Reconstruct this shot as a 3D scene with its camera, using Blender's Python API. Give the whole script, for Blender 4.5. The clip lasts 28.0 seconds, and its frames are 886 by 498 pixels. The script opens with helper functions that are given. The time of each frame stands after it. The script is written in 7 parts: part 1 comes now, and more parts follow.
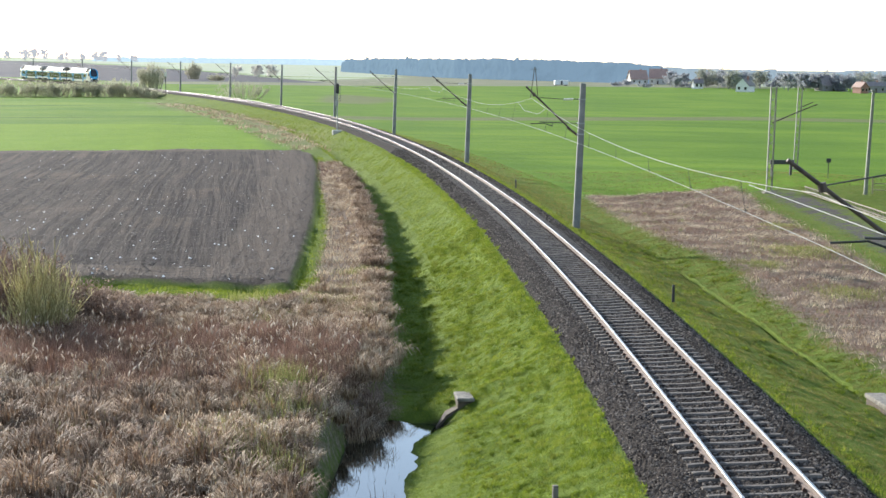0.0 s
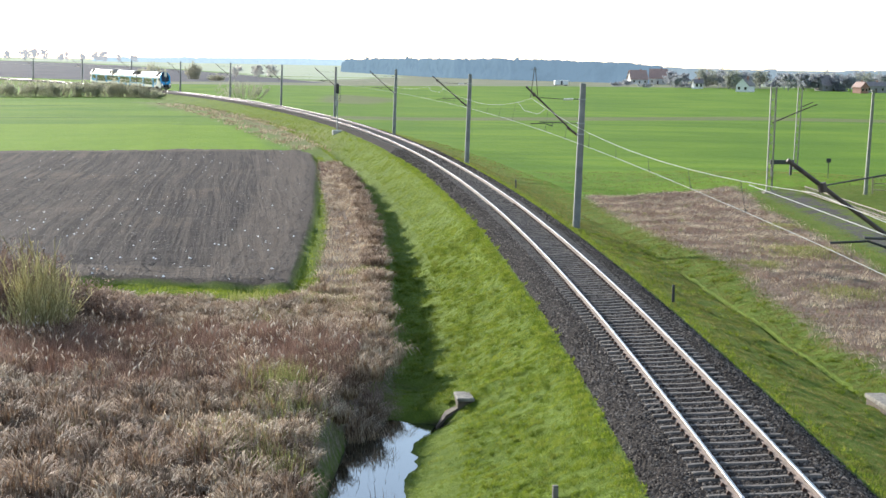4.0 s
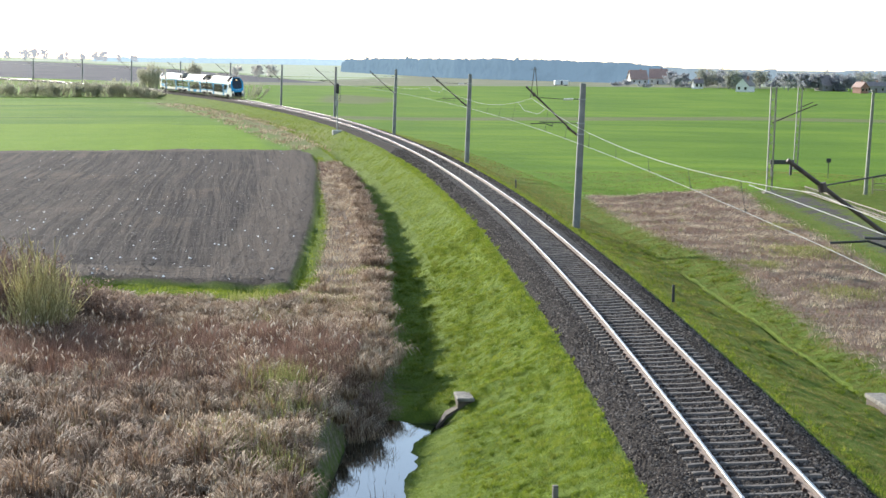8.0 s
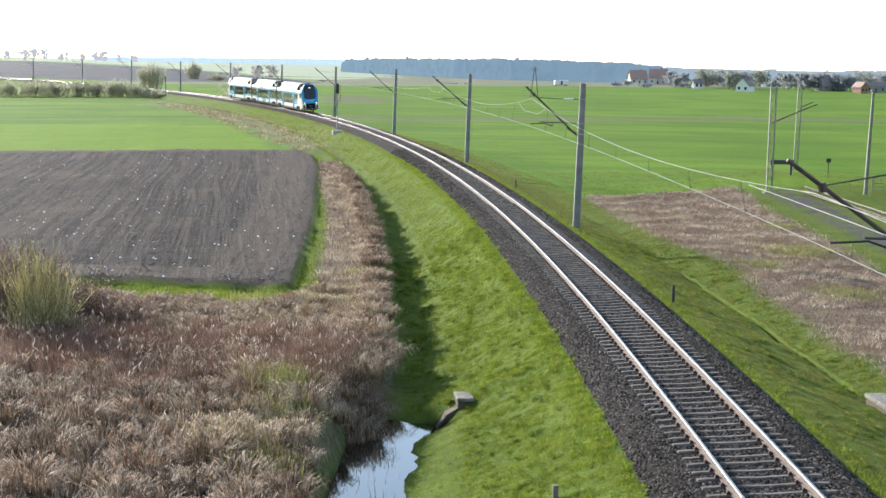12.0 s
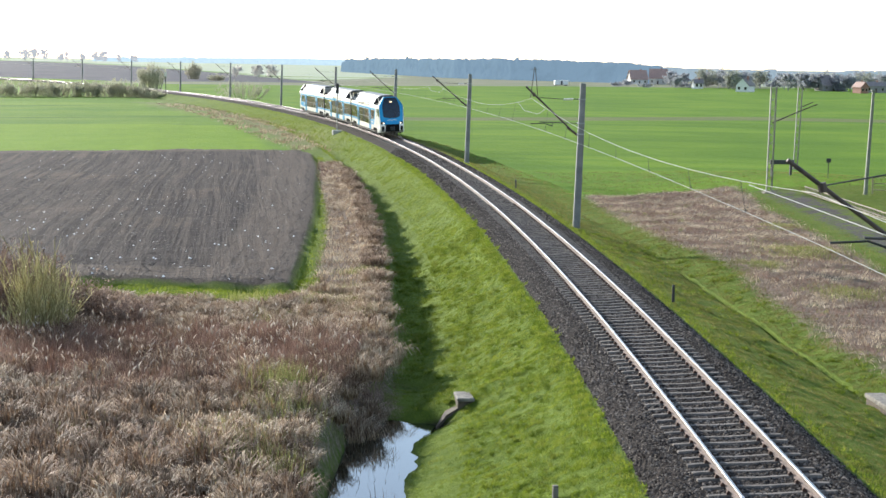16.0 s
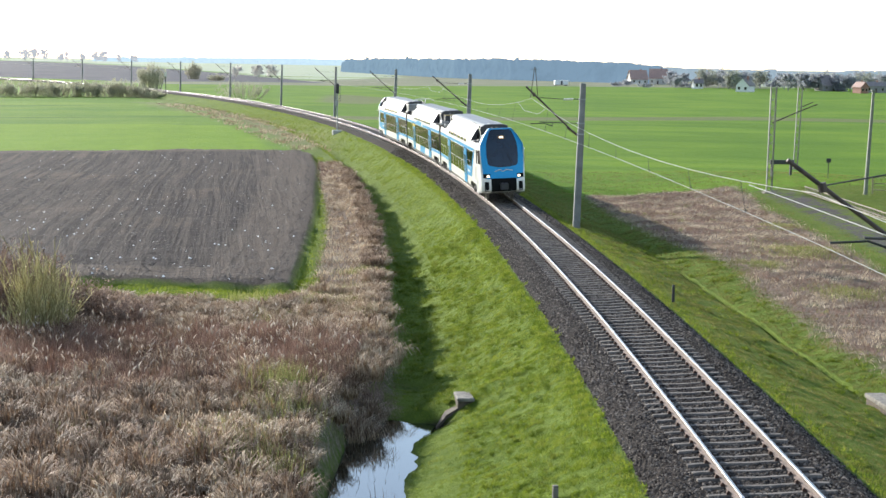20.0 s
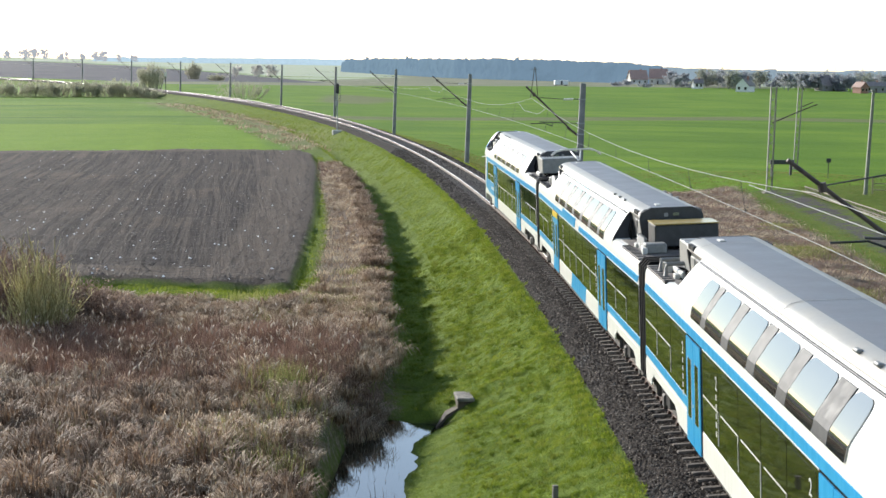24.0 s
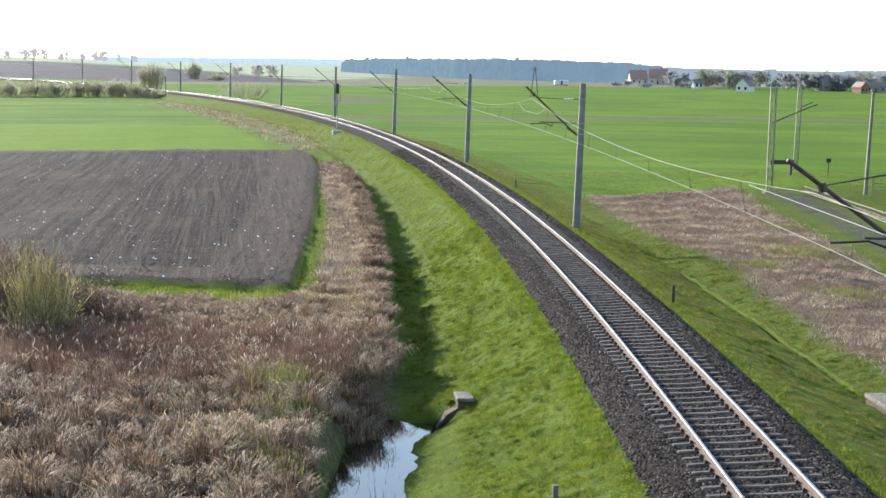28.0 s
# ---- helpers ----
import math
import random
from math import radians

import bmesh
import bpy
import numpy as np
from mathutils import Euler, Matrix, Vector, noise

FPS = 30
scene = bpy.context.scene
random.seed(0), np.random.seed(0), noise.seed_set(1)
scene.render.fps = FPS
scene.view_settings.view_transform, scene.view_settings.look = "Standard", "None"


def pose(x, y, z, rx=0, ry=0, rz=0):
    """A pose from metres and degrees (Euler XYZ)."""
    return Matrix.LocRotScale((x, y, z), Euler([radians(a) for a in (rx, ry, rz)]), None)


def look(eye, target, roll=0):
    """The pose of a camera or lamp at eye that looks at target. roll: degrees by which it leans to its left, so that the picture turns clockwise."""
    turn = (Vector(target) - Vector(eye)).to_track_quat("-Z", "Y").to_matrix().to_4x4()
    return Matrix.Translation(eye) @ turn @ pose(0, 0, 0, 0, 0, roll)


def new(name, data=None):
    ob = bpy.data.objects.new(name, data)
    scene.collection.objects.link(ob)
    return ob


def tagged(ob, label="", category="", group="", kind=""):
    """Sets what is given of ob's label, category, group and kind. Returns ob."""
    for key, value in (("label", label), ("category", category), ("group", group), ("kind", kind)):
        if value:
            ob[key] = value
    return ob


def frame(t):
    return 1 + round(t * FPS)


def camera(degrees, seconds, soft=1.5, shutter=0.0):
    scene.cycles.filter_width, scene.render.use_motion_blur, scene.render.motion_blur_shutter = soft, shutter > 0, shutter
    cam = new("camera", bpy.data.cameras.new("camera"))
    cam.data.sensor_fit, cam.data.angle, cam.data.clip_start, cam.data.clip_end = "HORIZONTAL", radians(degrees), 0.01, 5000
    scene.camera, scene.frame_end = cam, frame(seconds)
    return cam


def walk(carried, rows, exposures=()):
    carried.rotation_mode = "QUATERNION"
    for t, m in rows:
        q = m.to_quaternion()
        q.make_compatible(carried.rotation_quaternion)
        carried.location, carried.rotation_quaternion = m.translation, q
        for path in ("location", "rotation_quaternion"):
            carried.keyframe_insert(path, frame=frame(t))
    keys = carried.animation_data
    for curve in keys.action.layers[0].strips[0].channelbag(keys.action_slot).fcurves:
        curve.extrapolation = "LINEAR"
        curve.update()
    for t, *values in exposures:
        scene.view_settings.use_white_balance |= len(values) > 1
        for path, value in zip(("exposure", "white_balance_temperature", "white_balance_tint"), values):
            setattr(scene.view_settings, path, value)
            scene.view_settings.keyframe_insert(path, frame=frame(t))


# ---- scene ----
# ---------------- camera ----------------
cam = camera(31.05, 28.0, soft=1.5)
STAND = look((0, 0, 8.158), (0, 100, -3.594), 0.987)
EXPOSURE = 1.07
walk(cam, [(0.0, STAND), (28.0, STAND)], [(t, EXPOSURE + e) for t, e in ((0.0, 0.0), (21.5, -0.02), (23.5, -0.12), (24.2, -0.4), (25.0, -0.55), (26.5, -0.55), (27.2, -0.4), (28.0, -0.08))])

# ---------------- light ----------------
SUN_AZ = radians(-35.5)      # from +y towards +x
SUN_EL = radians(17.5)
world = bpy.data.worlds.new("sky")
scene.world = world
world.use_nodes = True
wn = world.node_tree
wn.nodes.clear()
sky = wn.nodes.new("ShaderNodeTexSky")
sky.sky_type, sky.sun_disc = "NISHITA", False
sky.sun_elevation, sky.sun_rotation = SUN_EL, SUN_AZ
sky.air_density, sky.dust_density, sky.ozone_density = 1.0, 0.3, 2.6
bg = wn.nodes.new("ShaderNodeBackground")
bg.inputs["Strength"].default_value = 0.15
wo = wn.nodes.new("ShaderNodeOutputWorld")
pale = wn.nodes.new("ShaderNodeHueSaturation")      # hazy spring air
pale.inputs["Saturation"].default_value = 0.80
wn.links.new(sky.outputs[0], pale.inputs["Color"])
wn.links.new(pale.outputs[0], bg.inputs["Color"])
wn.links.new(bg.outputs[0], wo.inputs["Surface"])
sun_data = bpy.data.lights.new("sun", "SUN")
sun_data.energy, sun_data.angle, sun_data.color = 4.5, radians(0.55), (1.0, 0.955, 0.89)
sun = new("sun", sun_data)
sun.matrix_world = look((100 * math.sin(SUN_AZ) * math.cos(SUN_EL), 100 * math.cos(SUN_AZ) * math.cos(SUN_EL), 100 * math.sin(SUN_EL)), (0, 0, 0))

# ---------------- the line of the track ----------------
def curvature(s):
    return 0.000849 if s < 0 else 0.000849 + 0.000196 * s / 120 if s < 120 else 0.001045 - 1.6e-7 * (s - 120) if s < 720 else 0.0


TS = np.arange(-140.0, 6001.0, 1.0)
_k = np.array([curvature(s) for s in TS])
TH = np.concatenate([[0], np.cumsum((_k[1:] + _k[:-1]) / 2)])
TH += 0.0019 - np.interp(0, TS, TH)
TX = -np.concatenate([[0], np.cumsum(np.sin((TH[1:] + TH[:-1]) / 2))])
TY = np.concatenate([[0], np.cumsum(np.cos((TH[1:] + TH[:-1]) / 2))])
TX += 6.7936 - np.interp(0, TS, TX)
TY += 10.0 - np.interp(0, TS, TY)


def spot(s, off=0.0, z=None):
    """World place at distance s along the track and off metres to its right."""
    th = np.interp(s, TS, TH)
    x = np.interp(s, TS, TX) + off * np.cos(th)
    y = np.interp(s, TS, TY) + off * np.sin(th)
    return (x, y) if z is None else (x, y, z)


def heading(s):
    return float(np.interp(s, TS, TH))


def inverse(x, y):
    """s and off of world places within the near 700 m."""
    x, y = np.atleast_1d(np.asarray(x, float)), np.atleast_1d(np.asarray(y, float))
    s = y - 10.0
    for _ in range(12):
        th = np.interp(s, TS, TH)
        dx, dy = x - np.interp(s, TS, TX), y - np.interp(s, TS, TY)
        s = s + (-np.sin(th) * dx + np.cos(th) * dy) * 0.8
    th = np.interp(s, TS, TH)
    return s, np.cos(th) * (x - np.interp(s, TS, TX)) + np.sin(th) * (y - np.interp(s, TS, TY))


# ---------------- the lie of the land ----------------
def step(a, b, x):
    t = np.clip((x - a) / (b - a), 0, 1)
    return t * t * (3 - 2 * t)


def ditch_line(s):
    return np.interp(s, [-40, 15, 28, 33, 36, 40, 60, 90, 160], [-9.8, -9.2, -8.6, -8.35, -8.1, -7.1, -6.5, -6.3, -6.0])


def waves(x, y, scale, seed):
    """Cheap smooth noise from a few sines, about -1 to 1."""
    rng = np.random.RandomState(seed)
    out = 0
    for i in range(7):
        a, f, p = rng.uniform(0, 6.28), rng.uniform(0.5, 1.7) / scale, rng.uniform(0, 6.28)
        out = out + np.sin((x * np.cos(a) + y * np.sin(a)) * f * 6.28 + p)
    return out / 4.0


def land(s, off):
    """Height of the ground."""
    s, off = np.broadcast_arrays(np.asarray(s, float), np.asarray(off, float))
    x, y = spot(s, off)
    c = ditch_line(s)
    keep = 1 - step(140, 205, s)                       # the left ditch runs out
    pool = 1 - step(35.2, 37.6, s)
    # left side, from the ballast outwards
    u = -off
    cu = -c
    bottom = -2.38 * keep + -1.75 * (1 - keep) - 0.5 * pool
    crest = -1.5
    wide = 0.5 - 0.15 * pool
    zl = np.where(u < 2.9, -0.5 - 0.2 * (u - 2.2),
         np.where(u < cu - wide, -0.64 + (bottom + 0.64) * (np.maximum(u - 2.9, 0) / np.maximum(cu - 2.9 - wide, .1)) ** 0.85,
         np.where(u < cu + wide, bottom,
         np.where(u < cu + wide + 0.6, bottom + (crest - bottom) * step(0, 1, (u - cu - wide) / 0.6), crest))))
    zl = zl - 0.45 * np.exp(-((s - 36.0) / 0.9) ** 2 - ((off + 6.35) / 0.6) ** 2)      # hollow at the culvert mouth
    zl = zl - 0.4 * step(12, 60, u)
    zl = zl + 0.12 * keep * step(0.7, 1.5, u - cu) * (1 - step(1.7, 3.2, u - cu)) * step(36, 42, s)      # low lip added so that the bank's shadow reaches further across the ditch
    # right side
    keep2 = 1 - step(70, 104, s)
    b2 = -1.52 * keep2 - 1.75 * (1 - keep2)
    notch = 0.50 * step(6.12, 6.16, off) * (1 - step(6.32, 6.46, off)) * step(36, 39, s) * (1 - step(62, 67, s))
    plateau = -1.2 * keep2 - 1.75 * (1 - keep2)
    zr = np.where(off < 3.4, -0.5 - 0.13 * (off - 2.2),
         np.where(off < 6.3, -0.66 + (b2 + 0.66) * (np.maximum(off - 3.4, 0) / 2.9) ** 0.9,
         np.where(off < 8.3, b2 + (plateau - b2) * step(0, 1, (off - 6.3) / 2.0), plateau))) - notch
    zr = zr - 0.5 * step(14, 70, off) * keep2 - 0.2 * step(20, 90, off) * (1 - keep2)
    # the disused embankment on the right
    d = np.hypot((x - 30) / 14, (y - 122) / 26)
    zr = zr + 1.5 * np.exp(-d ** 2 * 1.6)
    z = np.where(off < 0, zl, zr)
    flat = np.abs(off) < 2.4
    z = np.where(flat, -0.62, z)
    rough = step(2.6, 4.0, np.abs(off))
    near = 1 - step(150, 260, s)
    z = z + rough * near * (0.07 * waves(x, y, 3.1, 3) + 0.035 * waves(x, y, 0.9, 5))
    # the ploughed field lies a little proud of the grass
    z = z + 0.32 * step(-0.28, 0.08, inside(x, y, SOIL))
    return z


def inside(x, y, poly):
    """Signed distance to a polygon in the plan, positive inside."""
    x, y = np.asarray(x, float), np.asarray(y, float)
    d = np.full(x.shape, 1e9)
    odd = np.zeros(x.shape, bool)
    for (x0, y0), (x1, y1) in zip(poly, poly[1:] + poly[:1]):
        ux, uy = x1 - x0, y1 - y0
        t = np.clip(((x - x0) * ux + (y - y0) * uy) / (ux * ux + uy * uy), 0, 1)
        d = np.minimum(d, np.hypot(x - x0 - t * ux, y - y0 - t * uy))
        if y0 != y1:
            odd ^= ((y0 > y) != (y1 > y)) & (x < x0 + (y - y0) / (y1 - y0) * ux)
    return np.where(odd, d, -d)


# the fields, as outlines in the plan
SOIL = [(-6.4, 66.3), (-15.3, 67.3), (-60, 71.8), (-90, 146), (-44.4, 159.3), (-15.6, 166.5), (-13.4, 160), (-11.2, 140), (-9.8, 121), (-8.35, 103), (-7.65, 92), (-6.95, 78)]
DARK = [(-717, 2560), (-519, 2190), (-310, 1600), (-145, 1060), (-50, 690), (-94, 685), (-128, 640), (-191, 700), (-420, 1000), (-900, 2000)]
TAN = [(-140, 600), (-115, 598), (-42, 628), (54, 722), (160, 760), (160, 1000), (67, 1240), (-30, 1140), (-30, 935), (-66, 760), (-90, 690), (-128, 645)]
# far land whose colour is paled to stand in for haze
HAZE_LAND = [(-720, 2600), (-519, 2240), (-310, 1640), (-145, 1090), (-66, 760), (-30, 935), (-30, 1140), (67, 1240), (160, 1000), (160, 800), (400, 900), (1500, 2400), (1500, 6000), (-1800, 6000)]
BAND = [(-20, 268), (-4, 268), (60, 305), (120, 300), (122, 316), (60, 326), (-4, 283), (-24, 284)]
DRY_LEFT = [(-60, 20), (-3.0, 20), (-3.0, 38), (-2.75, 43), (-1.9, 45.5), (-1.5, 48), (-1.6, 52), (-2.05, 60), (-2.45, 69), (-3.2, 86), (-4.9, 108), (-9.5, 149), (-12.2, 152), (-9.6, 122), (-7.4, 100), (-6.3, 84), (-5.6, 68), (-6.8, 61), (-10, 63), (-14, 64), (-60, 66)]
DRY_RIGHT = [(10.6, 119), (21.9, 121), (21.9, 114), (21.4, 106), (21.6, 99), (21.2, 90), (21.2, 84), (20.4, 74), (20.6, 60), (22, 40), (14.2, 46), (13.8, 51), (13.5, 53), (13.35, 56), (13.6, 59.3), (13.25, 63), (13.3, 68.2), (13.8, 73.3), (13.4, 78), (12.5, 82), (11.6, 91), (10.9, 108)]
PATCH = [(-30, 375), (-33, 440), (-30, 470), (-14, 430), (-13, 395), (-18, 362)]
GRAVEL = [(23.0, 116.5), (24.9, 115.5), (25.7, 109), (26.0, 103), (25.4, 94), (25.2, 80), (25.6, 58), (22.8, 58), (22.8, 82), (23.1, 91), (23.5, 100), (23.2, 108)]
TUFTS = [(-13, 178), (-14.5, 200), (-30, 262), (-62, 345), (-66, 340), (-36, 255), (-20, 190), (-15, 172)]


# ---------------- materials ----------------


class Nodes:
    """A short way to write a node material."""
    def __init__(self, name):
        self.m = bpy.data.materials.new(name)
        self.m.use_nodes = True
        self.t = self.m.node_tree
        self.t.nodes.clear()
        self.out = self.t.nodes.new("ShaderNodeOutputMaterial")
        self.b = self.t.nodes.new("ShaderNodeBsdfPrincipled")
        self.t.links.new(self.b.outputs[0], self.out.inputs["Surface"])
        self.pos = self.t.nodes.new("ShaderNodeNewGeometry").outputs["Position"]

    def put(self, socket, value):
        if isinstance(value, bpy.types.NodeSocket):
            self.t.links.new(value, socket)
        else:
            socket.default_value = value

    def set(self, **kw):
        for k, v in kw.items():
            self.put(self.b.inputs[k.replace("_", " ")], v)
        return self

    def noise(self, scale, detail=4, rough=0.6, vec=None, stretch=None):
        vec = vec or self.pos
        if stretch:
            mp = self.t.nodes.new("ShaderNodeMapping")
            mp.inputs["Scale"].default_value = stretch
            self.t.links.new(vec, mp.inputs["Vector"])
            vec = mp.outputs[0]
        n = self.t.nodes.new("ShaderNodeTexNoise")
        n.inputs["Scale"].default_value, n.inputs["Detail"].default_value, n.inputs["Roughness"].default_value = scale, detail, rough
        self.t.links.new(vec, n.inputs["Vector"])
        return n.outputs["Fac"]

    def voronoi(self, scale, out="Distance"):
        n = self.t.nodes.new("ShaderNodeTexVoronoi")
        n.inputs["Scale"].default_value = scale
        self.t.links.new(self.pos, n.inputs["Vector"])
        return n.outputs[out]

    def ramp(self, fac, lo, hi, a=0.0, b=1.0):
        n = self.t.nodes.new("ShaderNodeMapRange")
        n.interpolation_type = "SMOOTHSTEP"
        for i, v in enumerate((fac, lo, hi, a, b)):
            self.put(n.inputs[i], v)
        return n.outputs[0]

    def mix(self, fac, a, b):
        n = self.t.nodes.new("ShaderNodeMix")
        n.data_type = "RGBA"
        self.put(n.inputs[0], fac)
        self.put(n.inputs[6], a)
        self.put(n.inputs[7], b)
        return n.outputs[2]

    def math(self, op, a, b=0.0):
        n = self.t.nodes.new("ShaderNodeMath")
        n.operation = op
        self.put(n.inputs[0], a)
        self.put(n.inputs[1], b)
        return n.outputs[0]

    def attr(self, name):
        n = self.t.nodes.new("ShaderNodeAttribute")
        n.attribute_name = name
        return n.outputs["Fac"]

    def island(self):
        return self.t.nodes.new("ShaderNodeNewGeometry").outputs["Random Per Island"]

    def chance(self):
        return self.t.nodes.new("ShaderNodeObjectInfo").outputs["Random"]

    def bump(self, height, strength, distance):
        n = self.t.nodes.new("ShaderNodeBump")
        n.inputs["Strength"].default_value, n.inputs["Distance"].default_value = strength, distance
        self.t.links.new(height, n.inputs["Height"])
        self.t.links.new(n.outputs[0], self.b.inputs["Normal"])
        return self


def plain(name, col, rough=0.6, metal=0.0, vary=0.12, scale=6.0, bump=0.0, spec=0.5):
    """A surface of one colour with stains and grain at two scales."""
    n = Nodes(name)
    a = n.noise(scale, 5)
    f = n.noise(scale * 9, 3)
    dark = tuple(c * (1 - 2.2 * vary) for c in col[:3]) + (1,)
    lite = tuple(min(1, c * (1 + 1.2 * vary)) for c in col[:3]) + (1,)
    k = n.math("ADD", n.math("MULTIPLY", a, 0.7), n.math("MULTIPLY", f, 0.3))
    n.set(Base_Color=n.mix(n.ramp(k, 0.3, 0.7), dark, lite), Roughness=n.ramp(a, 0.2, 0.8, max(0, rough - 0.08), min(1, rough + 0.08)), Metallic=metal, Specular_IOR_Level=spec)
    if bump:
        n.bump(f, bump, 0.01)
    return n.m


def leafy(name, cols, rough=0.65, trans=0.45, spec=0.25, clump=0.0, stain=0.45):
    """Blades, leaves and twigs: each piece, and each clump, takes its own colour from the list."""
    n = Nodes(name)
    r = n.island()
    if clump:
        r = n.math("ADD", n.math("MULTIPLY", r, 0.42), n.ramp(n.noise(clump, 3, 0.55), 0.36, 0.66, 0.0, 0.58))
    col = cols[0]
    for i, c in enumerate(cols[1:]):
        lo = (i + 0.5) / len(cols)
        col = n.mix(n.ramp(r, lo, lo + 0.5 / len(cols)), col, c)
    patch = n.noise(0.35, 3)
    col = n.mix(n.ramp(patch, 0.35, 0.7, 0.0, stain), col, tuple(c * 0.62 for c in cols[0][:3]) + (1,))
    n.set(Base_Color=col, Roughness=rough, Specular_IOR_Level=spec)
    if trans > 0:
        tr = n.t.nodes.new("ShaderNodeBsdfTranslucent")
        n.put(tr.inputs["Color"], col)
        mx = n.t.nodes.new("ShaderNodeMixShader")
        mx.inputs[0].default_value = trans
        n.t.links.new(n.b.outputs[0], mx.inputs[1])
        n.t.links.new(tr.outputs[0], mx.inputs[2])
        n.t.links.new(mx.outputs[0], n.out.inputs["Surface"])
    return n.m


def ground_material():
    n = Nodes("land")
    big, mid, fine, tiny = n.noise(0.035, 4), n.noise(0.28, 5), n.noise(2.2, 6, 0.7), n.noise(14, 3, 0.7)
    g = n.mix(n.ramp(mid, 0.3, 0.7), (0.092, 0.142, 0.019, 1), (0.148, 0.208, 0.027, 1))
    g = n.mix(n.ramp(fine, 0.35, 0.72, 0, 0.7), g, (0.165, 0.208, 0.032, 1))
    g = n.mix(n.ramp(tiny, 0.35, 0.65, 0.35, 0), g, (0.040, 0.074, 0.014, 1))
    # sown fields, smoother and more even, with drill lines
    crop = n.mix(n.ramp(big, 0.35, 0.65), (0.115, 0.215, 0.016, 1), (0.172, 0.280, 0.022, 1))
    lines = n.noise(0.04, 3, 0.6, stretch=(0.25, 4.0, 1))
    crop = n.mix(n.ramp(lines, 0.42, 0.62, 0, 0.45), crop, (0.078, 0.170, 0.016, 1))
    crop = n.mix(n.ramp(n.attr("young"), 0.0, 2.0, 0, 0.75), crop, n.mix(n.ramp(mid, 0.3, 0.7), (0.165, 0.285, 0.010, 1), (0.210, 0.325, 0.014, 1)))
    crop = n.mix(n.ramp(fine, 0.3, 0.7, 0.3, 0), crop, (0.04, 0.10, 0.012, 1))
    sep = n.t.nodes.new("ShaderNodeSeparateXYZ")
    n.put(sep.inputs[0], n.pos)

    def wheel_line(x0, y0, k, w, x1):
        """A narrow line left by wheels across the sown field."""
        d = n.math("ABSOLUTE", n.math("SUBTRACT", sep.outputs[1], n.math("ADD", n.math("MULTIPLY", sep.outputs[0], k), y0 - k * x0)))
        return n.math("MULTIPLY", n.ramp(d, w * 0.4, w, 0.75, 0), n.math("LESS_THAN", sep.outputs[0], x1))
    for line in ((-68.4, 252.1, 0.32, 1.5, -34.0), (-84.5, 311.4, 0.39, 1.8, -62.0)):
        crop = n.mix(wheel_line(*line), crop, (0.045, 0.085, 0.014, 1))
    g = n.mix(n.ramp(n.attr("crop"), -1.0, 1.0), g, crop)
    edge = n.math("MULTIPLY", n.math("SUBTRACT", fine, 0.5), 2.2)
    edge2 = n.math("MULTIPLY", n.math("SUBTRACT", mid, 0.5), 7.0)

    def within(name, soft, e=edge):
        return n.ramp(n.math("ADD", n.attr(name), e), -soft, soft)
    straw = n.mix(n.ramp(fine, 0.3, 0.7), (0.17, 0.125, 0.092, 1), (0.36, 0.285, 0.215, 1))
    straw = n.mix(n.ramp(mid, 0.5, 0.72, 0, 0.8), straw, (0.29, 0.185, 0.130, 1))
    straw = n.mix(n.ramp(n.noise(0.9, 4), 0.55, 0.7, 0, 0.65), straw, (0.115, 0.150, 0.030, 1))
    straw = n.mix(n.ramp(tiny, 0.4, 0.62, 0.55, 0), straw, (0.060, 0.042, 0.030, 1))
    g = n.mix(within("dry", 0.5), g, straw)
    g = n.mix(n.math("MULTIPLY", within("tufts", 3.0, edge2), n.ramp(fine, 0.4, 0.6)), g, (0.24, 0.20, 0.115, 1))
    soil = n.mix(n.ramp(fine, 0.25, 0.75), (0.058, 0.047, 0.040, 1), (0.104, 0.084, 0.070, 1))
    soil = n.mix(n.ramp(n.noise(0.09, 4), 0.50, 0.70, 0, 0.55), soil, (0.185, 0.142, 0.104, 1))
    turn = n.t.nodes.new("ShaderNodeMapping")
    turn.inputs["Rotation"].default_value = (0, 0, math.radians(-7.0))
    n.put(turn.inputs["Vector"], n.pos)
    wob = n.t.nodes.new("ShaderNodeVectorMath")
    wob.operation = "ADD"
    n.put(wob.inputs[0], turn.outputs[0])
    bend = n.t.nodes.new("ShaderNodeCombineXYZ")
    n.put(bend.inputs[0], n.math("MULTIPLY", n.noise(0.016, 1), 2.8))
    n.put(wob.inputs[1], bend.outputs[0])
    along = wob.outputs[0]
    furrow = n.noise(0.5, 4, 0.65, vec=along, stretch=(4.0, 0.06, 1))
    soil = n.mix(n.ramp(furrow, 0.47, 0.55, 0, 0.85), soil, (0.034, 0.028, 0.026, 1))
    ruts = n.noise(0.5, 3, 0.6, vec=along, stretch=(1.3, 0.035, 1))
    soil = n.mix(n.ramp(ruts, 0.55, 0.64, 0, 0.6), soil, (0.138, 0.110, 0.088, 1))
    # the headland along the edge, driven over last
    d = n.math("ADD", n.attr("soil"), n.math("MULTIPLY", n.math("SUBTRACT", n.noise(0.12, 2), 0.5), 1.6))
    head = n.ramp(d, 3.4, 4.6, 1, 0)
    soil = n.mix(n.math("MULTIPLY", head, 0.72), soil, (0.162, 0.127, 0.098, 1))
    groove = n.ramp(n.math("ABSOLUTE", n.math("SINE", n.math("MULTIPLY", d, 4.3))), 0.0, 0.45, 1, 0)
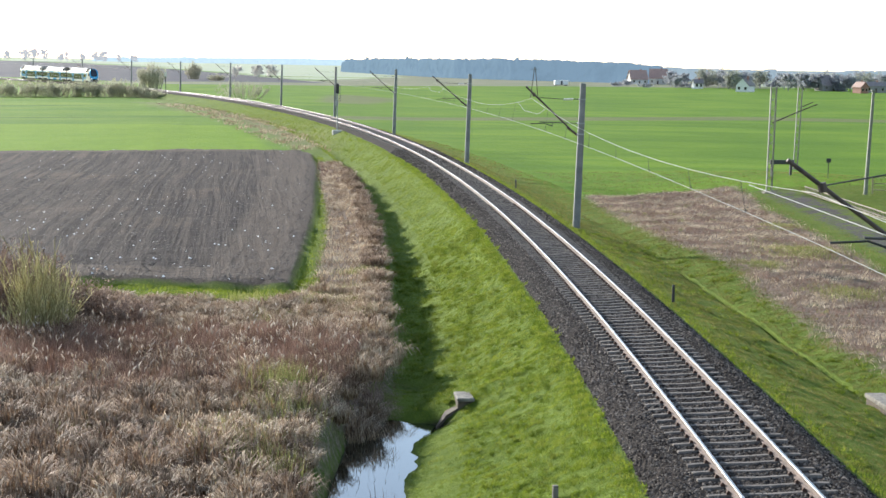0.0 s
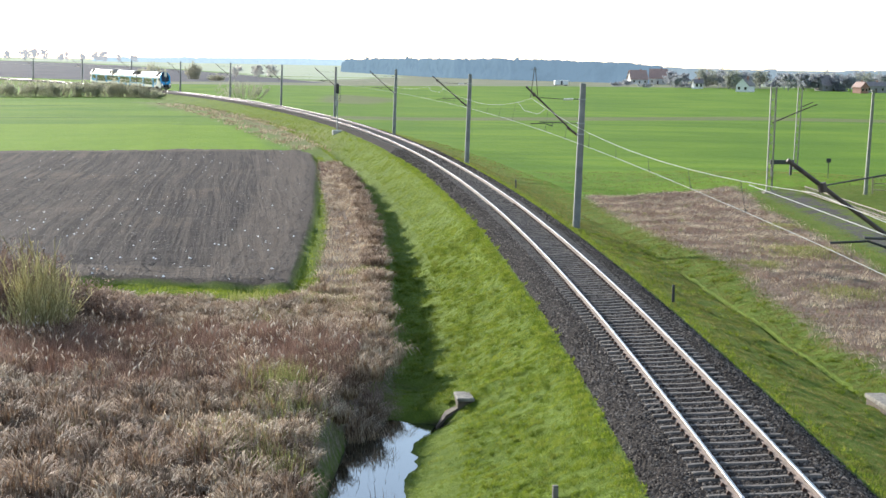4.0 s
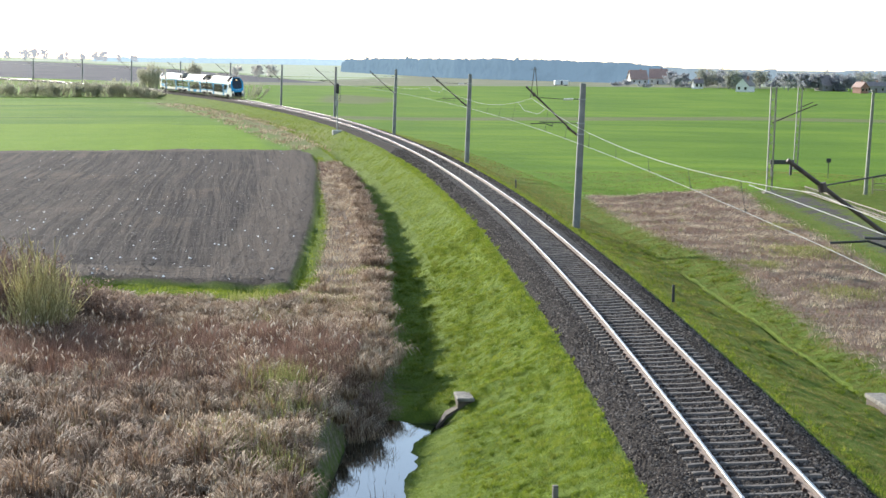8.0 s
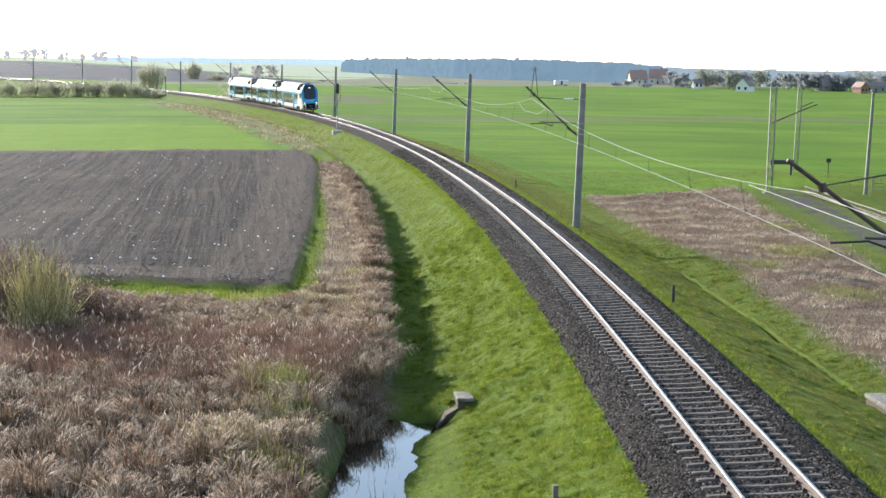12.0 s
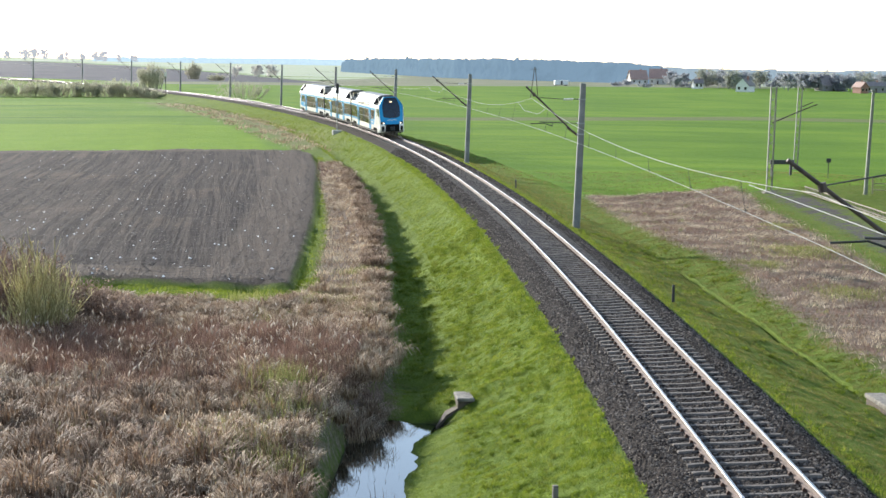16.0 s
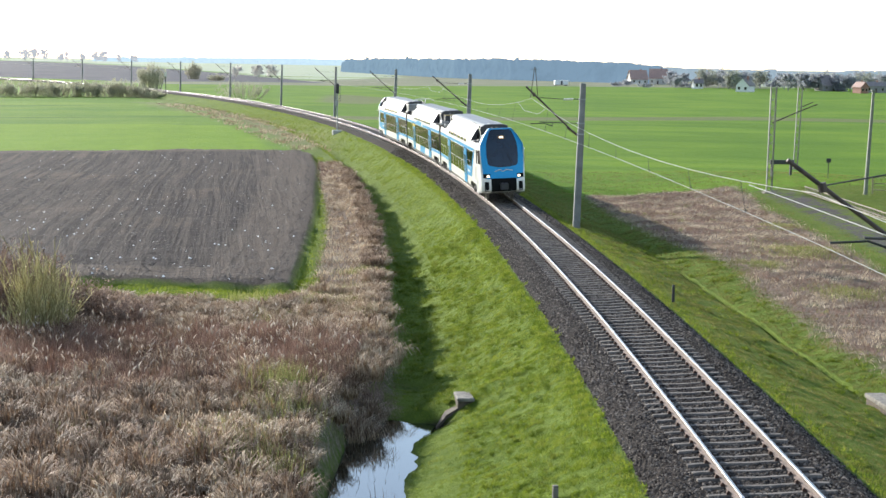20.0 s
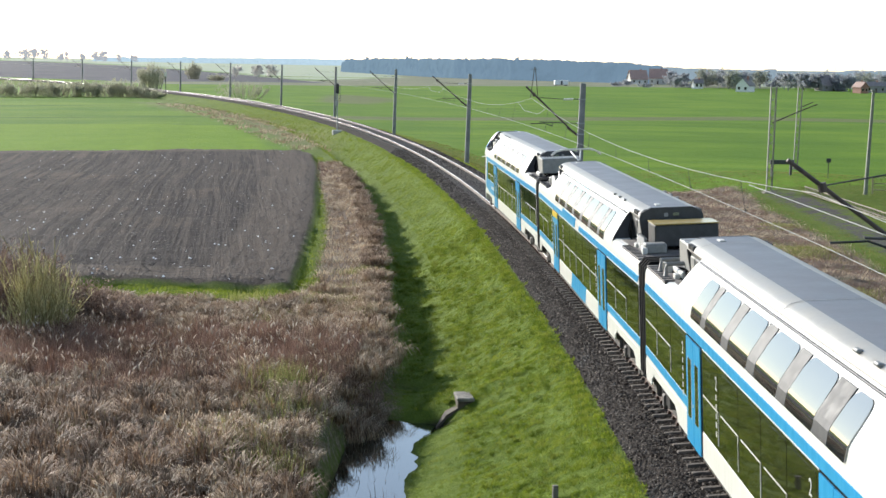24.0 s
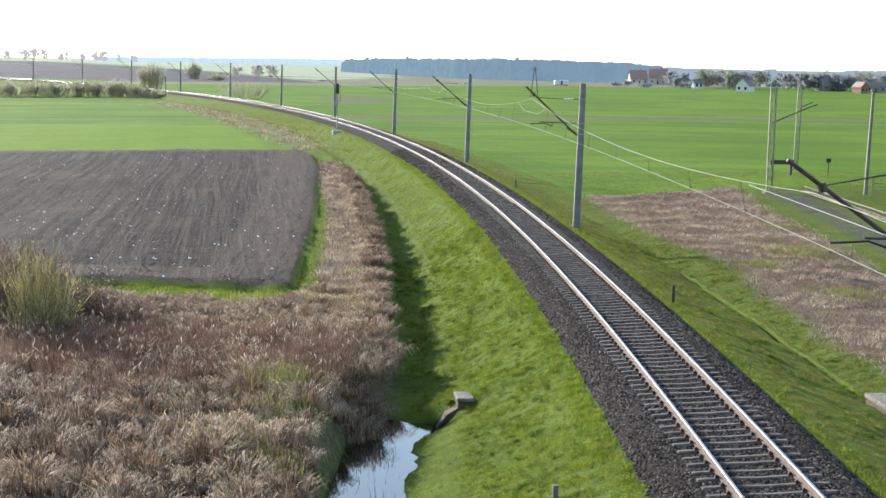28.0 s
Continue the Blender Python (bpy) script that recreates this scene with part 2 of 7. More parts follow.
    soil = n.mix(n.math("MULTIPLY", n.math("MULTIPLY", groove, head), n.ramp(mid, 0.35, 0.6, 0.1, 0.8)), soil, (0.050, 0.040, 0.033, 1))
    soil = n.mix(n.ramp(tiny, 0.35, 0.6, 0.5, 0), soil, (0.030, 0.022, 0.018, 1))
    g = n.mix(within("soil", 0.25, n.math("MULTIPLY", edge, 0.2)), g, soil)
    gravel = n.mix(n.ramp(tiny, 0.3, 0.7), (0.060, 0.054, 0.050, 1), (0.150, 0.134, 0.122, 1))
    g = n.mix(n.math("MULTIPLY", within("gravel", 0.6, n.math("MULTIPLY", edge, 1.2)), n.ramp(n.noise(0.8, 4), 0.36, 0.54, 0.25, 1.0)), g, gravel)
    g = n.mix(n.math("MULTIPLY", within("band", 3.0, edge2), n.ramp(fine, 0.3, 0.6, 0.3, 0.8)), g, (0.165, 0.148, 0.090, 1))
    # haze over the far land, mixed into its base colour
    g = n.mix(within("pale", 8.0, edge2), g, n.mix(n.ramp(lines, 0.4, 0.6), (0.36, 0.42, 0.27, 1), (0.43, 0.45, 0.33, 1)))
    g = n.mix(within("tan", 6.0, edge2), g, n.mix(n.ramp(big, 0.4, 0.6), (0.235, 0.232, 0.155, 1), (0.20, 0.213, 0.125, 1)))
    g = n.mix(within("dark", 4.0, edge2), g, n.mix(n.ramp(big, 0.4, 0.6), (0.085, 0.085, 0.095, 1), (0.115, 0.112, 0.118, 1)))
    # ditch mud, plus painted shade in the culvert hollow
    mud_shade = n.ramp(n.attr("mud_shade"), 0.0, 0.35)
    g = n.mix(mud_shade, g, (0.030, 0.024, 0.016, 1))
    n.set(Base_Color=g, Roughness=0.92, Specular_IOR_Level=0.07)
    till = n.math("MULTIPLY", n.math("MULTIPLY", furrow, n.ramp(n.attr("soil"), 0, 1)), -1.6)
    clods = n.math("ADD", n.math("ADD", n.math("MULTIPLY", fine, 1.0), n.math("MULTIPLY", tiny, 0.5)), till)
    n.bump(clods, 0.9, 0.16)
    return n.m


M = {}
M["land"] = ground_material()
M["grass"] = leafy("grass_blades", [(0.091, 0.140, 0.014, 1), (0.145, 0.201, 0.018, 1), (0.203, 0.260, 0.027, 1), (0.271, 0.302, 0.048, 1)], trans=0.5, clump=2.6, stain=0.15)
M["grass_worn"] = leafy("worn_grass_blades", [(0.095, 0.109, 0.021, 1), (0.143, 0.154, 0.030, 1), (0.193, 0.193, 0.046, 1), (0.256, 0.235, 0.078, 1)], trans=0.45, clump=2.2, stain=0.2)
M["straw"] = leafy("dry_stalks", [(0.188, 0.117, 0.072, 1), (0.397, 0.281, 0.179, 1), (0.661, 0.500, 0.332, 1), (0.882, 0.725, 0.511, 1)], 0.65, 0.2, clump=0.9)
M["reed"] = leafy("reed_stems", [(0.120, 0.068, 0.048, 1), (0.266, 0.156, 0.113, 1), (0.472, 0.312, 0.228, 1)], 0.65, 0.2, clump=0.7)
M["plume"] = leafy("reed_plumes", [(0.52, 0.43, 0.34, 1), (0.74, 0.65, 0.54, 1)])
M["twig"] = leafy("twigs", [(0.221, 0.152, 0.120, 1), (0.323, 0.232, 0.180, 1), (0.459, 0.341, 0.262, 1)])
M["catkin"] = leafy("willow_buds", [(0.324, 0.289, 0.138, 1), (0.552, 0.501, 0.256, 1), (0.768, 0.702, 0.413, 1)])
M["bark"] = plain("bark", (0.105, 0.082, 0.062, 1), 0.9, vary=0.2, bump=0.4)


def ballast_material():
    n = Nodes("ballast")
    v = n.voronoi(16.0)
    c = n.mix(n.ramp(n.noise(9, 4), 0.3, 0.7), (0.026, 0.0225, 0.020, 1), (0.070, 0.061, 0.054, 1))
    c = n.mix(n.ramp(n.noise(30, 3), 0.5, 0.75, 0.0, 0.6), c, (0.138, 0.118, 0.100, 1))
    c = n.mix(n.ramp(n.noise(0.5, 4), 0.5, 0.75, 0, 0.4), c, (0.062, 0.047, 0.040, 1))
    n.set(Base_Color=c, Roughness=0.95, Specular_IOR_Level=0.04)
    n.bump(v, 0.9, 0.05)
    return n.m


M["ballast"] = ballast_material()
M["stone"] = leafy("ballast_stone", [(0.031, 0.025, 0.021, 1), (0.061, 0.050, 0.042, 1), (0.108, 0.092, 0.077, 1), (0.228, 0.198, 0.167, 1)], 0.95, 0.0, 0.05)
M["sleeper"] = plain("weathered_concrete", (0.152, 0.129, 0.107, 1), 0.85, vary=0.22, scale=2.5, bump=0.3)
M["rail_top"] = plain("polished_steel", (0.40, 0.385, 0.37, 1), 0.42, 1.0, vary=0.05, scale=3)
M["rail_side"] = plain("rusty_rail_side", (0.17, 0.128, 0.105, 1), 0.8, 0.15, vary=0.2, scale=4)
M["rust"] = plain("rusty_clip", (0.090, 0.050, 0.035, 1), 0.85, 0.3, vary=0.2)
M["concrete"] = plain("old_concrete", (0.205, 0.182, 0.155, 1), 0.88, vary=0.14, scale=3, bump=0.35)
M["mast"] = plain("galvanised_mast", (0.33, 0.335, 0.32, 1), 0.6, 0.35, vary=0.14, scale=2)
M["mast_old"] = plain("pale_mast_paint", (0.190, 0.198, 0.150, 1), 0.65, 0.2, vary=0.18, scale=2)
M["girder_paint"] = plain("faded_tan_paint", (0.27, 0.225, 0.165, 1), 0.7, 0.1, vary=0.22, scale=2)
M["yellow_rail"] = plain("faded_yellow_paint", (0.40, 0.345, 0.20, 1), 0.7, vary=0.2, scale=2)
M["tube"] = plain("weathered_brown_tube", (0.085, 0.062, 0.052, 1), 0.6, 0.3, vary=0.25, scale=5)
M["wire"] = plain("copper_wire_pale", (0.42, 0.42, 0.37, 1), 0.4, 0.6, vary=0.08)
M["wire_dark"] = plain("dark_wire", (0.075, 0.072, 0.068, 1), 0.6, 0.3)
M["insulator"] = plain("glazed_porcelain", (0.70, 0.69, 0.64, 1), 0.2)
M["insulator_dark"] = plain("brown_porcelain", (0.070, 0.040, 0.030, 1), 0.25)
M["black"] = plain("matt_black", (0.022, 0.022, 0.024, 1), 0.7, vary=0.1)
M["iron"] = plain("dark_iron", (0.050, 0.050, 0.050, 1), 0.6, 0.5)


def water_material():
    n = Nodes("ditch_water")
    n.set(Base_Color=(0.020, 0.022, 0.016, 1), Roughness=0.03, Specular_IOR_Level=1.0, IOR=1.6)
    n.bump(n.noise(5, 3), 0.03, 0.02)
    return n.m


M["water"] = water_material()


# ---------------- mesh building ----------------
class Geo:
    """Gathers solids into one mesh; each face carries a material slot."""
    def __init__(self):
        self.v, self.f, self.k, self.n = [], [], [], 0

    def add(self, vs, fs, slot=0):
        self.v.extend(tuple(p) for p in vs)
        self.f.extend(tuple(i + self.n for i in q) for q in fs)
        self.k.extend([slot] * len(fs))
        self.n += len(vs)
        return self

    def box(self, x0, y0, z0, x1, y1, z1, b=0.0, slot=0, m=None):
        """A box with chamfered edges of width b, placed by m."""
        if b <= 0:
            vs = [Vector((x, y, z)) for x in (x0, x1) for y in (y0, y1) for z in (z0, z1)]
            fs = [(0, 1, 3, 2), (4, 6, 7, 5), (0, 4, 5, 1), (2, 3, 7, 6), (0, 2, 6, 4), (1, 5, 7, 3)]
        else:
            b = min(b, (x1 - x0) * .45, (y1 - y0) * .45, (z1 - z0) * .45)
            vs, at = [], {}
            for i, x in enumerate((x0, x1)):
                for j, y in enumerate((y0, y1)):
                    for k, z in enumerate((z0, z1)):
                        sx, sy, sz = (b, -b)[i], (b, -b)[j], (b, -b)[k]
                        for a, p in enumerate(((x, y + sy, z + sz), (x + sx, y, z + sz), (x + sx, y + sy, z))):
                            at[i, j, k, a] = len(vs)
                            vs.append(Vector(p))
            fs = []
            for i in (0, 1):
                fs.append([at[i, 0, 0, 0], at[i, 0, 1, 0], at[i, 1, 1, 0], at[i, 1, 0, 0]][::1 if i == 0 else -1])
                fs.append([at[0, i, 0, 1], at[1, i, 0, 1], at[1, i, 1, 1], at[0, i, 1, 1]][::1 if i == 0 else -1])
                fs.append([at[0, 0, i, 2], at[0, 1, i, 2], at[1, 1, i, 2], at[1, 0, i, 2]][::1 if i == 0 else -1])
            for i in (0, 1):
                for j in (0, 1):
                    fs.append([at[i, j, 0, 0], at[i, j, 1, 0], at[i, j, 1, 1], at[i, j, 0, 1]])
                    fs.append([at[i, 0, j, 0], at[i, 1, j, 0], at[i, 1, j, 2], at[i, 0, j, 2]])
                    fs.append([at[0, i, j, 1], at[1, i, j, 1], at[1, i, j, 2], at[0, i, j, 2]])
                    for k in (0, 1):
                        fs.append([at[i, j, k, 0], at[i, j, k, 1], at[i, j, k, 2]])
        if m is not None:
            vs = [m @ p for p in vs]
        return self.add(vs, fs, slot)

    def tube(self, pts, r, n=6, slot=0, r1=None, caps=True):
        """A round bar along a line of points."""
        pts = [Vector(p) for p in pts]
        r1 = r if r1 is None else r1
        vs, fs = [], []
        for i, p in enumerate(pts):
            d = (pts[min(i + 1, len(pts) - 1)] - pts[max(i - 1, 0)]).normalized()
            a = d.cross(Vector((0, 0, 1)) if abs(d.z) < 0.9 else Vector((1, 0, 0))).normalized()
            c = d.cross(a)
            rr = r + (r1 - r) * i / max(1, len(pts) - 1)
            for j in range(n):
                t = 2 * math.pi * j / n
                vs.append(p + a * (rr * math.cos(t)) + c * (rr * math.sin(t)))
        for i in range(len(pts) - 1):
            for j in range(n):
                fs.append((i * n + j, i * n + (j + 1) % n, (i + 1) * n + (j + 1) % n, (i + 1) * n + j))
        if caps:
            fs.append(tuple(range(n))[::-1])
            fs.append(tuple((len(pts) - 1) * n + j for j in range(n)))
        return self.add(vs, fs, slot)

    def loft(self, rings, closed=True, caps=True, slot=0, slots=None):
        """Skin through rings of equal point count. slots gives the slot of the k-th strip."""
        n = len(rings[0])
        base = self.n
        vs = [p for ring in rings for p in ring]
        self.v.extend(tuple(p) for p in vs)
        self.n += len(vs)
        m = n if closed else n - 1
        for i in range(len(rings) - 1):
            for j in range(m):
                self.f.append((base + i * n + j, base + i * n + (j + 1) % n, base + (i + 1) * n + (j + 1) % n, base + (i + 1) * n + j))
                self.k.append(slots[j] if slots else slot)
        if caps:
            self.f.append(tuple(base + j for j in range(n))[::-1])
            self.f.append(tuple(base + (len(rings) - 1) * n + j for j in range(n)))
            self.k += [slot, slot]
        return self

    def mesh(self, name, mats, smooth=False):
        me = bpy.data.meshes.new(name)
        me.from_pydata(self.v, [], self.f)
        for m in (mats if isinstance(mats, (list, tuple)) else [mats]):
            me.materials.append(m)
        me.polygons.foreach_set("material_index", self.k)
        bm = bmesh.new()
        bm.from_mesh(me)
        bmesh.ops.recalc_face_normals(bm, faces=bm.faces)
        bm.to_mesh(me)
        bm.free()
        if smooth:
            me.polygons.foreach_set("use_smooth", [True] * len(me.polygons))
            me.set_sharp_from_angle(angle=radians(38))
        return me


def part(name, geo, mats, parent=None, label="", smooth=False):
    """One mesh object out of gathered solids, under its thing."""
    me = geo if isinstance(geo, bpy.types.Mesh) else geo.mesh(name, mats, smooth)
    ob = new(name, me)
    ob.parent = parent
    if label:
        ob["label"] = label
    return ob


def thing(name, m, label, category, group="", kind=""):
    ob = new(name)
    ob.empty_display_size = 0.2
    ob.matrix_basis = m
    return tagged(ob, label, category, group, kind)


def quick_mesh(name, verts, tris, mat, quads=False):
    """A large mesh from arrays."""
    me = bpy.data.meshes.new(name)
    verts, tris = np.asarray(verts, np.float32), np.asarray(tris, np.int32)
    k = tris.shape[1]
    me.vertices.add(len(verts))
    me.vertices.foreach_set("co", verts.ravel())
    me.loops.add(tris.size)
    me.loops.foreach_set("vertex_index", tris.ravel())
    me.polygons.add(len(tris))
    me.polygons.foreach_set("loop_start", np.arange(len(tris), dtype=np.int32) * k)
    me.polygons.foreach_set("loop_total", np.full(len(tris), k, np.int32))
    me.update(calc_edges=True)
    me.materials.append(mat)
    return me


# ---------------- ground ----------------
def build_ground():
    s = np.concatenate([np.arange(-138, 14, 6), np.arange(14, 120, 0.5), np.arange(120, 220, 1.5), np.arange(220, 420, 4), np.arange(420, 760, 10), 760 * 1.13 ** np.arange(0, 17)])
    a = np.concatenate([np.arange(2.4, 5.6, 0.3), np.arange(5.6, 6.05, 0.12), np.arange(6.08, 6.6, 0.04), np.arange(6.7, 7.2, 0.12), np.arange(7.2, 14, 0.3), np.arange(14, 30, 0.8), np.arange(30, 70, 2.5), np.arange(70, 200, 8), np.arange(200, 560, 30)])
    right = np.concatenate([a, 560 * 1.2 ** np.arange(0, 14)])
    left = np.concatenate([a, [560, 640, 740]])
    off = np.concatenate([-left[::-1], [-1.2, 0, 1.2], right])
    S, O = np.meshgrid(s, off, indexing="ij")
    X, Y = spot(S, O)
    Z = land(S, O)
    ns, no = len(s), len(off)
    i = np.arange((ns - 1) * (no - 1))
    r, c = i // (no - 1), i % (no - 1)
    q = np.stack([r * no + c, r * no + c + 1, (r + 1) * no + c + 1, (r + 1) * no + c], 1)
    me = quick_mesh("ground", np.stack([X, Y, Z], -1).reshape(-1, 3), q[:, ::-1], M["land"])
    me.polygons.foreach_set("use_smooth", [True] * len(me.polygons))
    x, y = X.ravel(), Y.ravel()
    so, oo = S.ravel(), O.ravel()
    crop = np.where(oo < 0, np.where(so > 148, -oo - 10.5, -9), np.where(so > 104, oo - 8.0, -9))
    mud_shade = np.where(oo < 0, np.clip((-2.42 - Z.ravel()) * 1.6, -1, 1) * (so < 48), -1)
    # round spot that paints mud and the hole's shade at the culvert
    mud_shade = np.maximum(mud_shade, 1.1 * np.exp(-((so - 35.7) / 1.0) ** 2 - ((oo + 6.5) / 0.75) ** 2) - 0.35)
    fields = {"soil": inside(x, y, SOIL), "dark": inside(x, y, DARK), "tan": inside(x, y, TAN), "pale": inside(x, y, HAZE_LAND), "band": np.maximum(inside(x, y, BAND), inside(x, y, PATCH)),
              "dry": np.maximum(inside(x, y, DRY_LEFT), inside(x, y, DRY_RIGHT)), "young": np.where((oo < 0) & (y < 236 + 0.12 * x), -oo - 12, -9), "gravel": inside(x, y, GRAVEL), "tufts": inside(x, y, TUFTS), "crop": crop, "mud_shade": mud_shade}
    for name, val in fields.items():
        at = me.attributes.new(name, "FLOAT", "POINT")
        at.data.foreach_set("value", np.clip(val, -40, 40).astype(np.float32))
    tagged(new("ground", me), "flat farmland with green fields, ploughed soil and grassy railway banks", "ground", kind="structure")


build_ground()


def build_water():
    g = Geo()
    s = np.arange(10, 40, 1.5)
    rings = []
    for q in s:
        c = ditch_line(q)
        w = 1.7
        (xa, ya), (xb, yb) = spot(q, c - w), spot(q, c + w)
        rings.append([(xa, ya, -2.5), (xb, yb, -2.5), (xb, yb, -2.9), (xa, ya, -2.9)])
    g.loft(rings)
    tagged(part("water", g, M["water"]), "still dark ditch water reflecting the bright sky", "water", kind="structure")


build_water()


# ---------------- railway track ----------------
CANT = 3.0      # degrees, the outer rail lies higher


def build_track():
    bed = thing("railway_track", pose(0, 0, 0), "single railway track on dark stone ballast with concrete sleepers", "track")
    prof = [(-2.75, -0.95), (-2.45, -0.60), (-1.75, -0.25), (-1.2, -0.222), (-0.55, -0.205), (0, -0.225), (0.55, -0.205), (1.2, -0.222), (1.75, -0.25), (2.5, -0.60), (2.8, -0.95)]
    def lift(o):
        return np.interp(o, [-2.6, -1.75, 1.75, 2.6], [0, -1.75, 1.75, 0]) * math.tan(math.radians(CANT))
    v, q = [], []
    ss = np.concatenate([np.arange(-140, 10, 5), np.arange(10, 110, 0.5), np.arange(110, 660, 3)])
    n = len(prof)
    rng = np.random.RandomState(4)
    for k in ss:
        for o, z in prof:
            j = 0.025 * (rng.rand() - 0.5) if 10 < k < 110 else 0
            v.append((*spot(k, o + j * 2), z + j + lift(o)))
    for i in range(len(ss) - 1):
        for j in range(n - 1):
            q.append((i * n + j, i * n + j + 1, (i + 1) * n + j + 1, (i + 1) * n + j))
    me = quick_mesh("ballast_bed", v, q, M["ballast"])
    part("ballast_bed", me, None, bed, "dark grey crushed stone bed")
    # loose stones where they can be told apart
    N = 62000
    s = 14 + 130 * rng.rand(N) ** 1.9
    o = rng.uniform(-2.5, 2.55, N)
    z = np.interp(o, [p[0] for p in prof], [p[1] for p in prof]) + 0.004 + lift(o)
    x, y = spot(s, o)
    R = rng.uniform(0.022, 0.045, N) * (1 + step(60, 140, s))
    octa = np.array([(1, 0, 0), (0, 1, 0), (-1, 0, 0), (0, -1, 0), (0, 0, 1)], float)
    V = octa[None] * R[:, None, None] * rng.uniform(0.6, 1.4, (N, 5, 1)) + rng.uniform(-0.008, 0.008, (N, 5, 3))
    a = rng.uniform(0, 6.28, N)
    ca, sa = np.cos(a)[:, None], np.sin(a)[:, None]
    V = np.stack([V[:, :, 0] * ca - V[:, :, 1] * sa, V[:, :, 0] * sa + V[:, :, 1] * ca, V[:, :, 2] * 0.9], -1) + np.stack([x, y, z], -1)[:, None]
    T = np.array([(0, 1, 4), (1, 2, 4), (2, 3, 4), (3, 0, 4)])
    T = (T[None] + 5 * np.arange(N)[:, None, None]).reshape(-1, 3)
    tagged(part("loose_ballast", quick_mesh("loose_ballast", V.reshape(-1, 3), T, M["stone"]), None, bed), kind="stuff")
    # rails: foot, web and head
    for side, c in (("left", -0.7525), ("right", 0.7525)):
        prof_r = [(-0.075, -0.172), (0.075, -0.172), (0.075, -0.158), (0.012, -0.135), (0.012, -0.045), (0.036, -0.035), (0.036, -0.008), (0.028, 0.0), (-0.028, 0.0), (-0.036, -0.008), (-0.036, -0.035), (-0.012, -0.045), (-0.012, -0.135), (-0.075, -0.158)]
        g = Geo()
        st = np.concatenate([np.arange(-140, 0, 10), np.arange(0, 240, 2), np.arange(240, 661, 6)])
        rings = [[(*spot(k, c + a), b + c * math.tan(math.radians(CANT))) for a, b in prof_r] for k in st]
        slots = [0] * 14
        slots[6] = slots[7] = slots[8] = 1
        g.loft(rings, slots=slots)
        part("rail", g, [M["rail_side"], M["rail_top"]], bed, "rusty steel rail with a polished running surface")
    return bed


TRACK = build_track()


def sleeper_mesh():
    g = Geo()
    half = [(-1.28, -0.175), (-0.95, -0.165), (-0.55, -0.17), (0, -0.185), (0.55, -0.17), (0.95, -0.165), (1.28, -0.175)]
    rings = [[(x, -0.14, -0.36), (x, 0.14, -0.36), (x, 0.085, z - 0.03), (x, 0.058, z), (x, -0.058, z), (x, -0.085, z - 0.03)] for x, z in half]
    g.loft(rings)
    return g.mesh("sleeper", M["sleeper"])


def clip_mesh():
    g = Geo()
    g.loft([[(x, -0.05, -0.17), (x, 0.05, -0.17), (x, 0.04, z), (x, -0.04, z)] for x, z in ((-0.16, -0.12), (-0.13, -0.085), (-0.075, -0.13))])
    g.loft([[(x, -0.05, -0.17), (x, 0.05, -0.17), (x, 0.04, z), (x, -0.04, z)] for x, z in ((0.075, -0.13), (0.13, -0.085), (0.16, -0.12))])
    g.box(-0.09, -0.08, -0.178, 0.09, 0.08, -0.172, 0)
    return g.mesh("fastening", M["rust"])


def build_sleepers():
    sl, cl = sleeper_mesh(), clip_mesh()
    rest, rest2 = Geo(), Geo()
    k = 0
    s = 12.3
    sv = [tuple(v.co) for v in sl.vertices]
    sf = [tuple(p.vertices) for p in sl.polygons]
    rnd = random.Random(8)
    while s < 420:
        x, y = spot(s)
        m = pose(x, y, rnd.uniform(-0.012, 0.008), 0, -CANT, math.degrees(heading(s)) + rnd.uniform(-0.5, 0.5))
        if k < 200:
            ob = part("sleeper", sl, None, TRACK)
            ob.matrix_basis = m
            if k < 120:
                for c in (-0.7525, 0.7525):
                    part("fastening", cl, None, ob).location.x = c
        else:
            rest.add([m @ Vector(p) for p in sv], sf)
        k += 1
        s += 0.6
    tagged(part("sleeper_run", rest, M["sleeper"], TRACK), kind="stuff")


# ---------------- overhead line ----------------
MAST_S = [21.2, 75.4, 129.0, 181.9, 233.7, 285.2, 337.2, 389.6, 442.1, 495.6, 549.4]
STAGGER = [-0.1, 0.45, 0.2, 0.3, 0.25, 0.2, 0.2, 0.2, 0.2, 0.2, 0.2]
OVER = [(0.9, 4.68), (0.25, 4.86)] + [(0.1, 4.83)] * 9      # contact wire: offset and height at each mast
MESS = [5.72] + [6.3] * 10            # lowered for the bridge at the near end
SAG = 0.95


def mast_body(h):
    """Tapered concrete mast with recessed faces and a cast foot."""
    g = Geo()
    def ring(z, w, d):
        r = d * 0.22
        return [(-w, -d, z), (-w * 0.55, -d, z), (-w * 0.5, -d + r, z), (w * 0.5, -d + r, z), (w * 0.55, -d, z), (w, -d, z),
                (w, d, z), (w * 0.55, d, z), (w * 0.5, d - r, z), (-w * 0.5, d - r, z), (-w * 0.55, d, z), (-w, d, z)]
    g.loft([ring(-0.5, 0.185, 0.15), ring(h * 0.5, 0.165, 0.135), ring(h - 0.03, 0.14, 0.115), ring(h, 0.13, 0.10)])
    return g.mesh("mast_body", M["concrete_mast"])


def insulator(g, p0, p1, r, slot):
    """A rod of stacked sheds."""
    p0, p1 = Vector(p0), Vector(p1)
    n = max(3, int((p1 - p0).length / 0.07))
    d = (p1 - p0) / n
    for i in range(n):
        g.tube([p0 + d * i, p0 + d * (i + 0.45), p0 + d * (i + 1)], r, 8, slot, r * 0.45)
    return g


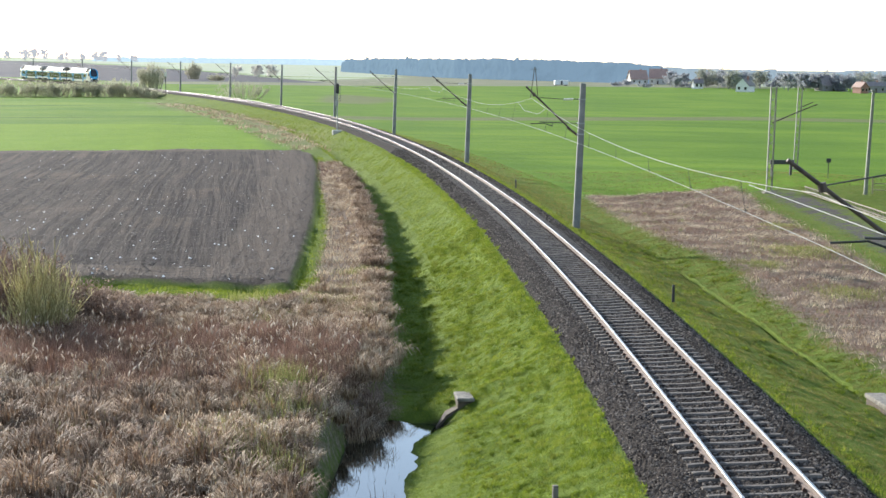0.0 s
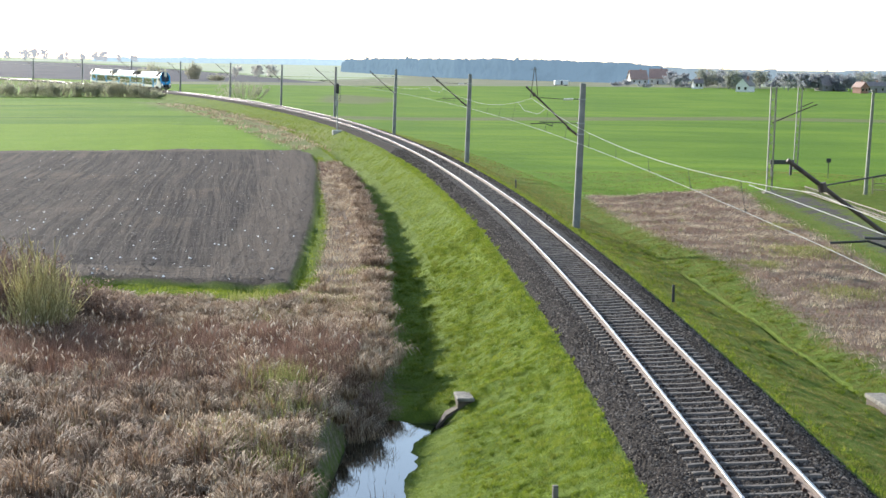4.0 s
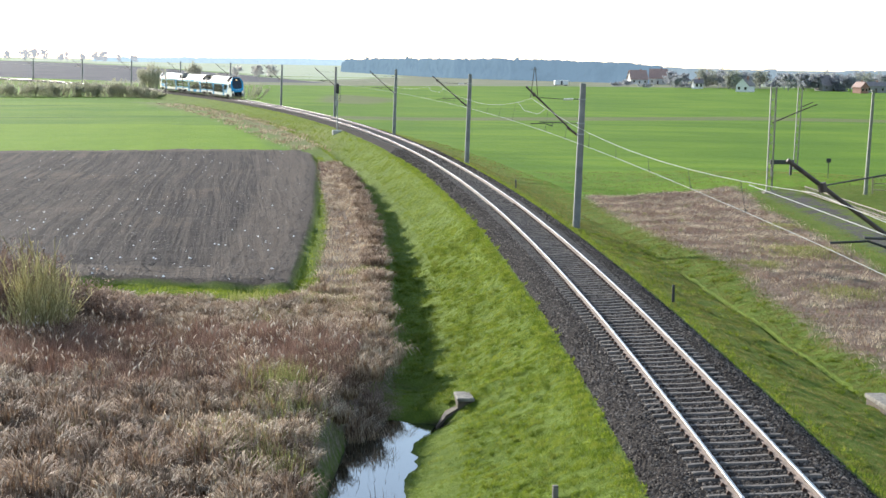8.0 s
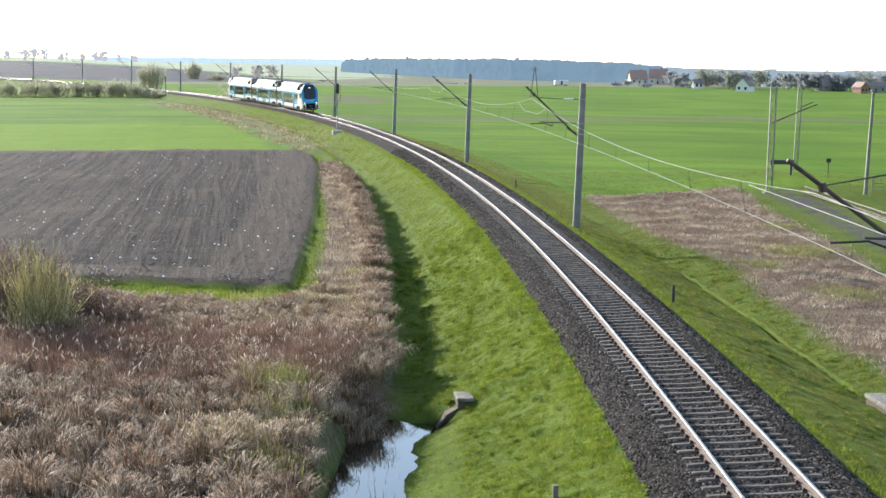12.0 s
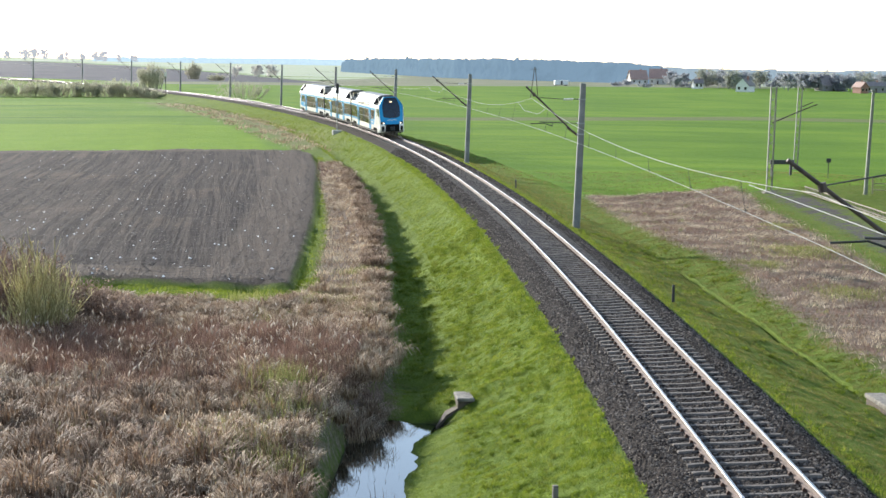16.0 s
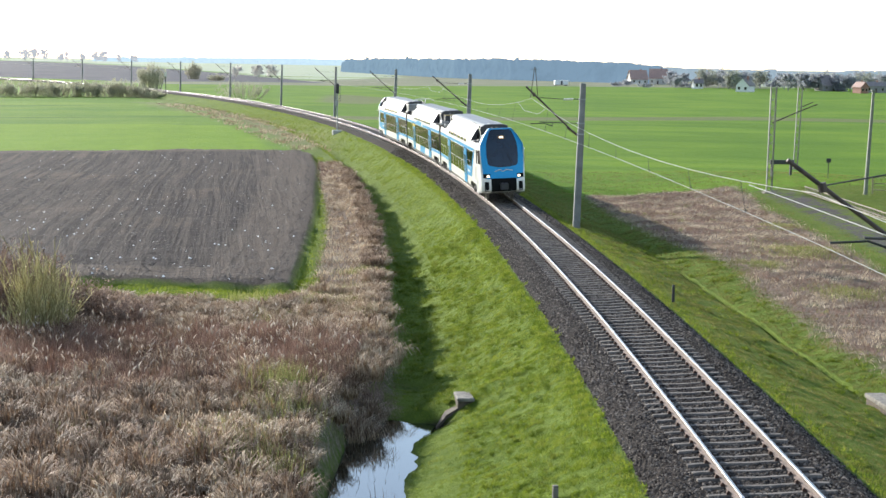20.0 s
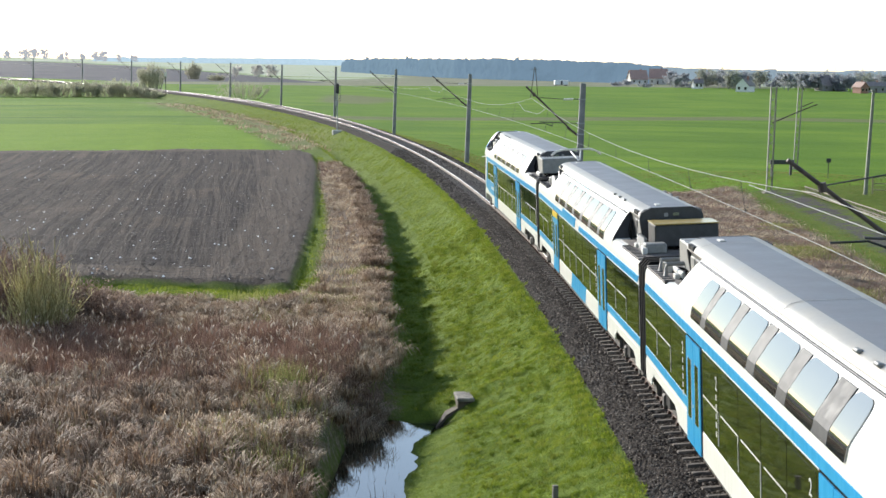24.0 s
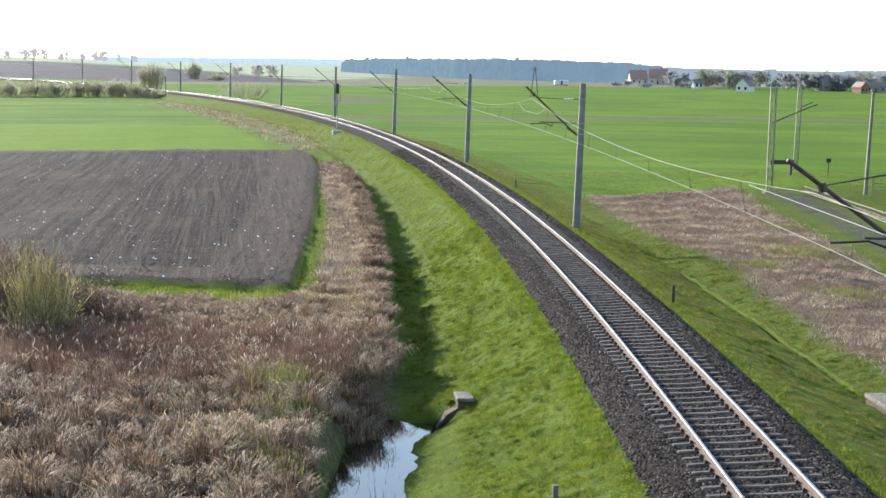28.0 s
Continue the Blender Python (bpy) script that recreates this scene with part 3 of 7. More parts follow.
M["concrete_mast"] = plain("grey_mast_concrete", (0.215, 0.215, 0.205, 1), 0.85, vary=0.15, scale=1.3, bump=0.25)


def build_masts():
    body = mast_body(7.75)
    for i, s in enumerate(MAST_S):
        x, y = spot(s, 3.05)
        m = pose(x, y, -0.62, 0, 1.2, math.degrees(heading(s)))
        t = thing("overhead_line_mast", m, "grey concrete railway mast carrying a brown tubular wire support", "mast", "masts along the track")
        part("post", body, None, t)
        zb = 0.62
        off = STAGGER[i] - 3.05
        tip = (off - 0.45, 0, 6.85 + zb) if i else (off + 0.10, 0, 6.30 + zb)
        rise = (tip[2] - zb - 4.35) / (tip[0] + 0.2)
        g = Geo()
        g.tube([(-0.2, 0, 4.35 + zb), tip], 0.048 if i else 0.045, 8)
        xc = off + (0.02 if i else 0.85)
        zc = 4.35 + zb + rise * (xc + 0.2)
        g.tube([(xc, 0, zc - 0.09), (xc - 0.05, 0, zc + 0.09)], 0.09, 8)
        part("bracket_tube", g, M["tube"], t, "slanting rusty brown steel tube")
        g = Geo()
        g.tube([(-0.2, 0, 6.28 + zb), (-0.55, 0, 6.28 + zb)], 0.022, 6)
        if i:
            g.tube([(-1.0, 0, 6.26 + zb), (off + 0.12, 0, 6.30 + zb)], 0.018, 6)
        else:
            g.tube([(-1.0, 0, 6.10 + zb), (off * 0.72, 0, 5.83 + zb)], 0.018, 6)
        part("top_tie", g, M["wire_dark"], t)
        g = Geo()
        insulator(g, (-0.5, 0, 6.28 + zb), (-1.02, 0, 6.24 + zb), 0.06, 0)
        part("tie_insulator", g, M["insulator"], t, "white porcelain insulator")
        g = Geo()
        insulator(g, (-0.25, 0, 4.42 + zb), (-0.75, 0, 4.76 + zb), 0.085, 0)
        part("tube_insulator", g, M["insulator_dark"], t, "brown porcelain insulator")
        g = Geo()
        off, zr = OVER[i][0] - 3.05, OVER[i][1] + 0.14 + zb
        g.tube([(-0.9, 0, zr), (off + 0.75, 0, zr), (off + (0.55 if i else 0.72), 0, zr)], 0.03, 6)
        g.tube([(-0.2, 0, zr), (-0.9, 0, zr)], 0.022, 6)
        g.tube([(off + 1.25, 0, zr), (off + 1.25, 0, zr - 0.22)], 0.025, 6)
        part("registration_tube", g, M["wire_dark"], t)
        g = Geo()
        g.tube([(off + 1.25, 0, zr - 0.2), (off + 0.8, 0, zr - 0.06), (off + 0.3, 0, zr - 0.1), (off + 0.05, 0, OVER[i][1] + zb + 0.02)], 0.026, 6)
        part("steady_arm", g, M["iron"], t)
        for zz in (4.42 + zb, 6.28 + zb, zr):
            g = Geo()
            g.box(-0.22, -0.15, zz - 0.035, 0.17, 0.15, zz + 0.035, 0.01)
            part("mast_bracket", g, M["mast"], t)
        if i == 0:
            g = Geo()
            insulator(g, (0.7 - 3.05, 0, 5.86 + zb), (0.7 - 3.05, 0, 5.72 + zb), 0.06, 0)
            part("hanger", g, M["insulator_dark"], t)


def build_wires():
    spans = [(-40.0, 0.3, 5.7)] + [(s, 0.7 if k == 0 else o, z) for k, (s, o, z) in enumerate(zip(MAST_S, STAGGER, MESS))] + [(640.0, 0.2, 6.3)]
    wire = [(0.5, 4.66)] + OVER + [(0.1, 4.83)]
    mess, cont = [], []
    w = thing("overhead_wires", pose(0, 0, 0), "pale overhead line wires with droppers hung above the track", "wires")
    drop = []
    for n, ((s0, o0, z0), (s1, o1, z1)) in enumerate(zip(spans, spans[1:])):
        (p0, c0), (p1, c1) = wire[n], wire[n + 1]
        sag = SAG if s1 > 60 and s0 > 50 else 0.78
        if s0 < 0:
            sag = 0.25
        for k in range(17):
            u = k / 16
            s, o = s0 + (s1 - s0) * u, o0 + (o1 - o0) * u
            mess.append((*spot(s, o), z0 + (z1 - z0) * u - sag * 4 * u * (1 - u)))
            cont.append((*spot(s, p0 + (p1 - p0) * u), c0 + (c1 - c0) * u))
        for k in range(1, 8):
            u = k / 8
            s, o = s0 + (s1 - s0) * u, o0 + (o1 - o0) * u
            if 0 < s < 320:
                x, y = spot(s, p0 + (p1 - p0) * u)
                g = Geo()
                zc = c0 + (c1 - c0) * u
                g.tube([(x, y, zc), (*spot(s, o), z0 + (z1 - z0) * u - sag * 4 * u * (1 - u))], 0.007, 4)
                g.box(x - 0.018, y - 0.018, zc + 0.01, x + 0.018, y + 0.018, zc + 0.07, 0)
                drop.append(g)
    for name, pts, r in (("messenger_wire", mess, 0.0078), ("contact_wire", cont, 0.0078)):
        g = Geo()
        g.tube(pts, r, 5)
        part(name, g, M["wire"], w)
    for g in drop:
        part("dropper", g, M["wire_dark"], w)
    # Y-shaped stitch wires at the supports
    for (s, o, z) in spans[1:7]:
        g = Geo()
        low = z - 0.30 if s < 30 else z - 0.75
        end = z - 0.30 if s < 30 else z - SAG * 4 * (6 / 54) * (48 / 54)
        g.tube([(*spot(s + u, o), end if abs(u) == 6 else low) for u in (-6, -3, 0, 3, 6)], 0.009, 5)
        part("stitch_wire", g, M["wire"], w)


build_masts()
build_wires()


# ---------------- small trackside things ----------------
def ground_at(x, y):
    s, o = inverse(x, y)
    return float(land(s, o)[0])


def build_signal():
    x, y = spot(188.0, -3.1)
    t = thing("railway_signal", pose(x, y, -0.85, 0, 0, math.degrees(heading(188))), "grey railway signal post seen from behind, on a pale concrete base", "signal")
    g = Geo()
    g.box(-0.55, -0.5, -0.6, 0.55, 0.5, 0.42, 0.05)
    part("base", g, M["seal_stone"], t, "pale concrete block")
    g = Geo()
    g.tube([(0, 0, 0.4), (0, 0, 6.2)], 0.075, 10)
    part("post", g, M["mast"], t)
    g = Geo()
    g.box(-0.2, -0.12, 4.9, 0.2, 0.1, 6.1, 0.03)
    for z in (5.15, 5.5, 5.85):
        g.tube([(0, -0.1, z), (0, -0.3, z)], 0.11, 8)
    part("signal_head", g, M["black"], t)
    g = Geo()
    g.box(-0.28, -0.1, 3.4, 0.12, 0.05, 4.0, 0.02)
    part("relay_box", g, M["mast"], t)
    g = Geo()
    for d in (-0.38, 0.38):
        g.tube([(d, 0.12, 4.0), (d, 0.12, 5.9)], 0.025, 5)
    for z in np.arange(4.0, 5.95, 0.31):
        g.tube([(-0.38, 0.12, z), (0.38, 0.12, z)], 0.02, 5)
    part("ladder_cage", g, M["iron"], t)


def build_far_post():
    s, o = FAR_POST
    x, y = spot(s, o)
    t = thing("distant_signal", pose(x, y, float(land(s, o)), 0, 0, math.degrees(heading(s))), "slim dark signal post with a white plate beside the curve", "signal")
    g = Geo()
    g.tube([(0, 0, -0.3), (0, 0, 4.4)], 0.09, 8)
    part("post", g, M["iron"], t)
    g = Geo()
    g.box(-0.26, -0.05, 4.1, 0.26, 0.05, 5.3, 0.03)
    part("plate", g, M["insulator"], t, "white plate")


FAR_POST = (378.0, -3.0)


def marker_post(x, y, z, h, name, label, mat, r=0.06):
    t = thing(name, pose(x, y, z, 1.2, -0.8, 12), label, "post")
    g = Geo()
    g.box(-r, -r * 0.8, -0.3, r, r * 0.8, h, 0.015)
    part("post", g, M[mat], t)
    g = Geo()
    g.box(-r * 1.05, -r * 0.85, h, r * 1.05, r * 0.85, h + 0.05, 0.015)
    part("cap", g, M["iron" if mat == "black" else mat], t)


def build_culverts():
    x, y = spot(36.6, -5.45)
    z = float(land(36.3, -5.45)) + 0.04
    t = thing("culvert_headwall", pose(x, y, z, 0, 0, math.degrees(heading(36)) + 4), "weathered concrete culvert head with a square cap slab", "culvert")
    g = Geo()
    g.box(-0.26, -0.52, 0.06, 0.26, 0.52, 0.17, 0.03)
    part("cap_slab", g, M["lichen_concrete"], t, "lichened square cap slab")
    g = Geo()
    g.box(-0.23, -0.46, -1.0, 0.23, 0.46, 0.06, 0.02)
    part("shaft", g, M["brown_concrete"], t)
    g = Geo()
    g.loft([[(x, y, z) for y, z in ((-0.42, z0 - 0.12), (0.34, z0 - 0.12), (0.34, z0), (-0.42, z0))] for x, z0 in ((-0.23, -0.14), (-0.55, -0.34), (-0.85, -0.72))])
    part("apron", g, M["brown_concrete"], t, "sloping earth-stained concrete apron")
    g = Geo()
    rim = [[(-0.62, 0.28 * math.cos(q) * r - 0.05, 0.28 * math.sin(q) * r - 0.92) for q in np.linspace(0, 6.283, 15)[:-1]] for r in (1.0, 0.78)]
    back = [[(0.4, y, z) for x, y, z in ring] for ring in rim]
    g.loft([back[0], rim[0], rim[1], back[1]], caps=False)
    part("pipe_mouth", g, M["brown_concrete"], t, "round concrete pipe mouth", smooth=True)
    x, y = spot(34.3, 6.45)
    z = float(land(34.3, 6.45))
    t = thing("concrete_slab", pose(x, y, z + 0.32, 0, 0, 4), "long grey concrete culvert slab lying over the ditch", "slab")
    g = Geo()
    g.box(-0.30, -1.0, -0.14, 0.30, 1.0, 0.0, 0.025)
    part("slab", g, M["lichen_concrete"], t)
    g = Geo()
    g.box(-0.26, -0.97, -1.0, 0.24, 0.95, -0.14, 0.02)
    part("wall", g, M["brown_concrete"], t)


M["seal_stone"] = plain("pale_cast_concrete", (0.46, 0.45, 0.42, 1), 0.85, vary=0.12, scale=3, bump=0.3)
M["lichen_concrete"] = plain("lichened_concrete", (0.235, 0.212, 0.172, 1), 0.9, vary=0.26, scale=5, bump=0.5)
M["brown_concrete"] = plain("mossy_brown_concrete", (0.115, 0.090, 0.062, 1), 0.9, vary=0.2, scale=4, bump=0.4)
build_signal()
build_far_post()
build_culverts()
_x, _y = spot(48.7, 2.95)
marker_post(_x, _y, -0.62, 0.62, "marker_post", "short black trackside marker post", "black", 0.05)
_x, _y = spot(102.2, 3.2)
marker_post(_x, _y, -0.62, 0.55, "marker_post", "short black trackside marker post beside the sown field", "black", 0.05)
_x, _y = spot(23.6, -4.0)
marker_post(_x, _y, float(land(23.6, -4.0)), 0.26, "boundary_stone", "small pale boundary stone in the grass", "concrete", 0.06)


# ---------------- disused line on the right ----------------
def lattice_mast(x, y, h, lean, turn, label):
    """Two channels joined by diagonal lacing."""
    z = ground_at(x, y)
    t = thing("lattice_mast", pose(x, y, z, 0, lean, turn), label, "mast", "old masts")
    for d in (-0.21, 0.21):
        g = Geo()
        s = 1 if d > 0 else -1
        g.loft([[(d - 0.05 * s, -0.09, zz), (d + 0.02 * s, -0.09, zz), (d + 0.02 * s, 0.09, zz), (d - 0.05 * s, 0.09, zz), (d - 0.05 * s, 0.07, zz), (d, 0.07, zz), (d, -0.07, zz), (d - 0.05 * s, -0.07, zz)] for zz in (-0.3, h)])
        part("channel", g, M["mast_old"], t)
    for zz in np.arange(0.4, h, 0.62):
        g = Geo()
        for e, f in ((-0.2, 0.2), (0.2, -0.2)):
            g.tube([(e, -0.09, zz - 0.15 * (e > 0)), (f, -0.09, zz + 0.31 - 0.15 * (e > 0))], 0.017, 4)
        part("lacing", g, M["mast_old"], t)
    g = Geo()
    g.box(-0.4, -0.35, -0.35, 0.4, 0.35, 0.12, 0.04)
    part("footing", g, M["concrete"], t)
    return t


def build_old_line():
    lattice_mast(23.35, 114.4, 7.6, 0.5, 8, "pale green lattice steel mast on an overgrown bank")
    t = lattice_mast(34.1, 155.0, 8.0, 1.4, 8, "rusty pale lattice steel mast with a bracket arm")
    g = Geo()
    g.tube([(-2.6, 0, 4.4), (-0.2, 0, 5.5), (1.8, 0, 6.35)], 0.06, 6)
    g.tube([(0.2, 0, 6.0), (1.4, 0, 6.55)], 0.04, 6)
    part("bracket_arm", g, M["tube"], t)
    x, y = 29.5, 111.4
    t = thing("concrete_mast", pose(x, y, ground_at(x, y), 0, 1.8, 0), "slim leaning pale concrete mast", "mast", "old masts")
    g = Geo()
    g.loft([[(a * w, b * w, z) for a, b in ((-1, -1), (1, -1), (1, 1), (-1, 1))] for z, w in ((-0.4, 0.12), (7.2, 0.08))])
    part("post", g, M["mast_old"], t)
    g = Geo()
    g.box(-0.14, -0.14, 7.15, 0.14, 0.14, 7.3, 0.03)
    part("cap", g, M["mast_old"], t)
    # heavy beam on two legs
    x, y = 27.1, 128.2
    t = thing("steel_beam_stand", pose(x, y, ground_at(x, y), 0, 0, 12), "dark steel beam standing on two short legs", "beam")
    g = Geo()
    g.box(-1.0, -0.16, 0.95, 1.0, 0.16, 1.3, 0.03)
    part("beam", g, M["iron"], t)
    for d in (-0.8, 0.8):
        g = Geo()
        g.box(d - 0.09, -0.1, -0.3, d + 0.09, 0.1, 0.95, 0.02)
        part("leg", g, M["iron"], t)
    # lattice girder lying on the bank
    a, b = Vector((25.6, 113.0, 0)), Vector((27.6, 93.0, 0))
    a.z, b.z = ground_at(a.x, a.y) + 0.12, ground_at(b.x, b.y) + 0.12
    d = (b - a)
    L = d.length
    m = Matrix.Translation(a) @ d.to_track_quat("X", "Z").to_matrix().to_4x4()
    t = thing("lattice_girder", m, "dismantled tan-painted lattice girder lying on the bank", "girder")
    for yy, zz in ((-0.22, 0), (0.22, 0), (0, 0.34)):
        g = Geo()
        g.box(0, yy - 0.03, zz - 0.03, L, yy + 0.03, zz + 0.03, 0.008)
        part("chord", g, M["girder_paint"], t)
    n = 26
    for i in range(n):
        g = Geo()
        x0, x1 = L * i / n, L * (i + 1) / n
        for yy in (-0.22, 0.22):
            g.tube([(x0, yy, 0), ((x0 + x1) / 2, 0, 0.34), (x1, yy, 0)], 0.016, 4)
        part("brace", g, M["girder_paint"], t)
    # railing
    x, y = 30.2, 112.2
    t = thing("pale_railing", pose(x, y, ground_at(x, y) - 0.1, 0, 0, -28), "faded yellow three-bar railing beside the old line", "railing")
    for i in range(5):
        g = Geo()
        g.box(i * 2.2 - 0.05, -0.05, -0.2, i * 2.2 + 0.05, 0.05, 1.35, 0.01)
        part("post", g, M["yellow_rail"], t)
    for zz in (0.4, 0.85, 1.3):
        g = Geo()
        g.box(-0.1, 0.05, zz - 0.035, 9.0, 0.09, zz + 0.035, 0.008)
        part("rail", g, M["yellow_rail"], t)
    # small dark sign on a stake
    x, y = 29.5, 122.5
    t = thing("stake_sign", pose(x, y, ground_at(x, y), 0, 0, 0), "small dark square sign on a stake", "sign")
    g = Geo()
    g.tube([(0, 0, -0.2), (0, 0, 1.4)], 0.03, 6)
    part("stake", g, M["iron"], t)
    g = Geo()
    g.box(-0.17, -0.03, 1.2, 0.17, 0.0, 1.52, 0.01)
    part("plate", g, M["black"], t)


M["white_paint"] = plain("old_white_paint", (0.47, 0.45, 0.35, 1), 0.6, vary=0.15)
build_old_line()


# ---------------- the train ----------------
def paint(name, col, rough=0.28, vary=0.03, dirt=0.25):
    """Gloss coach paint with road dust that thickens in patches."""
    n = Nodes(name)
    tc = n.t.nodes.new("ShaderNodeTexCoord").outputs["Object"]
    a, b = n.noise(0.9, 5, vec=tc), n.noise(5.0, 4, vec=tc, stretch=(1, 1, 0.25))
    c = n.mix(n.ramp(b, 0.35, 0.7, 0, dirt), col, tuple(x * 0.80 for x in col[:3]) + (1,))
    c = n.mix(n.ramp(a, 0.3, 0.7, 0, vary * 3), c, tuple(x * 0.9 for x in col[:3]) + (1,))
    n.set(Base_Color=c, Roughness=n.ramp(b, 0.3, 0.7, rough, rough + 0.15), Specular_IOR_Level=0.12, Coat_Weight=0.35, Coat_Roughness=0.05, Coat_IOR=1.45)
    return n.m


def glass(name, col, ior=1.5, rough=0.03):
    n = Nodes(name)
    tc = n.t.nodes.new("ShaderNodeTexCoord").outputs["Object"]
    n.set(Base_Color=n.mix(n.ramp(n.noise(0.8, 3, vec=tc), 0.4, 0.6), col, tuple(x * 1.5 for x in col[:3]) + (1,)), Roughness=rough, IOR=ior, Specular_IOR_Level=0.5)
    return n.m


def lamp_glow(name, col, strength):
    n = Nodes(name)
    n.set(Base_Color=col, Emission_Color=col, Emission_Strength=strength, Roughness=0.2)
    return n.m


M["white"] = paint("white_coach_paint", (0.78, 0.765, 0.70, 1))
M["blue"] = paint("blue_coach_paint", (0.026, 0.315, 0.600, 1))
M["pale_blue"] = paint("pale_blue_coach_paint", (0.36, 0.68, 0.80, 1))
M["yellow"] = paint("yellow_coach_paint", (0.75, 0.52, 0.04, 1))
M["glass"] = glass("tinted_glass", (0.012, 0.012, 0.007, 1), 1.45)
M["upper_glass"] = glass("upper_deck_glass", (0.020, 0.022, 0.020, 1), 2.9, 0.04)
M["windscreen"] = glass("windscreen_glass", (0.008, 0.016, 0.026, 1), 1.62)
M["roof"] = plain("satin_roof_metal", (0.165, 0.168, 0.175, 1), 0.5, 0.25, vary=0.06, scale=1.2)
M["pillar"] = plain("grey_window_pillar", (0.055, 0.056, 0.058, 1), 0.6, 0.0, vary=0.05, spec=0.2)
M["roof_light"] = plain("pale_roof_edge", (0.33, 0.312, 0.27, 1), 0.45, 0.0, vary=0.05, scale=1.2)
M["grey_box"] = plain("grey_equipment_paint", (0.25, 0.245, 0.225, 1), 0.5, 0.1, vary=0.1)
M["dark_box"] = plain("dark_equipment_paint", (0.040, 0.040, 0.042, 1), 0.5, 0.1, vary=0.15)
M["rubber"] = plain("black_rubber", (0.012, 0.012, 0.012, 1), 0.95, vary=0.1, spec=0.05)
M["bogie"] = plain("dusty_bogie_steel", (0.075, 0.066, 0.058, 1), 0.75, 0.3, vary=0.2)
M["wheel"] = plain("wheel_steel", (0.28, 0.265, 0.25, 1), 0.45, 0.8, vary=0.15)
M["seal"] = plain("pale_window_seal", (0.62, 0.60, 0.54, 1), 0.5, vary=0.06)
M["headlamp"] = lamp_glow("headlamp_light", (1.0, 0.88, 0.66, 1), 1.3)
M["amber"] = lamp_glow("amber_display", (1.0, 0.72, 0.42, 1), 1.3)

WALL_Z = [0.35, 3.06, 3.30, 3.46, 3.56, 3.85, 4.06, 4.18]
WALL_W = [1.40, 1.40, 1.385, 1.355, 1.30, 1.10, 0.94, 0.83]


def wall(z):
    return float(np.interp(z, WALL_Z, WALL_W))


def slab(grid_out, grid_in):
    """A closed plate between two equal grids of points."""
    g = Geo()
    r, c = len(grid_out), len(grid_out[0])
    vs = [p for row in grid_out for p in row] + [p for row in grid_in for p in row]
    k = r * c
    fs = []
    for i in range(r - 1):
        for j in range(c - 1):
            q = (i * c + j, i * c + j + 1, (i + 1) * c + j + 1, (i + 1) * c + j)
            fs.append(q)
            fs.append(tuple(k + a for a in q[::-1]))
    rim = [j for j in range(c)] + [i * c + c - 1 for i in range(1, r)] + [(r - 1) * c + j for j in range(c - 2, -1, -1)] + [i * c for i in range(r - 2, 0, -1)]
    for a, b in zip(rim, rim[1:] + rim[:1]):
        fs.append((a, k + a, k + b, b))
    return g.add(vs, fs)


def side_plate(poly, side, out=0.012, depth=0.03):
    """A plate on the flat side wall; poly in (x, z)."""
    g = Geo()
    y0, y1 = side * (1.40 - depth), side * (1.40 + out)
    n = len(poly)
    vs = [(x, y0, z) for x, z in poly] + [(x, y1, z) for x, z in poly]
    fs = [tuple(range(n))[::-1], tuple(range(n, 2 * n))] + [(i, (i + 1) % n, n + (i + 1) % n, n + i) for i in range(n)]
    return g.add(vs, fs)


def rect(x0, z0, x1, z1, r=0.0):
    if r <= 0:
        return [(x0, z0), (x1, z0), (x1, z1), (x0, z1)]
    a = r * 0.3
    return [(x0 + r, z0), (x1 - r, z0), (x1 - a, z0 + a), (x1, z0 + r), (x1, z1 - r), (x1 - a, z1 - a), (x1 - r, z1), (x0 + r, z1), (x0 + a, z1 - a), (x0, z1 - r), (x0, z0 + r), (x0 + a, z0 + a)]


def frame_line(g, x0, z0, x1, z1, side, w=0.022, out=0.022, only="lb"):
    """Pale lines along chosen edges of a pane: seals, or frame edges painted as lit."""
    y0, y1 = sorted((side * 1.41, side * (1.40 + out)))
    if "l" in only:
        g.box(x0, y0, z0, x0 + w, y1, z1)
    if "r" in only:
        g.box(x1 - w, y0, z0, x1, y1, z1)
    if "b" in only:
        g.box(x0, y0, z0, x1, y1, z0 + w)
    if "t" in only:
        g.box(x0, y0, z1 - w, x1, y1, z1)


def digit_mesh():
    cu = bpy.data.curves.new("class_digit", "FONT")
    cu.body, cu.size, cu.extrude, cu.align_x = "2", 0.36, 0.003, "CENTER"
    ob = bpy.data.objects.new("class_digit", cu)
    scene.collection.objects.link(ob)
    me = bpy.data.meshes.new_from_object(ob.evaluated_get(bpy.context.evaluated_depsgraph_get()))
    bpy.data.objects.remove(ob)
    me.materials.clear()
    me.materials.append(M["seal"])
    return me


DIGIT = digit_mesh()


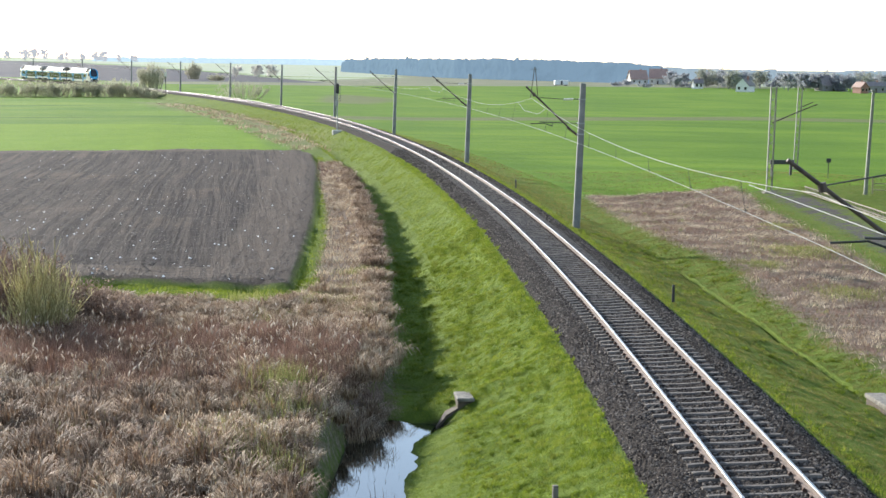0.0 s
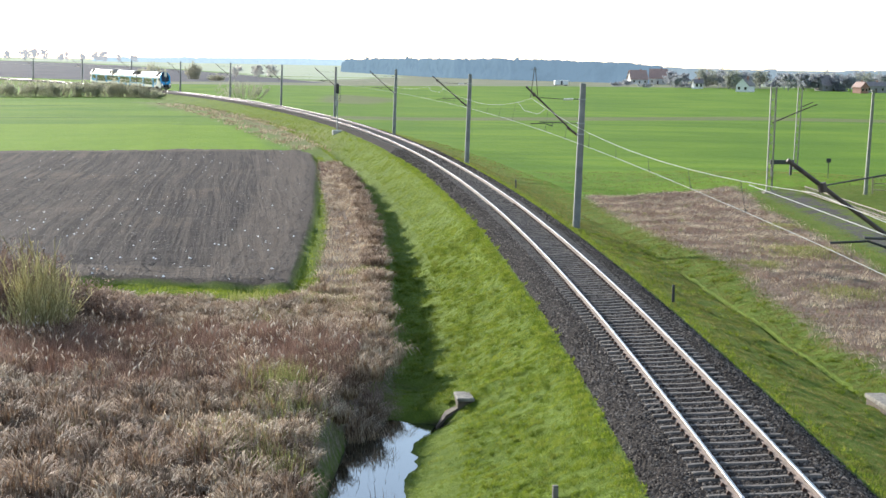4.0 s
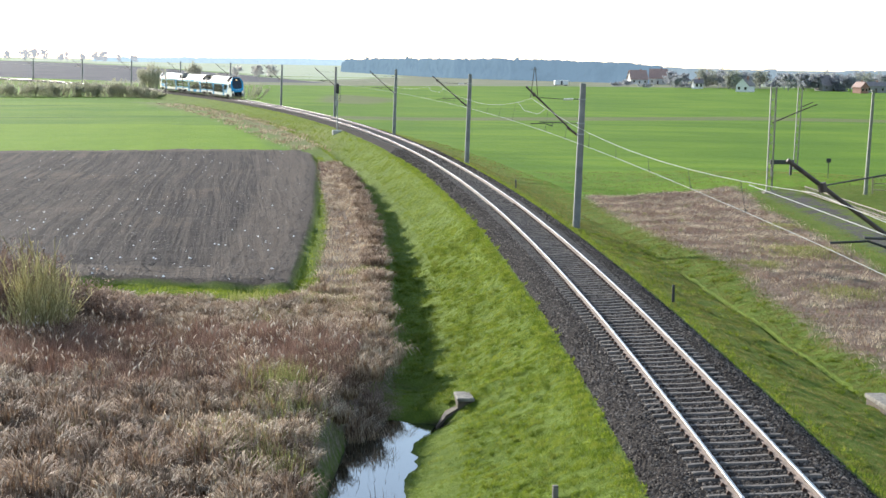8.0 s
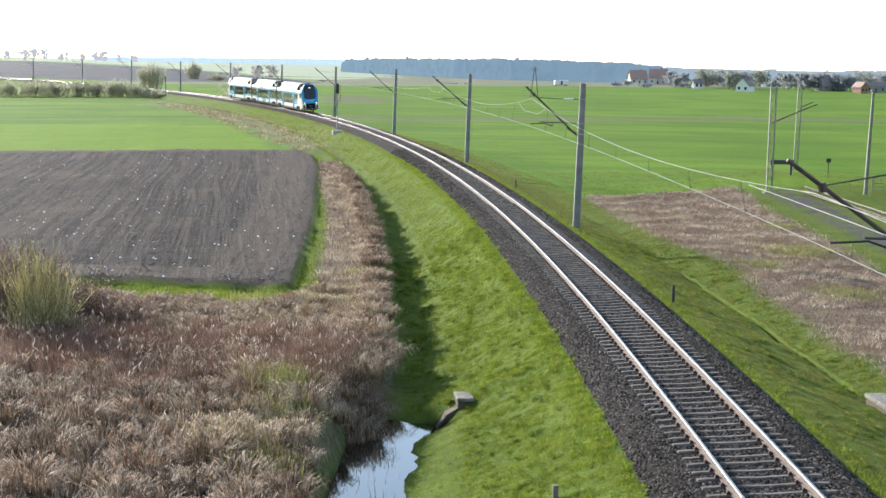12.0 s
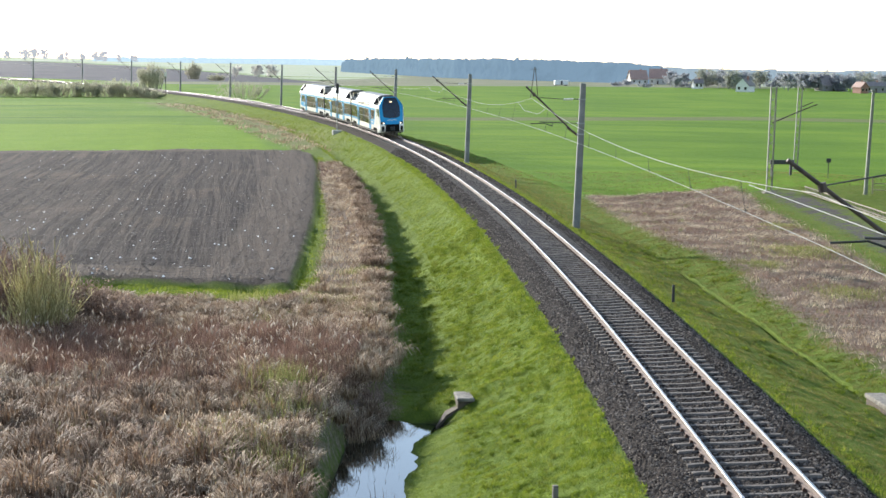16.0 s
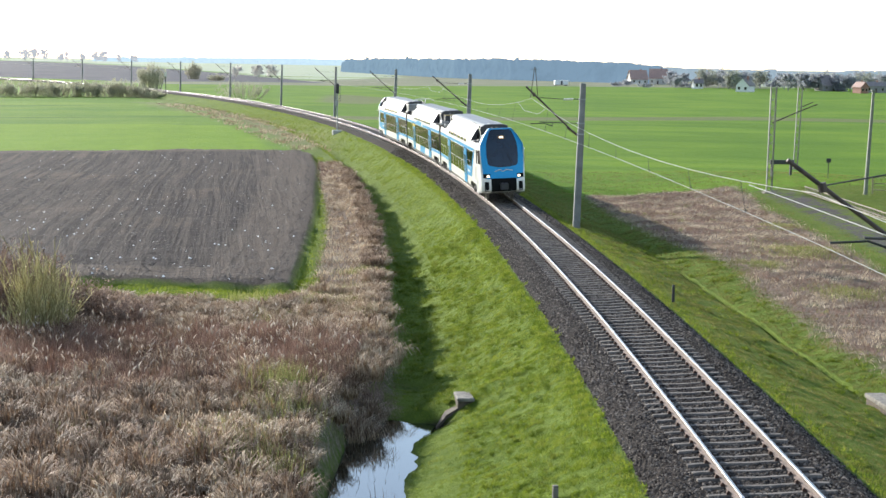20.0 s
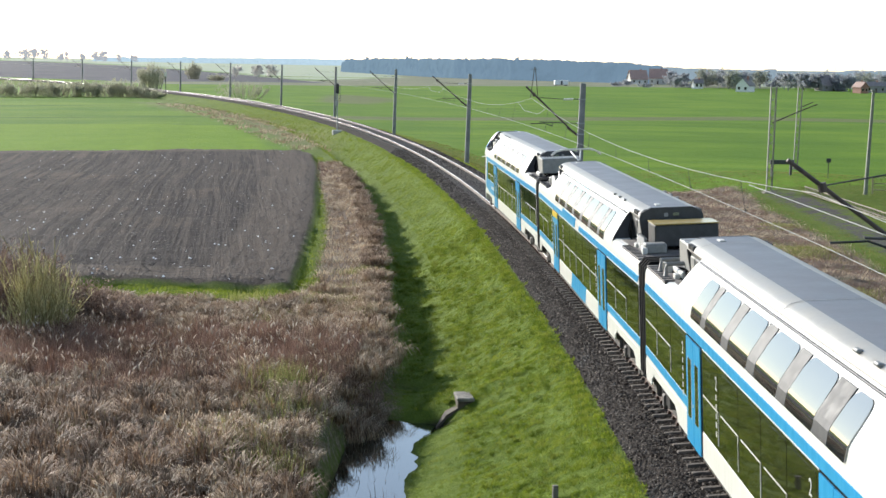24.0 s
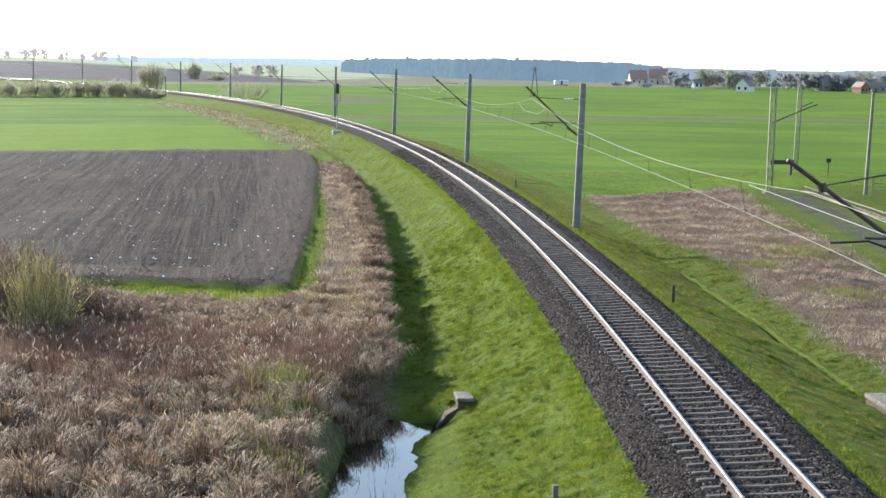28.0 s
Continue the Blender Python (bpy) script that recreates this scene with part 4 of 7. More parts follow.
def door_pair(car, x0, x1, side, yellow):
    """Two sliding leaves with tall windows in a dark surround."""
    d = part("door", side_plate(rect(x0 - 0.05, 0.66, x1 + 0.05, 2.87), side, 0.014), M["rubber"], car, "blue double sliding door")
    xm = (x0 + x1) / 2
    for a, b in ((x0, xm - 0.012), (xm + 0.012, x1)):
        part("door_leaf", side_plate(rect(a, 0.69, b, 2.83, 0.03), side, 0.034), M["blue"], d)
        c = (a + b) / 2
        part("door_window", side_plate(rect(c - 0.19, 1.22, c + 0.19, 2.42, 0.07), side, 0.042), M["glass"], d)
        g = Geo()
        for e in (-0.21, 0.19):
            frame_line(g, c + e, 1.20, c + e + 0.02, 2.44, side, 0.02, 0.040, "l")
        part("window_trim", g, M["seal"], d)
    if yellow:
        part("first_class_mark", side_plate(rect(x0, 2.64, x1, 2.85), side, 0.046), M["yellow"], d, "yellow mark over the door")
    g = Geo()
    y0, y1 = sorted((side * 1.41, side * 1.445))
    g.box(xm - 0.02, y0, 1.5, xm + 0.02, y1, 1.56)
    part("door_button", g, M["seal"], d)


def bogie(car, x):
    """Bogie with two turning wheelsets."""
    g = Geo()
    for s in (-1, 1):
        y0, y1 = sorted((s * 0.95, s * 1.14))
        g.loft([[(x + a, y0, z - h), (x + a, y1, z - h), (x + a, y1, z + h), (x + a, y0, z + h)] for a, z, h in ((-1.75, 0.62, 0.09), (-1.2, 0.64, 0.11), (-0.6, 0.5, 0.13), (0.6, 0.5, 0.13), (1.2, 0.64, 0.11), (1.75, 0.62, 0.09))])
        for a in (-1.25, 1.25):
            y2, y3 = sorted((s * 1.05, s * 1.24))
            g.box(x + a - 0.17, y2, 0.30, x + a + 0.17, y3, 0.62, 0.04)
            g.tube([(x + a + 0.33, s * 1.12, 0.42), (x + a + 0.33, s * 1.12, 0.74)], 0.09, 8)
            g.tube([(x + a - 0.33, s * 1.12, 0.42), (x + a - 0.33, s * 1.12, 0.74)], 0.09, 8)
        g.tube([(x, s * 1.12, 0.55), (x, s * 1.12, 0.98)], 0.2, 10)
    g.box(x - 0.3, -1.0, 0.45, x + 0.3, 1.0, 0.75, 0.05)
    b = part("bogie", g, M["bogie"], car, "dusty dark steel bogie")
    made = []
    for a in (-1.25, 1.25):
        g = Geo()
        g.tube([(0, -0.95, 0), (0, 0.95, 0)], 0.09, 8)
        for s in (-1, 1):
            y0, y1 = s * 0.69, s * 0.82
            g.tube([(0, y0, 0), (0, y1, 0)], 0.46, 24)
            g.tube([(0, s * 0.66, 0), (0, s * 0.69, 0)], 0.485, 24)
            for k in range(6):
                t = k * math.pi / 3
                g.tube([(0.30 * math.cos(t), y1, 0.30 * math.sin(t)), (0.30 * math.cos(t), y1 + s * 0.03, 0.30 * math.sin(t))], 0.035, 6)
        w = part("wheelset", g, M["wheel"], b, "steel wheels with worn bright treads")
        w.location = (x + a, 0, 0.46)
        made.append(w)
    return made


def upper_pane(x0, x1, side, lean, square=False):
    """A curved pane of the upper deck with rounded top corners."""
    zs = [3.26, 3.30, 3.38, 3.46, 3.56, 3.70, 3.85, 3.94, 4.00, 4.03]
    ins = [0.05, 0.01, 0.0, 0.0, 0.0, 0.0, 0.01, 0.04, 0.10, 0.20]
    if square:
        ins = [0.0] * 10
    out, inn = [], []
    for z, i in zip(zs, ins):
        w = wall(z)
        sh = lean * (z - 3.05)
        e = min(0.15, (x1 - x0) / 4)
        xs = [x0 + i + sh, x0 + i + sh + e, x1 - i + sh - e, x1 - i + sh]
        out.append([(x, side * (w + 0.024), z) for x in xs])
        inn.append([(x, side * (w - 0.02), z - 0.01) for x in xs])
    return slab(out, inn)


def body_shell(car, x0, x1):
    """The lower body: straight sides, rounded shoulders and a flat roof deck."""
    half = [(1.395, 0.98), (1.395, 3.10), (1.38, 3.30), (1.34, 3.40), (1.26, 3.45)]
    prof = half + [(-y, z) for y, z in half[::-1]]
    g = Geo()
    g.loft([[(x, y, z) for y, z in prof] for x in (x0, x1)])
    part("body", g, M["white"], car, smooth=True)


def upper_body(car, b0, b1, t0, t1, e0, e1):
    """The raised upper-deck shell between slanting ends, its roof and the equipment housings up to the end plates at e0 and e1."""
    zs = [3.06, 3.30, 3.46, 3.56, 3.70, 3.85, 4.06, 4.18]
    rings = []
    for b, t in ((b0, t0), (b1, t1)):
        def along(z):
            return b + (t - b) * max(0.0, z - 3.42) / 0.76
        rings.append([(along(z), -wall(z), z) for z in zs] + [(along(z), wall(z), z) for z in zs[::-1]])
    g = Geo()
    g.loft(rings, caps=False)
    shell = part("upper_deck_shell", g, M["white"], car, smooth=True)
    # dark caps that stand in for the shade inside the open shell ends
    for ring, e in zip(rings, (0.05, -0.05)):
        g = Geo()
        g.loft([[(px + e, py * 0.985, pz - 0.01) for px, py, pz in ring], [(px + 2 * e, py * 0.985, pz - 0.01) for px, py, pz in ring]])
        part("shell_end", g, M["dark_box"], shell, "dark cap painted as the shaded recess at the end of the upper deck")
    # roof: pale rolled edges and a grey crown
    g = Geo()
    cap = [(-0.80, 4.13), (-0.855, 4.20), (-0.83, 4.29), (-0.72, 4.375), (-0.50, 4.425), (0.50, 4.425), (0.72, 4.375), (0.83, 4.29), (0.855, 4.20), (0.80, 4.13)]
    slots = [1, 1, 1, 1, 0, 1, 1, 1, 1, 0]
    g.loft([[(x, y, z) for y, z in cap] for x in (e0 + 0.03, e1 - 0.03)], slots=slots)
    roof = part("roof", g, [M["roof"], M["roof_light"]], car, "satin grey roof cover with pale rolled edges", smooth=True)
    for s in (-1, 1):
        g = Geo()
        y0, y1 = sorted((s * 0.80, s * 0.91))
        g.box(t0 + 0.1, y0, 4.10, t1 - 0.1, y1, 4.14, 0.01)
        part("gutter", g, M["dark_box"], roof)
    for x in (e0 + 1.25, (e0 + e1) / 2, e1 - 1.25):
        g = Geo()
        g.loft([[(x + d, y * 1.004, z * 1.0016) for y, z in cap[1:9]] for d in (-0.02, 0.02)], closed=False, caps=False)
        part("roof_seam", g, M["grey_box"], roof)
    for x in (e1 - 5.2, e1 - 4.2, e1 - 3.2):
        for s in (-1, 1):
            g = Geo()
            y0, y1 = sorted((s * 0.70, s * 0.80))
            g.box(x - 0.11, y0, 4.345, x + 0.11, y1, 4.405, 0.02)
            part("lifting_lug", g, M["grey_box"], roof)
    for x in (e0 + 0.75, e1 - 0.75):
        g = Geo()
        g.box(x - 0.16, -0.30, 4.42, x + 0.16, -0.16, 4.45, 0.01)
        part("roof_plate", g, M["seal"], roof)
    for s in (-1, 1):
        for x in (e0 + 0.55, e1 - 0.55):
            for k in range(7):
                g = Geo()
                xx = x - 0.32 + k * 0.1
                y0, y1 = sorted((s * 0.735, s * 0.865))
                g.box(xx, y0, 4.22, xx + 0.05, y1, 4.33, 0)
                part("vent_slat", g, M["dark_box"], roof)
    # housings that carry the roof past the shell
    for t, e, s in ((t0, e0, -1), (t1, e1, 1)):
        prof = [(-0.66, 3.44), (-0.74, 3.56), (-0.78, 4.13), (0.78, 4.13), (0.74, 3.56), (0.66, 3.44)]
        g = Geo()
        g.loft([[(x, y, z) for y, z in prof] for x in sorted((t - s * 0.1, e - s * 0.02))])
        hold = part("equipment_housing", g, M["housing"], car, "grey housing under the roof end")
        for sd in (-1, 1):
            g = Geo()
            xa, xb = sorted((e - s * 0.12, e - s * 0.62))
            y0, y1 = sorted((sd * 0.74, sd * 0.80))
            g.box(xa, y0, 3.60, xb, y1, 4.05, 0.02)
            part("housing_door", g, M["grey_box"], hold)
            g = Geo()
            xa, xb = sorted((e - s * 0.72, e - s * 1.15))
            g.box(xa, y0, 3.82, xb, y1, 4.05, 0.02)
            part("housing_vent", g, M["dark_box"], hold)
            for k in range(3):
                g = Geo()
                xx = t + s * (0.28 + 0.1 * k)
                g.tube([(xx, sd * 0.86, 3.45), (xx, sd * 0.90, 3.7), (xx - s * 0.1, sd * 0.82, 3.95)], 0.028, 6)
                part("cable", g, M["rubber"], hold)
        g = Geo()
        oct_ = [(-0.76, 3.44), (0.76, 3.44), (0.86, 4.16), (0.82, 4.28), (0.56, 4.43), (-0.56, 4.43), (-0.82, 4.28), (-0.86, 4.16)]
        g.loft([[(x, y, z) for y, z in oct_] for x in (e - 0.05, e + 0.06)])
        p = part("end_plate", g, M["dark_box"], car, "black roof end plate")
        xf = e + s * 0.06
        g = Geo()
        g.box(xf - 0.02, -0.20, 4.18, xf + 0.02, -0.09, 4.28, 0.008)
        part("data_plate", g, M["grey_box"], p)
        g = Geo()
        g.box(xf - 0.02, 0.04, 4.20, xf + 0.02, 0.20, 4.28, 0.008)
        part("data_plate", g, M["plate_green"], p)


M["housing"] = plain("housing_paint", (0.115, 0.113, 0.108, 1), 0.5, 0.15, vary=0.12)
M["plate_green"] = plain("olive_data_plate", (0.16, 0.17, 0.10, 1), 0.5)


def roof_kit(car, x, d, kind):
    """Equipment in the open roof well at a car's end; d points to the car's end."""
    def X(a):
        return x + d * a
    def bx(name, a0, a1, y0, y1, z0, z1, mat, b=0.03, label=""):
        g = Geo()
        xa, xb = sorted((X(a0), X(a1)))
        g.box(xa, y0, z0, xb, y1, z1, b)
        return part(name, g, M[mat], car, label)
    before = set(car.children)
    bx("roof_deck", -1.3, 2.3 if kind == "aerial" else 3.0, -1.14, 1.14, 3.30, 3.362, "deck", 0.01, "sooty brown-grey roof deck")
    if kind == "radiator":
        box = bx("cooling_unit", 0.3, 1.75, -0.75, 0.95, 3.5, 4.12, "grey_box", 0.03, "grey cooling box on the roof")
        for k in range(3):
            g = Geo()
            xa = X(0.5 + 0.5 * k)
            g.box(xa - 0.015, -0.76, 4.118, xa + 0.015, 0.96, 4.13, 0)
            part("lid_seam", g, M["seal"], box)
        bx("skid", 0.3, 1.8, -0.95, -0.85, 3.38, 3.52, "seal")
        bx("skid", 0.3, 1.8, 0.95, 1.05, 3.38, 3.52, "seal")
        for k in range(2):
            g = Geo()
            g.tube([(X(1.0 + 0.8 * k), -1.2, 3.35), (X(1.1 + 0.8 * k), -1.15, 3.62), (X(1.1 + 0.8 * k), -0.6, 3.62), (X(1.25 + 0.8 * k), -0.3, 3.45)], 0.055, 8)
            part("pipe", g, M["grey_box"], car)
    elif kind == "choke":
        box = bx("traction_box", 0.45, 1.5, -0.7, 0.95, 3.45, 4.02, "dark_box", 0.03, "black equipment box with a yellow-edged lid")
        g = Geo()
        xa, xb = sorted((X(0.43), X(1.52)))
        g.box(xa, -0.72, 4.02, xb, 0.97, 4.05, 0.01)
        part("lid", g, M["yellow_dull"], box)
        for k in range(4):
            g = Geo()
            insulator(g, (X(0.5 + 0.3 * k), -0.95, 3.36), (X(0.5 + 0.3 * k), -0.95, 3.72), 0.075, 0)
            part("roof_insulator", g, M["grey_box"], car)
        bx("switch_box", 1.7, 2.1, -1.05, -0.5, 3.36, 3.62, "grey_box")
    elif kind == "aerial":
        g = Geo()
        g.tube([(X(0.55), -0.35, 3.75), (X(1.25), -0.35, 3.75)], 0.26, 14)
        part("air_tank", g, M["grey_box"], car, "grey drum", smooth=True)
        bx("tank_cradle", 0.6, 1.2, -0.5, -0.2, 3.36, 3.56, "dark_box")
        bx("roof_box", 1.35, 1.95, -0.95, -0.35, 3.36, 3.72, "seal")
        bx("roof_box", 1.35, 1.95, 0.35, 0.95, 3.36, 3.72, "seal")
        bx("roof_box", 0.6, 1.2, 0.1, 0.9, 3.36, 3.9, "grey_box")
        for k in range(2):
            g = Geo()
            g.tube([(X(1.0 + 0.35 * k), -1.0, 3.36), (X(1.05 + 0.35 * k), -0.95, 3.7), (X(1.3 + 0.3 * k), -0.7, 3.75)], 0.05, 8)
            part("pipe", g, M["seal"], car)
    for s in (-1, 1):
        g = Geo()
        xa, xb = sorted((X(0.1), X(1.75 if kind == "aerial" else 2.9)))
        y0, y1 = sorted((s * 1.12, s * 1.36))
        g.box(xa, y0, 3.30, xb, y1, 3.37, 0.015)
        tray = part("cable_tray", g, M["deck"], car)
        for k in range(5 if kind == "aerial" else 9):
            g = Geo()
            xx = X(0.2 + 0.3 * k)
            g.box(xx - 0.02, y0, 3.37, xx + 0.02, y1, 3.385, 0)
            part("tray_rib", g, M["dark_box"], tray)
    rng = np.random.RandomState(int(abs(x) * 10) + len(kind))
    for k in range(5 if kind == "aerial" else 8):        # small boxes, brackets and cable runs
        a = rng.uniform(0.25, 1.6 if kind == "aerial" else 2.7)
        yy = rng.choice((-1, 1)) * rng.uniform(0.98, 1.08)
        bx("terminal_box", a, a + rng.uniform(0.1, 0.28), yy - 0.06, yy + 0.06, 3.362, 3.362 + rng.uniform(0.06, 0.2), ("dark_box", "seal", "grey_box")[k % 3], 0.012)
    for k in range(3 if kind == "aerial" else 5):
        a, yy = rng.uniform(0.2, 1.2), rng.uniform(-0.9, 0.9)
        g = Geo()
        g.tube([(X(a), yy, 3.38), (X(a + 0.2), yy + 0.1, 3.44 + 0.1 * rng.rand()), (X(a + 0.5), yy - 0.15, 3.46), (X(a + 0.8), yy + 0.1, 3.38)], 0.028, 5)
        part("cable", g, M["rubber"], car)
    for ob in car.children:                              # all of it stands on the roof deck
        if ob not in before:
            ob.location.z += 0.10


M["deck"] = plain("sooty_roof_deck", (0.150, 0.132, 0.115, 1), 0.8, vary=0.3, scale=3, bump=0.2)
M["yellow_dull"] = paint("dusty_yellow_lid", (0.42, 0.31, 0.10, 1))


def pantograph(car, x):
    p = Geo()
    p.box(x - 0.7, -0.65, 3.95, x + 0.7, -0.55, 4.03, 0.01)
    p.box(x - 0.7, 0.55, 3.95, x + 0.7, 0.65, 4.03, 0.01)
    p.box(x - 0.7, -0.65, 3.95, x - 0.6, 0.65, 4.03, 0.01)
    p.box(x + 0.6, -0.65, 3.95, x + 0.7, 0.65, 4.03, 0.01)
    base = part("pantograph", p, M["grey_box"], car, "raised grey pantograph with curved horns")
    for a in (-0.62, 0.62):
        for y in (-0.6, 0.6):
            g = Geo()
            insulator(g, (x + a, y, 3.5), (x + a, y, 3.96), 0.09, 0)
            part("support_insulator", g, M["insulator"], base)
    g = Geo()
    g.tube([(x - 0.55, 0, 4.05), (x + 0.85, 0, 4.38)], 0.06, 8)
    part("lower_arm", g, M["grey_box"], base)
    g = Geo()
    g.tube([(x + 0.85, 0, 4.38), (x - 0.35, -0.2, 4.72)], 0.035, 8)
    g.tube([(x + 0.85, 0, 4.38), (x - 0.35, 0.2, 4.72)], 0.035, 8)
    part("upper_arm", g, M["seal"], base)
    for a in (-0.55, -0.15):
        g = Geo()
        g.tube([(x + a, -0.98, 4.58), (x + a, -0.8, 4.72), (x + a, -0.5, 4.79), (x + a, 0.5, 4.79), (x + a, 0.8, 4.72), (x + a, 0.98, 4.58)], 0.03, 6)
        part("collector_bow", g, M["seal"], base)


def sides(car, x_in, x_out, doors, arches, low, panes, lean, cab, slash, digits, tip=0.0):
    """Skirts, window band, stripes, doors and lower windows on both sides."""
    for side in (-1, 1):
        # skirt panels between the wheel openings
        edges = sorted([x_in] + [e for a in arches for e in a] + [x_out])
        for a, b in zip(edges[::2], edges[1::2]):
            if b - a > 0.3:
                cut = min(0.25, (b - a) / 4)
                poly = [(a + cut * 0.3, 0.70), (b - cut * 0.3, 0.70), (b, 0.86), (b, 1.20), (a, 1.20), (a, 0.86)]
                part("skirt_panel", side_plate(poly, side, 0.004), M["white"], car)
        for a, b in arches:
            poly = [(a, 0.86), (a + 0.45, 1.06), (b - 0.45, 1.06), (b, 0.86), (b, 1.20), (a, 1.20)]
            part("arch_panel", side_plate(poly, side, 0.0045), M["white"], car)
        # dark window band: high over the bogies, low between the doors
        cuts = [x_in + 0.05] + [e for d in doors for e in d] + [cab if cab else x_out - 0.05]
        for k, (a, b) in enumerate(zip(cuts[::2], cuts[1::2])):
            mid = k == 1
            z0 = 1.25 if mid else 1.53
            if cab and k == 2:
                poly = [(a + 0.08, 1.86), (b + tip, 1.86), (b, 2.83), (a + 0.08, 2.83)]
            else:
                poly = rect(a + 0.08, z0, b - 0.08, 2.83)
            band = part("window_band", side_plate(poly, side, 0.010), M["glass"], car, "dark tinted window band")
            n = max(1, int((b - a) / 1.75))
            w = (b - a - 0.16) / n
            for i in range(n):
                x0, x1 = a + 0.08 + i * w, a + 0.08 + (i + 1) * w
                if cab and k == 2 and i == n - 1:
                    x1 -= 0.25 + max(0.0, -tip)
                g = Geo()
                hgt = 1.98 if mid else 2.2
                if i % 3 != 2 or mid:
                    # pale bars paint the light on the frame's top and one side
                    frame_line(g, x0 + 0.14, z0 + 0.10, x1 - 0.12, hgt, side, 0.024, 0.020, "tr" if side < 0 else "tl")
                    part("window_frame", g, M["seal"], band)
                part("window_pane", side_plate(rect(x0 + 0.16, (1.95 if cab and k == 2 else z0 + 0.12), x1 - 0.12, 2.76, 0.08), side, 0.014), M["glass"], band)
            if not mid and not (cab and k == 2):
                part("low_stripe", side_plate(rect(a - 0.02, 1.30, b + 0.02, 1.50), side, 0.008), M["blue"], car)
        # the blue line over the band, and the slanting blue fields
        for a, b in slash:
            part("blue_stripe", side_plate([(a, 2.87), (b - 0.25, 2.87), (b, 3.06), (a + 0.25, 3.06)], side, 0.012), M["blue"], car)
        if low:
            a, b = low
            part("blue_field", side_plate([(a - 0.15, 0.705), (b - 0.3, 0.705), (b, 1.235), (a + 0.15, 1.235)], side, 0.010), M["blue"], car)
        for i, (a, b) in enumerate(doors):
            door_pair(car, a, b, side, digits == "first" and i == 0)
        for x in [d[0] - 0.55 for d in doors] + [doors[0][1] + 1.6]:
            ob = part("class_digit", DIGIT, None, car)
            ob.matrix_basis = Matrix.Translation((x, side * 1.416, 2.35)) @ pose(0, 0, 0, 90, 0, 0 if side < 0 else 180)
            for k in range(5):
                g = Geo()
                y0, y1 = sorted((side * 1.412, side * 1.42))
                g.box(x - 0.035, y0, 2.16 - k * 0.17, x + 0.035, y1, 2.26 - k * 0.17, 0)
                part("lettering_bar", g, M["seal"], car)
        # upper deck panes with grey pillars
        for a, b in panes:
            part("upper_window", upper_pane(a, b, side, lean), M["upper_glass"], car, "curved upper-deck window reflecting the sky", True)
        for (a, b), (c, d) in zip(panes, panes[1:]):
            part("window_pillar", upper_pane(b + 0.02, c - 0.02, side, lean, True), M["pillar"], car)


def underframe(car, x0, x1, arches):
    g = Geo()
    e = sorted([x0 + 0.3] + [v for a in arches for v in a] + [x1 - 0.4])
    for a, b in zip(e[::2], e[1::2]):
        if b - a > 0.4:
            g.box(a, -1.28, 0.42, b, 1.28, 1.1, 0.05)
    part("underframe", g, M["bogie"], car)


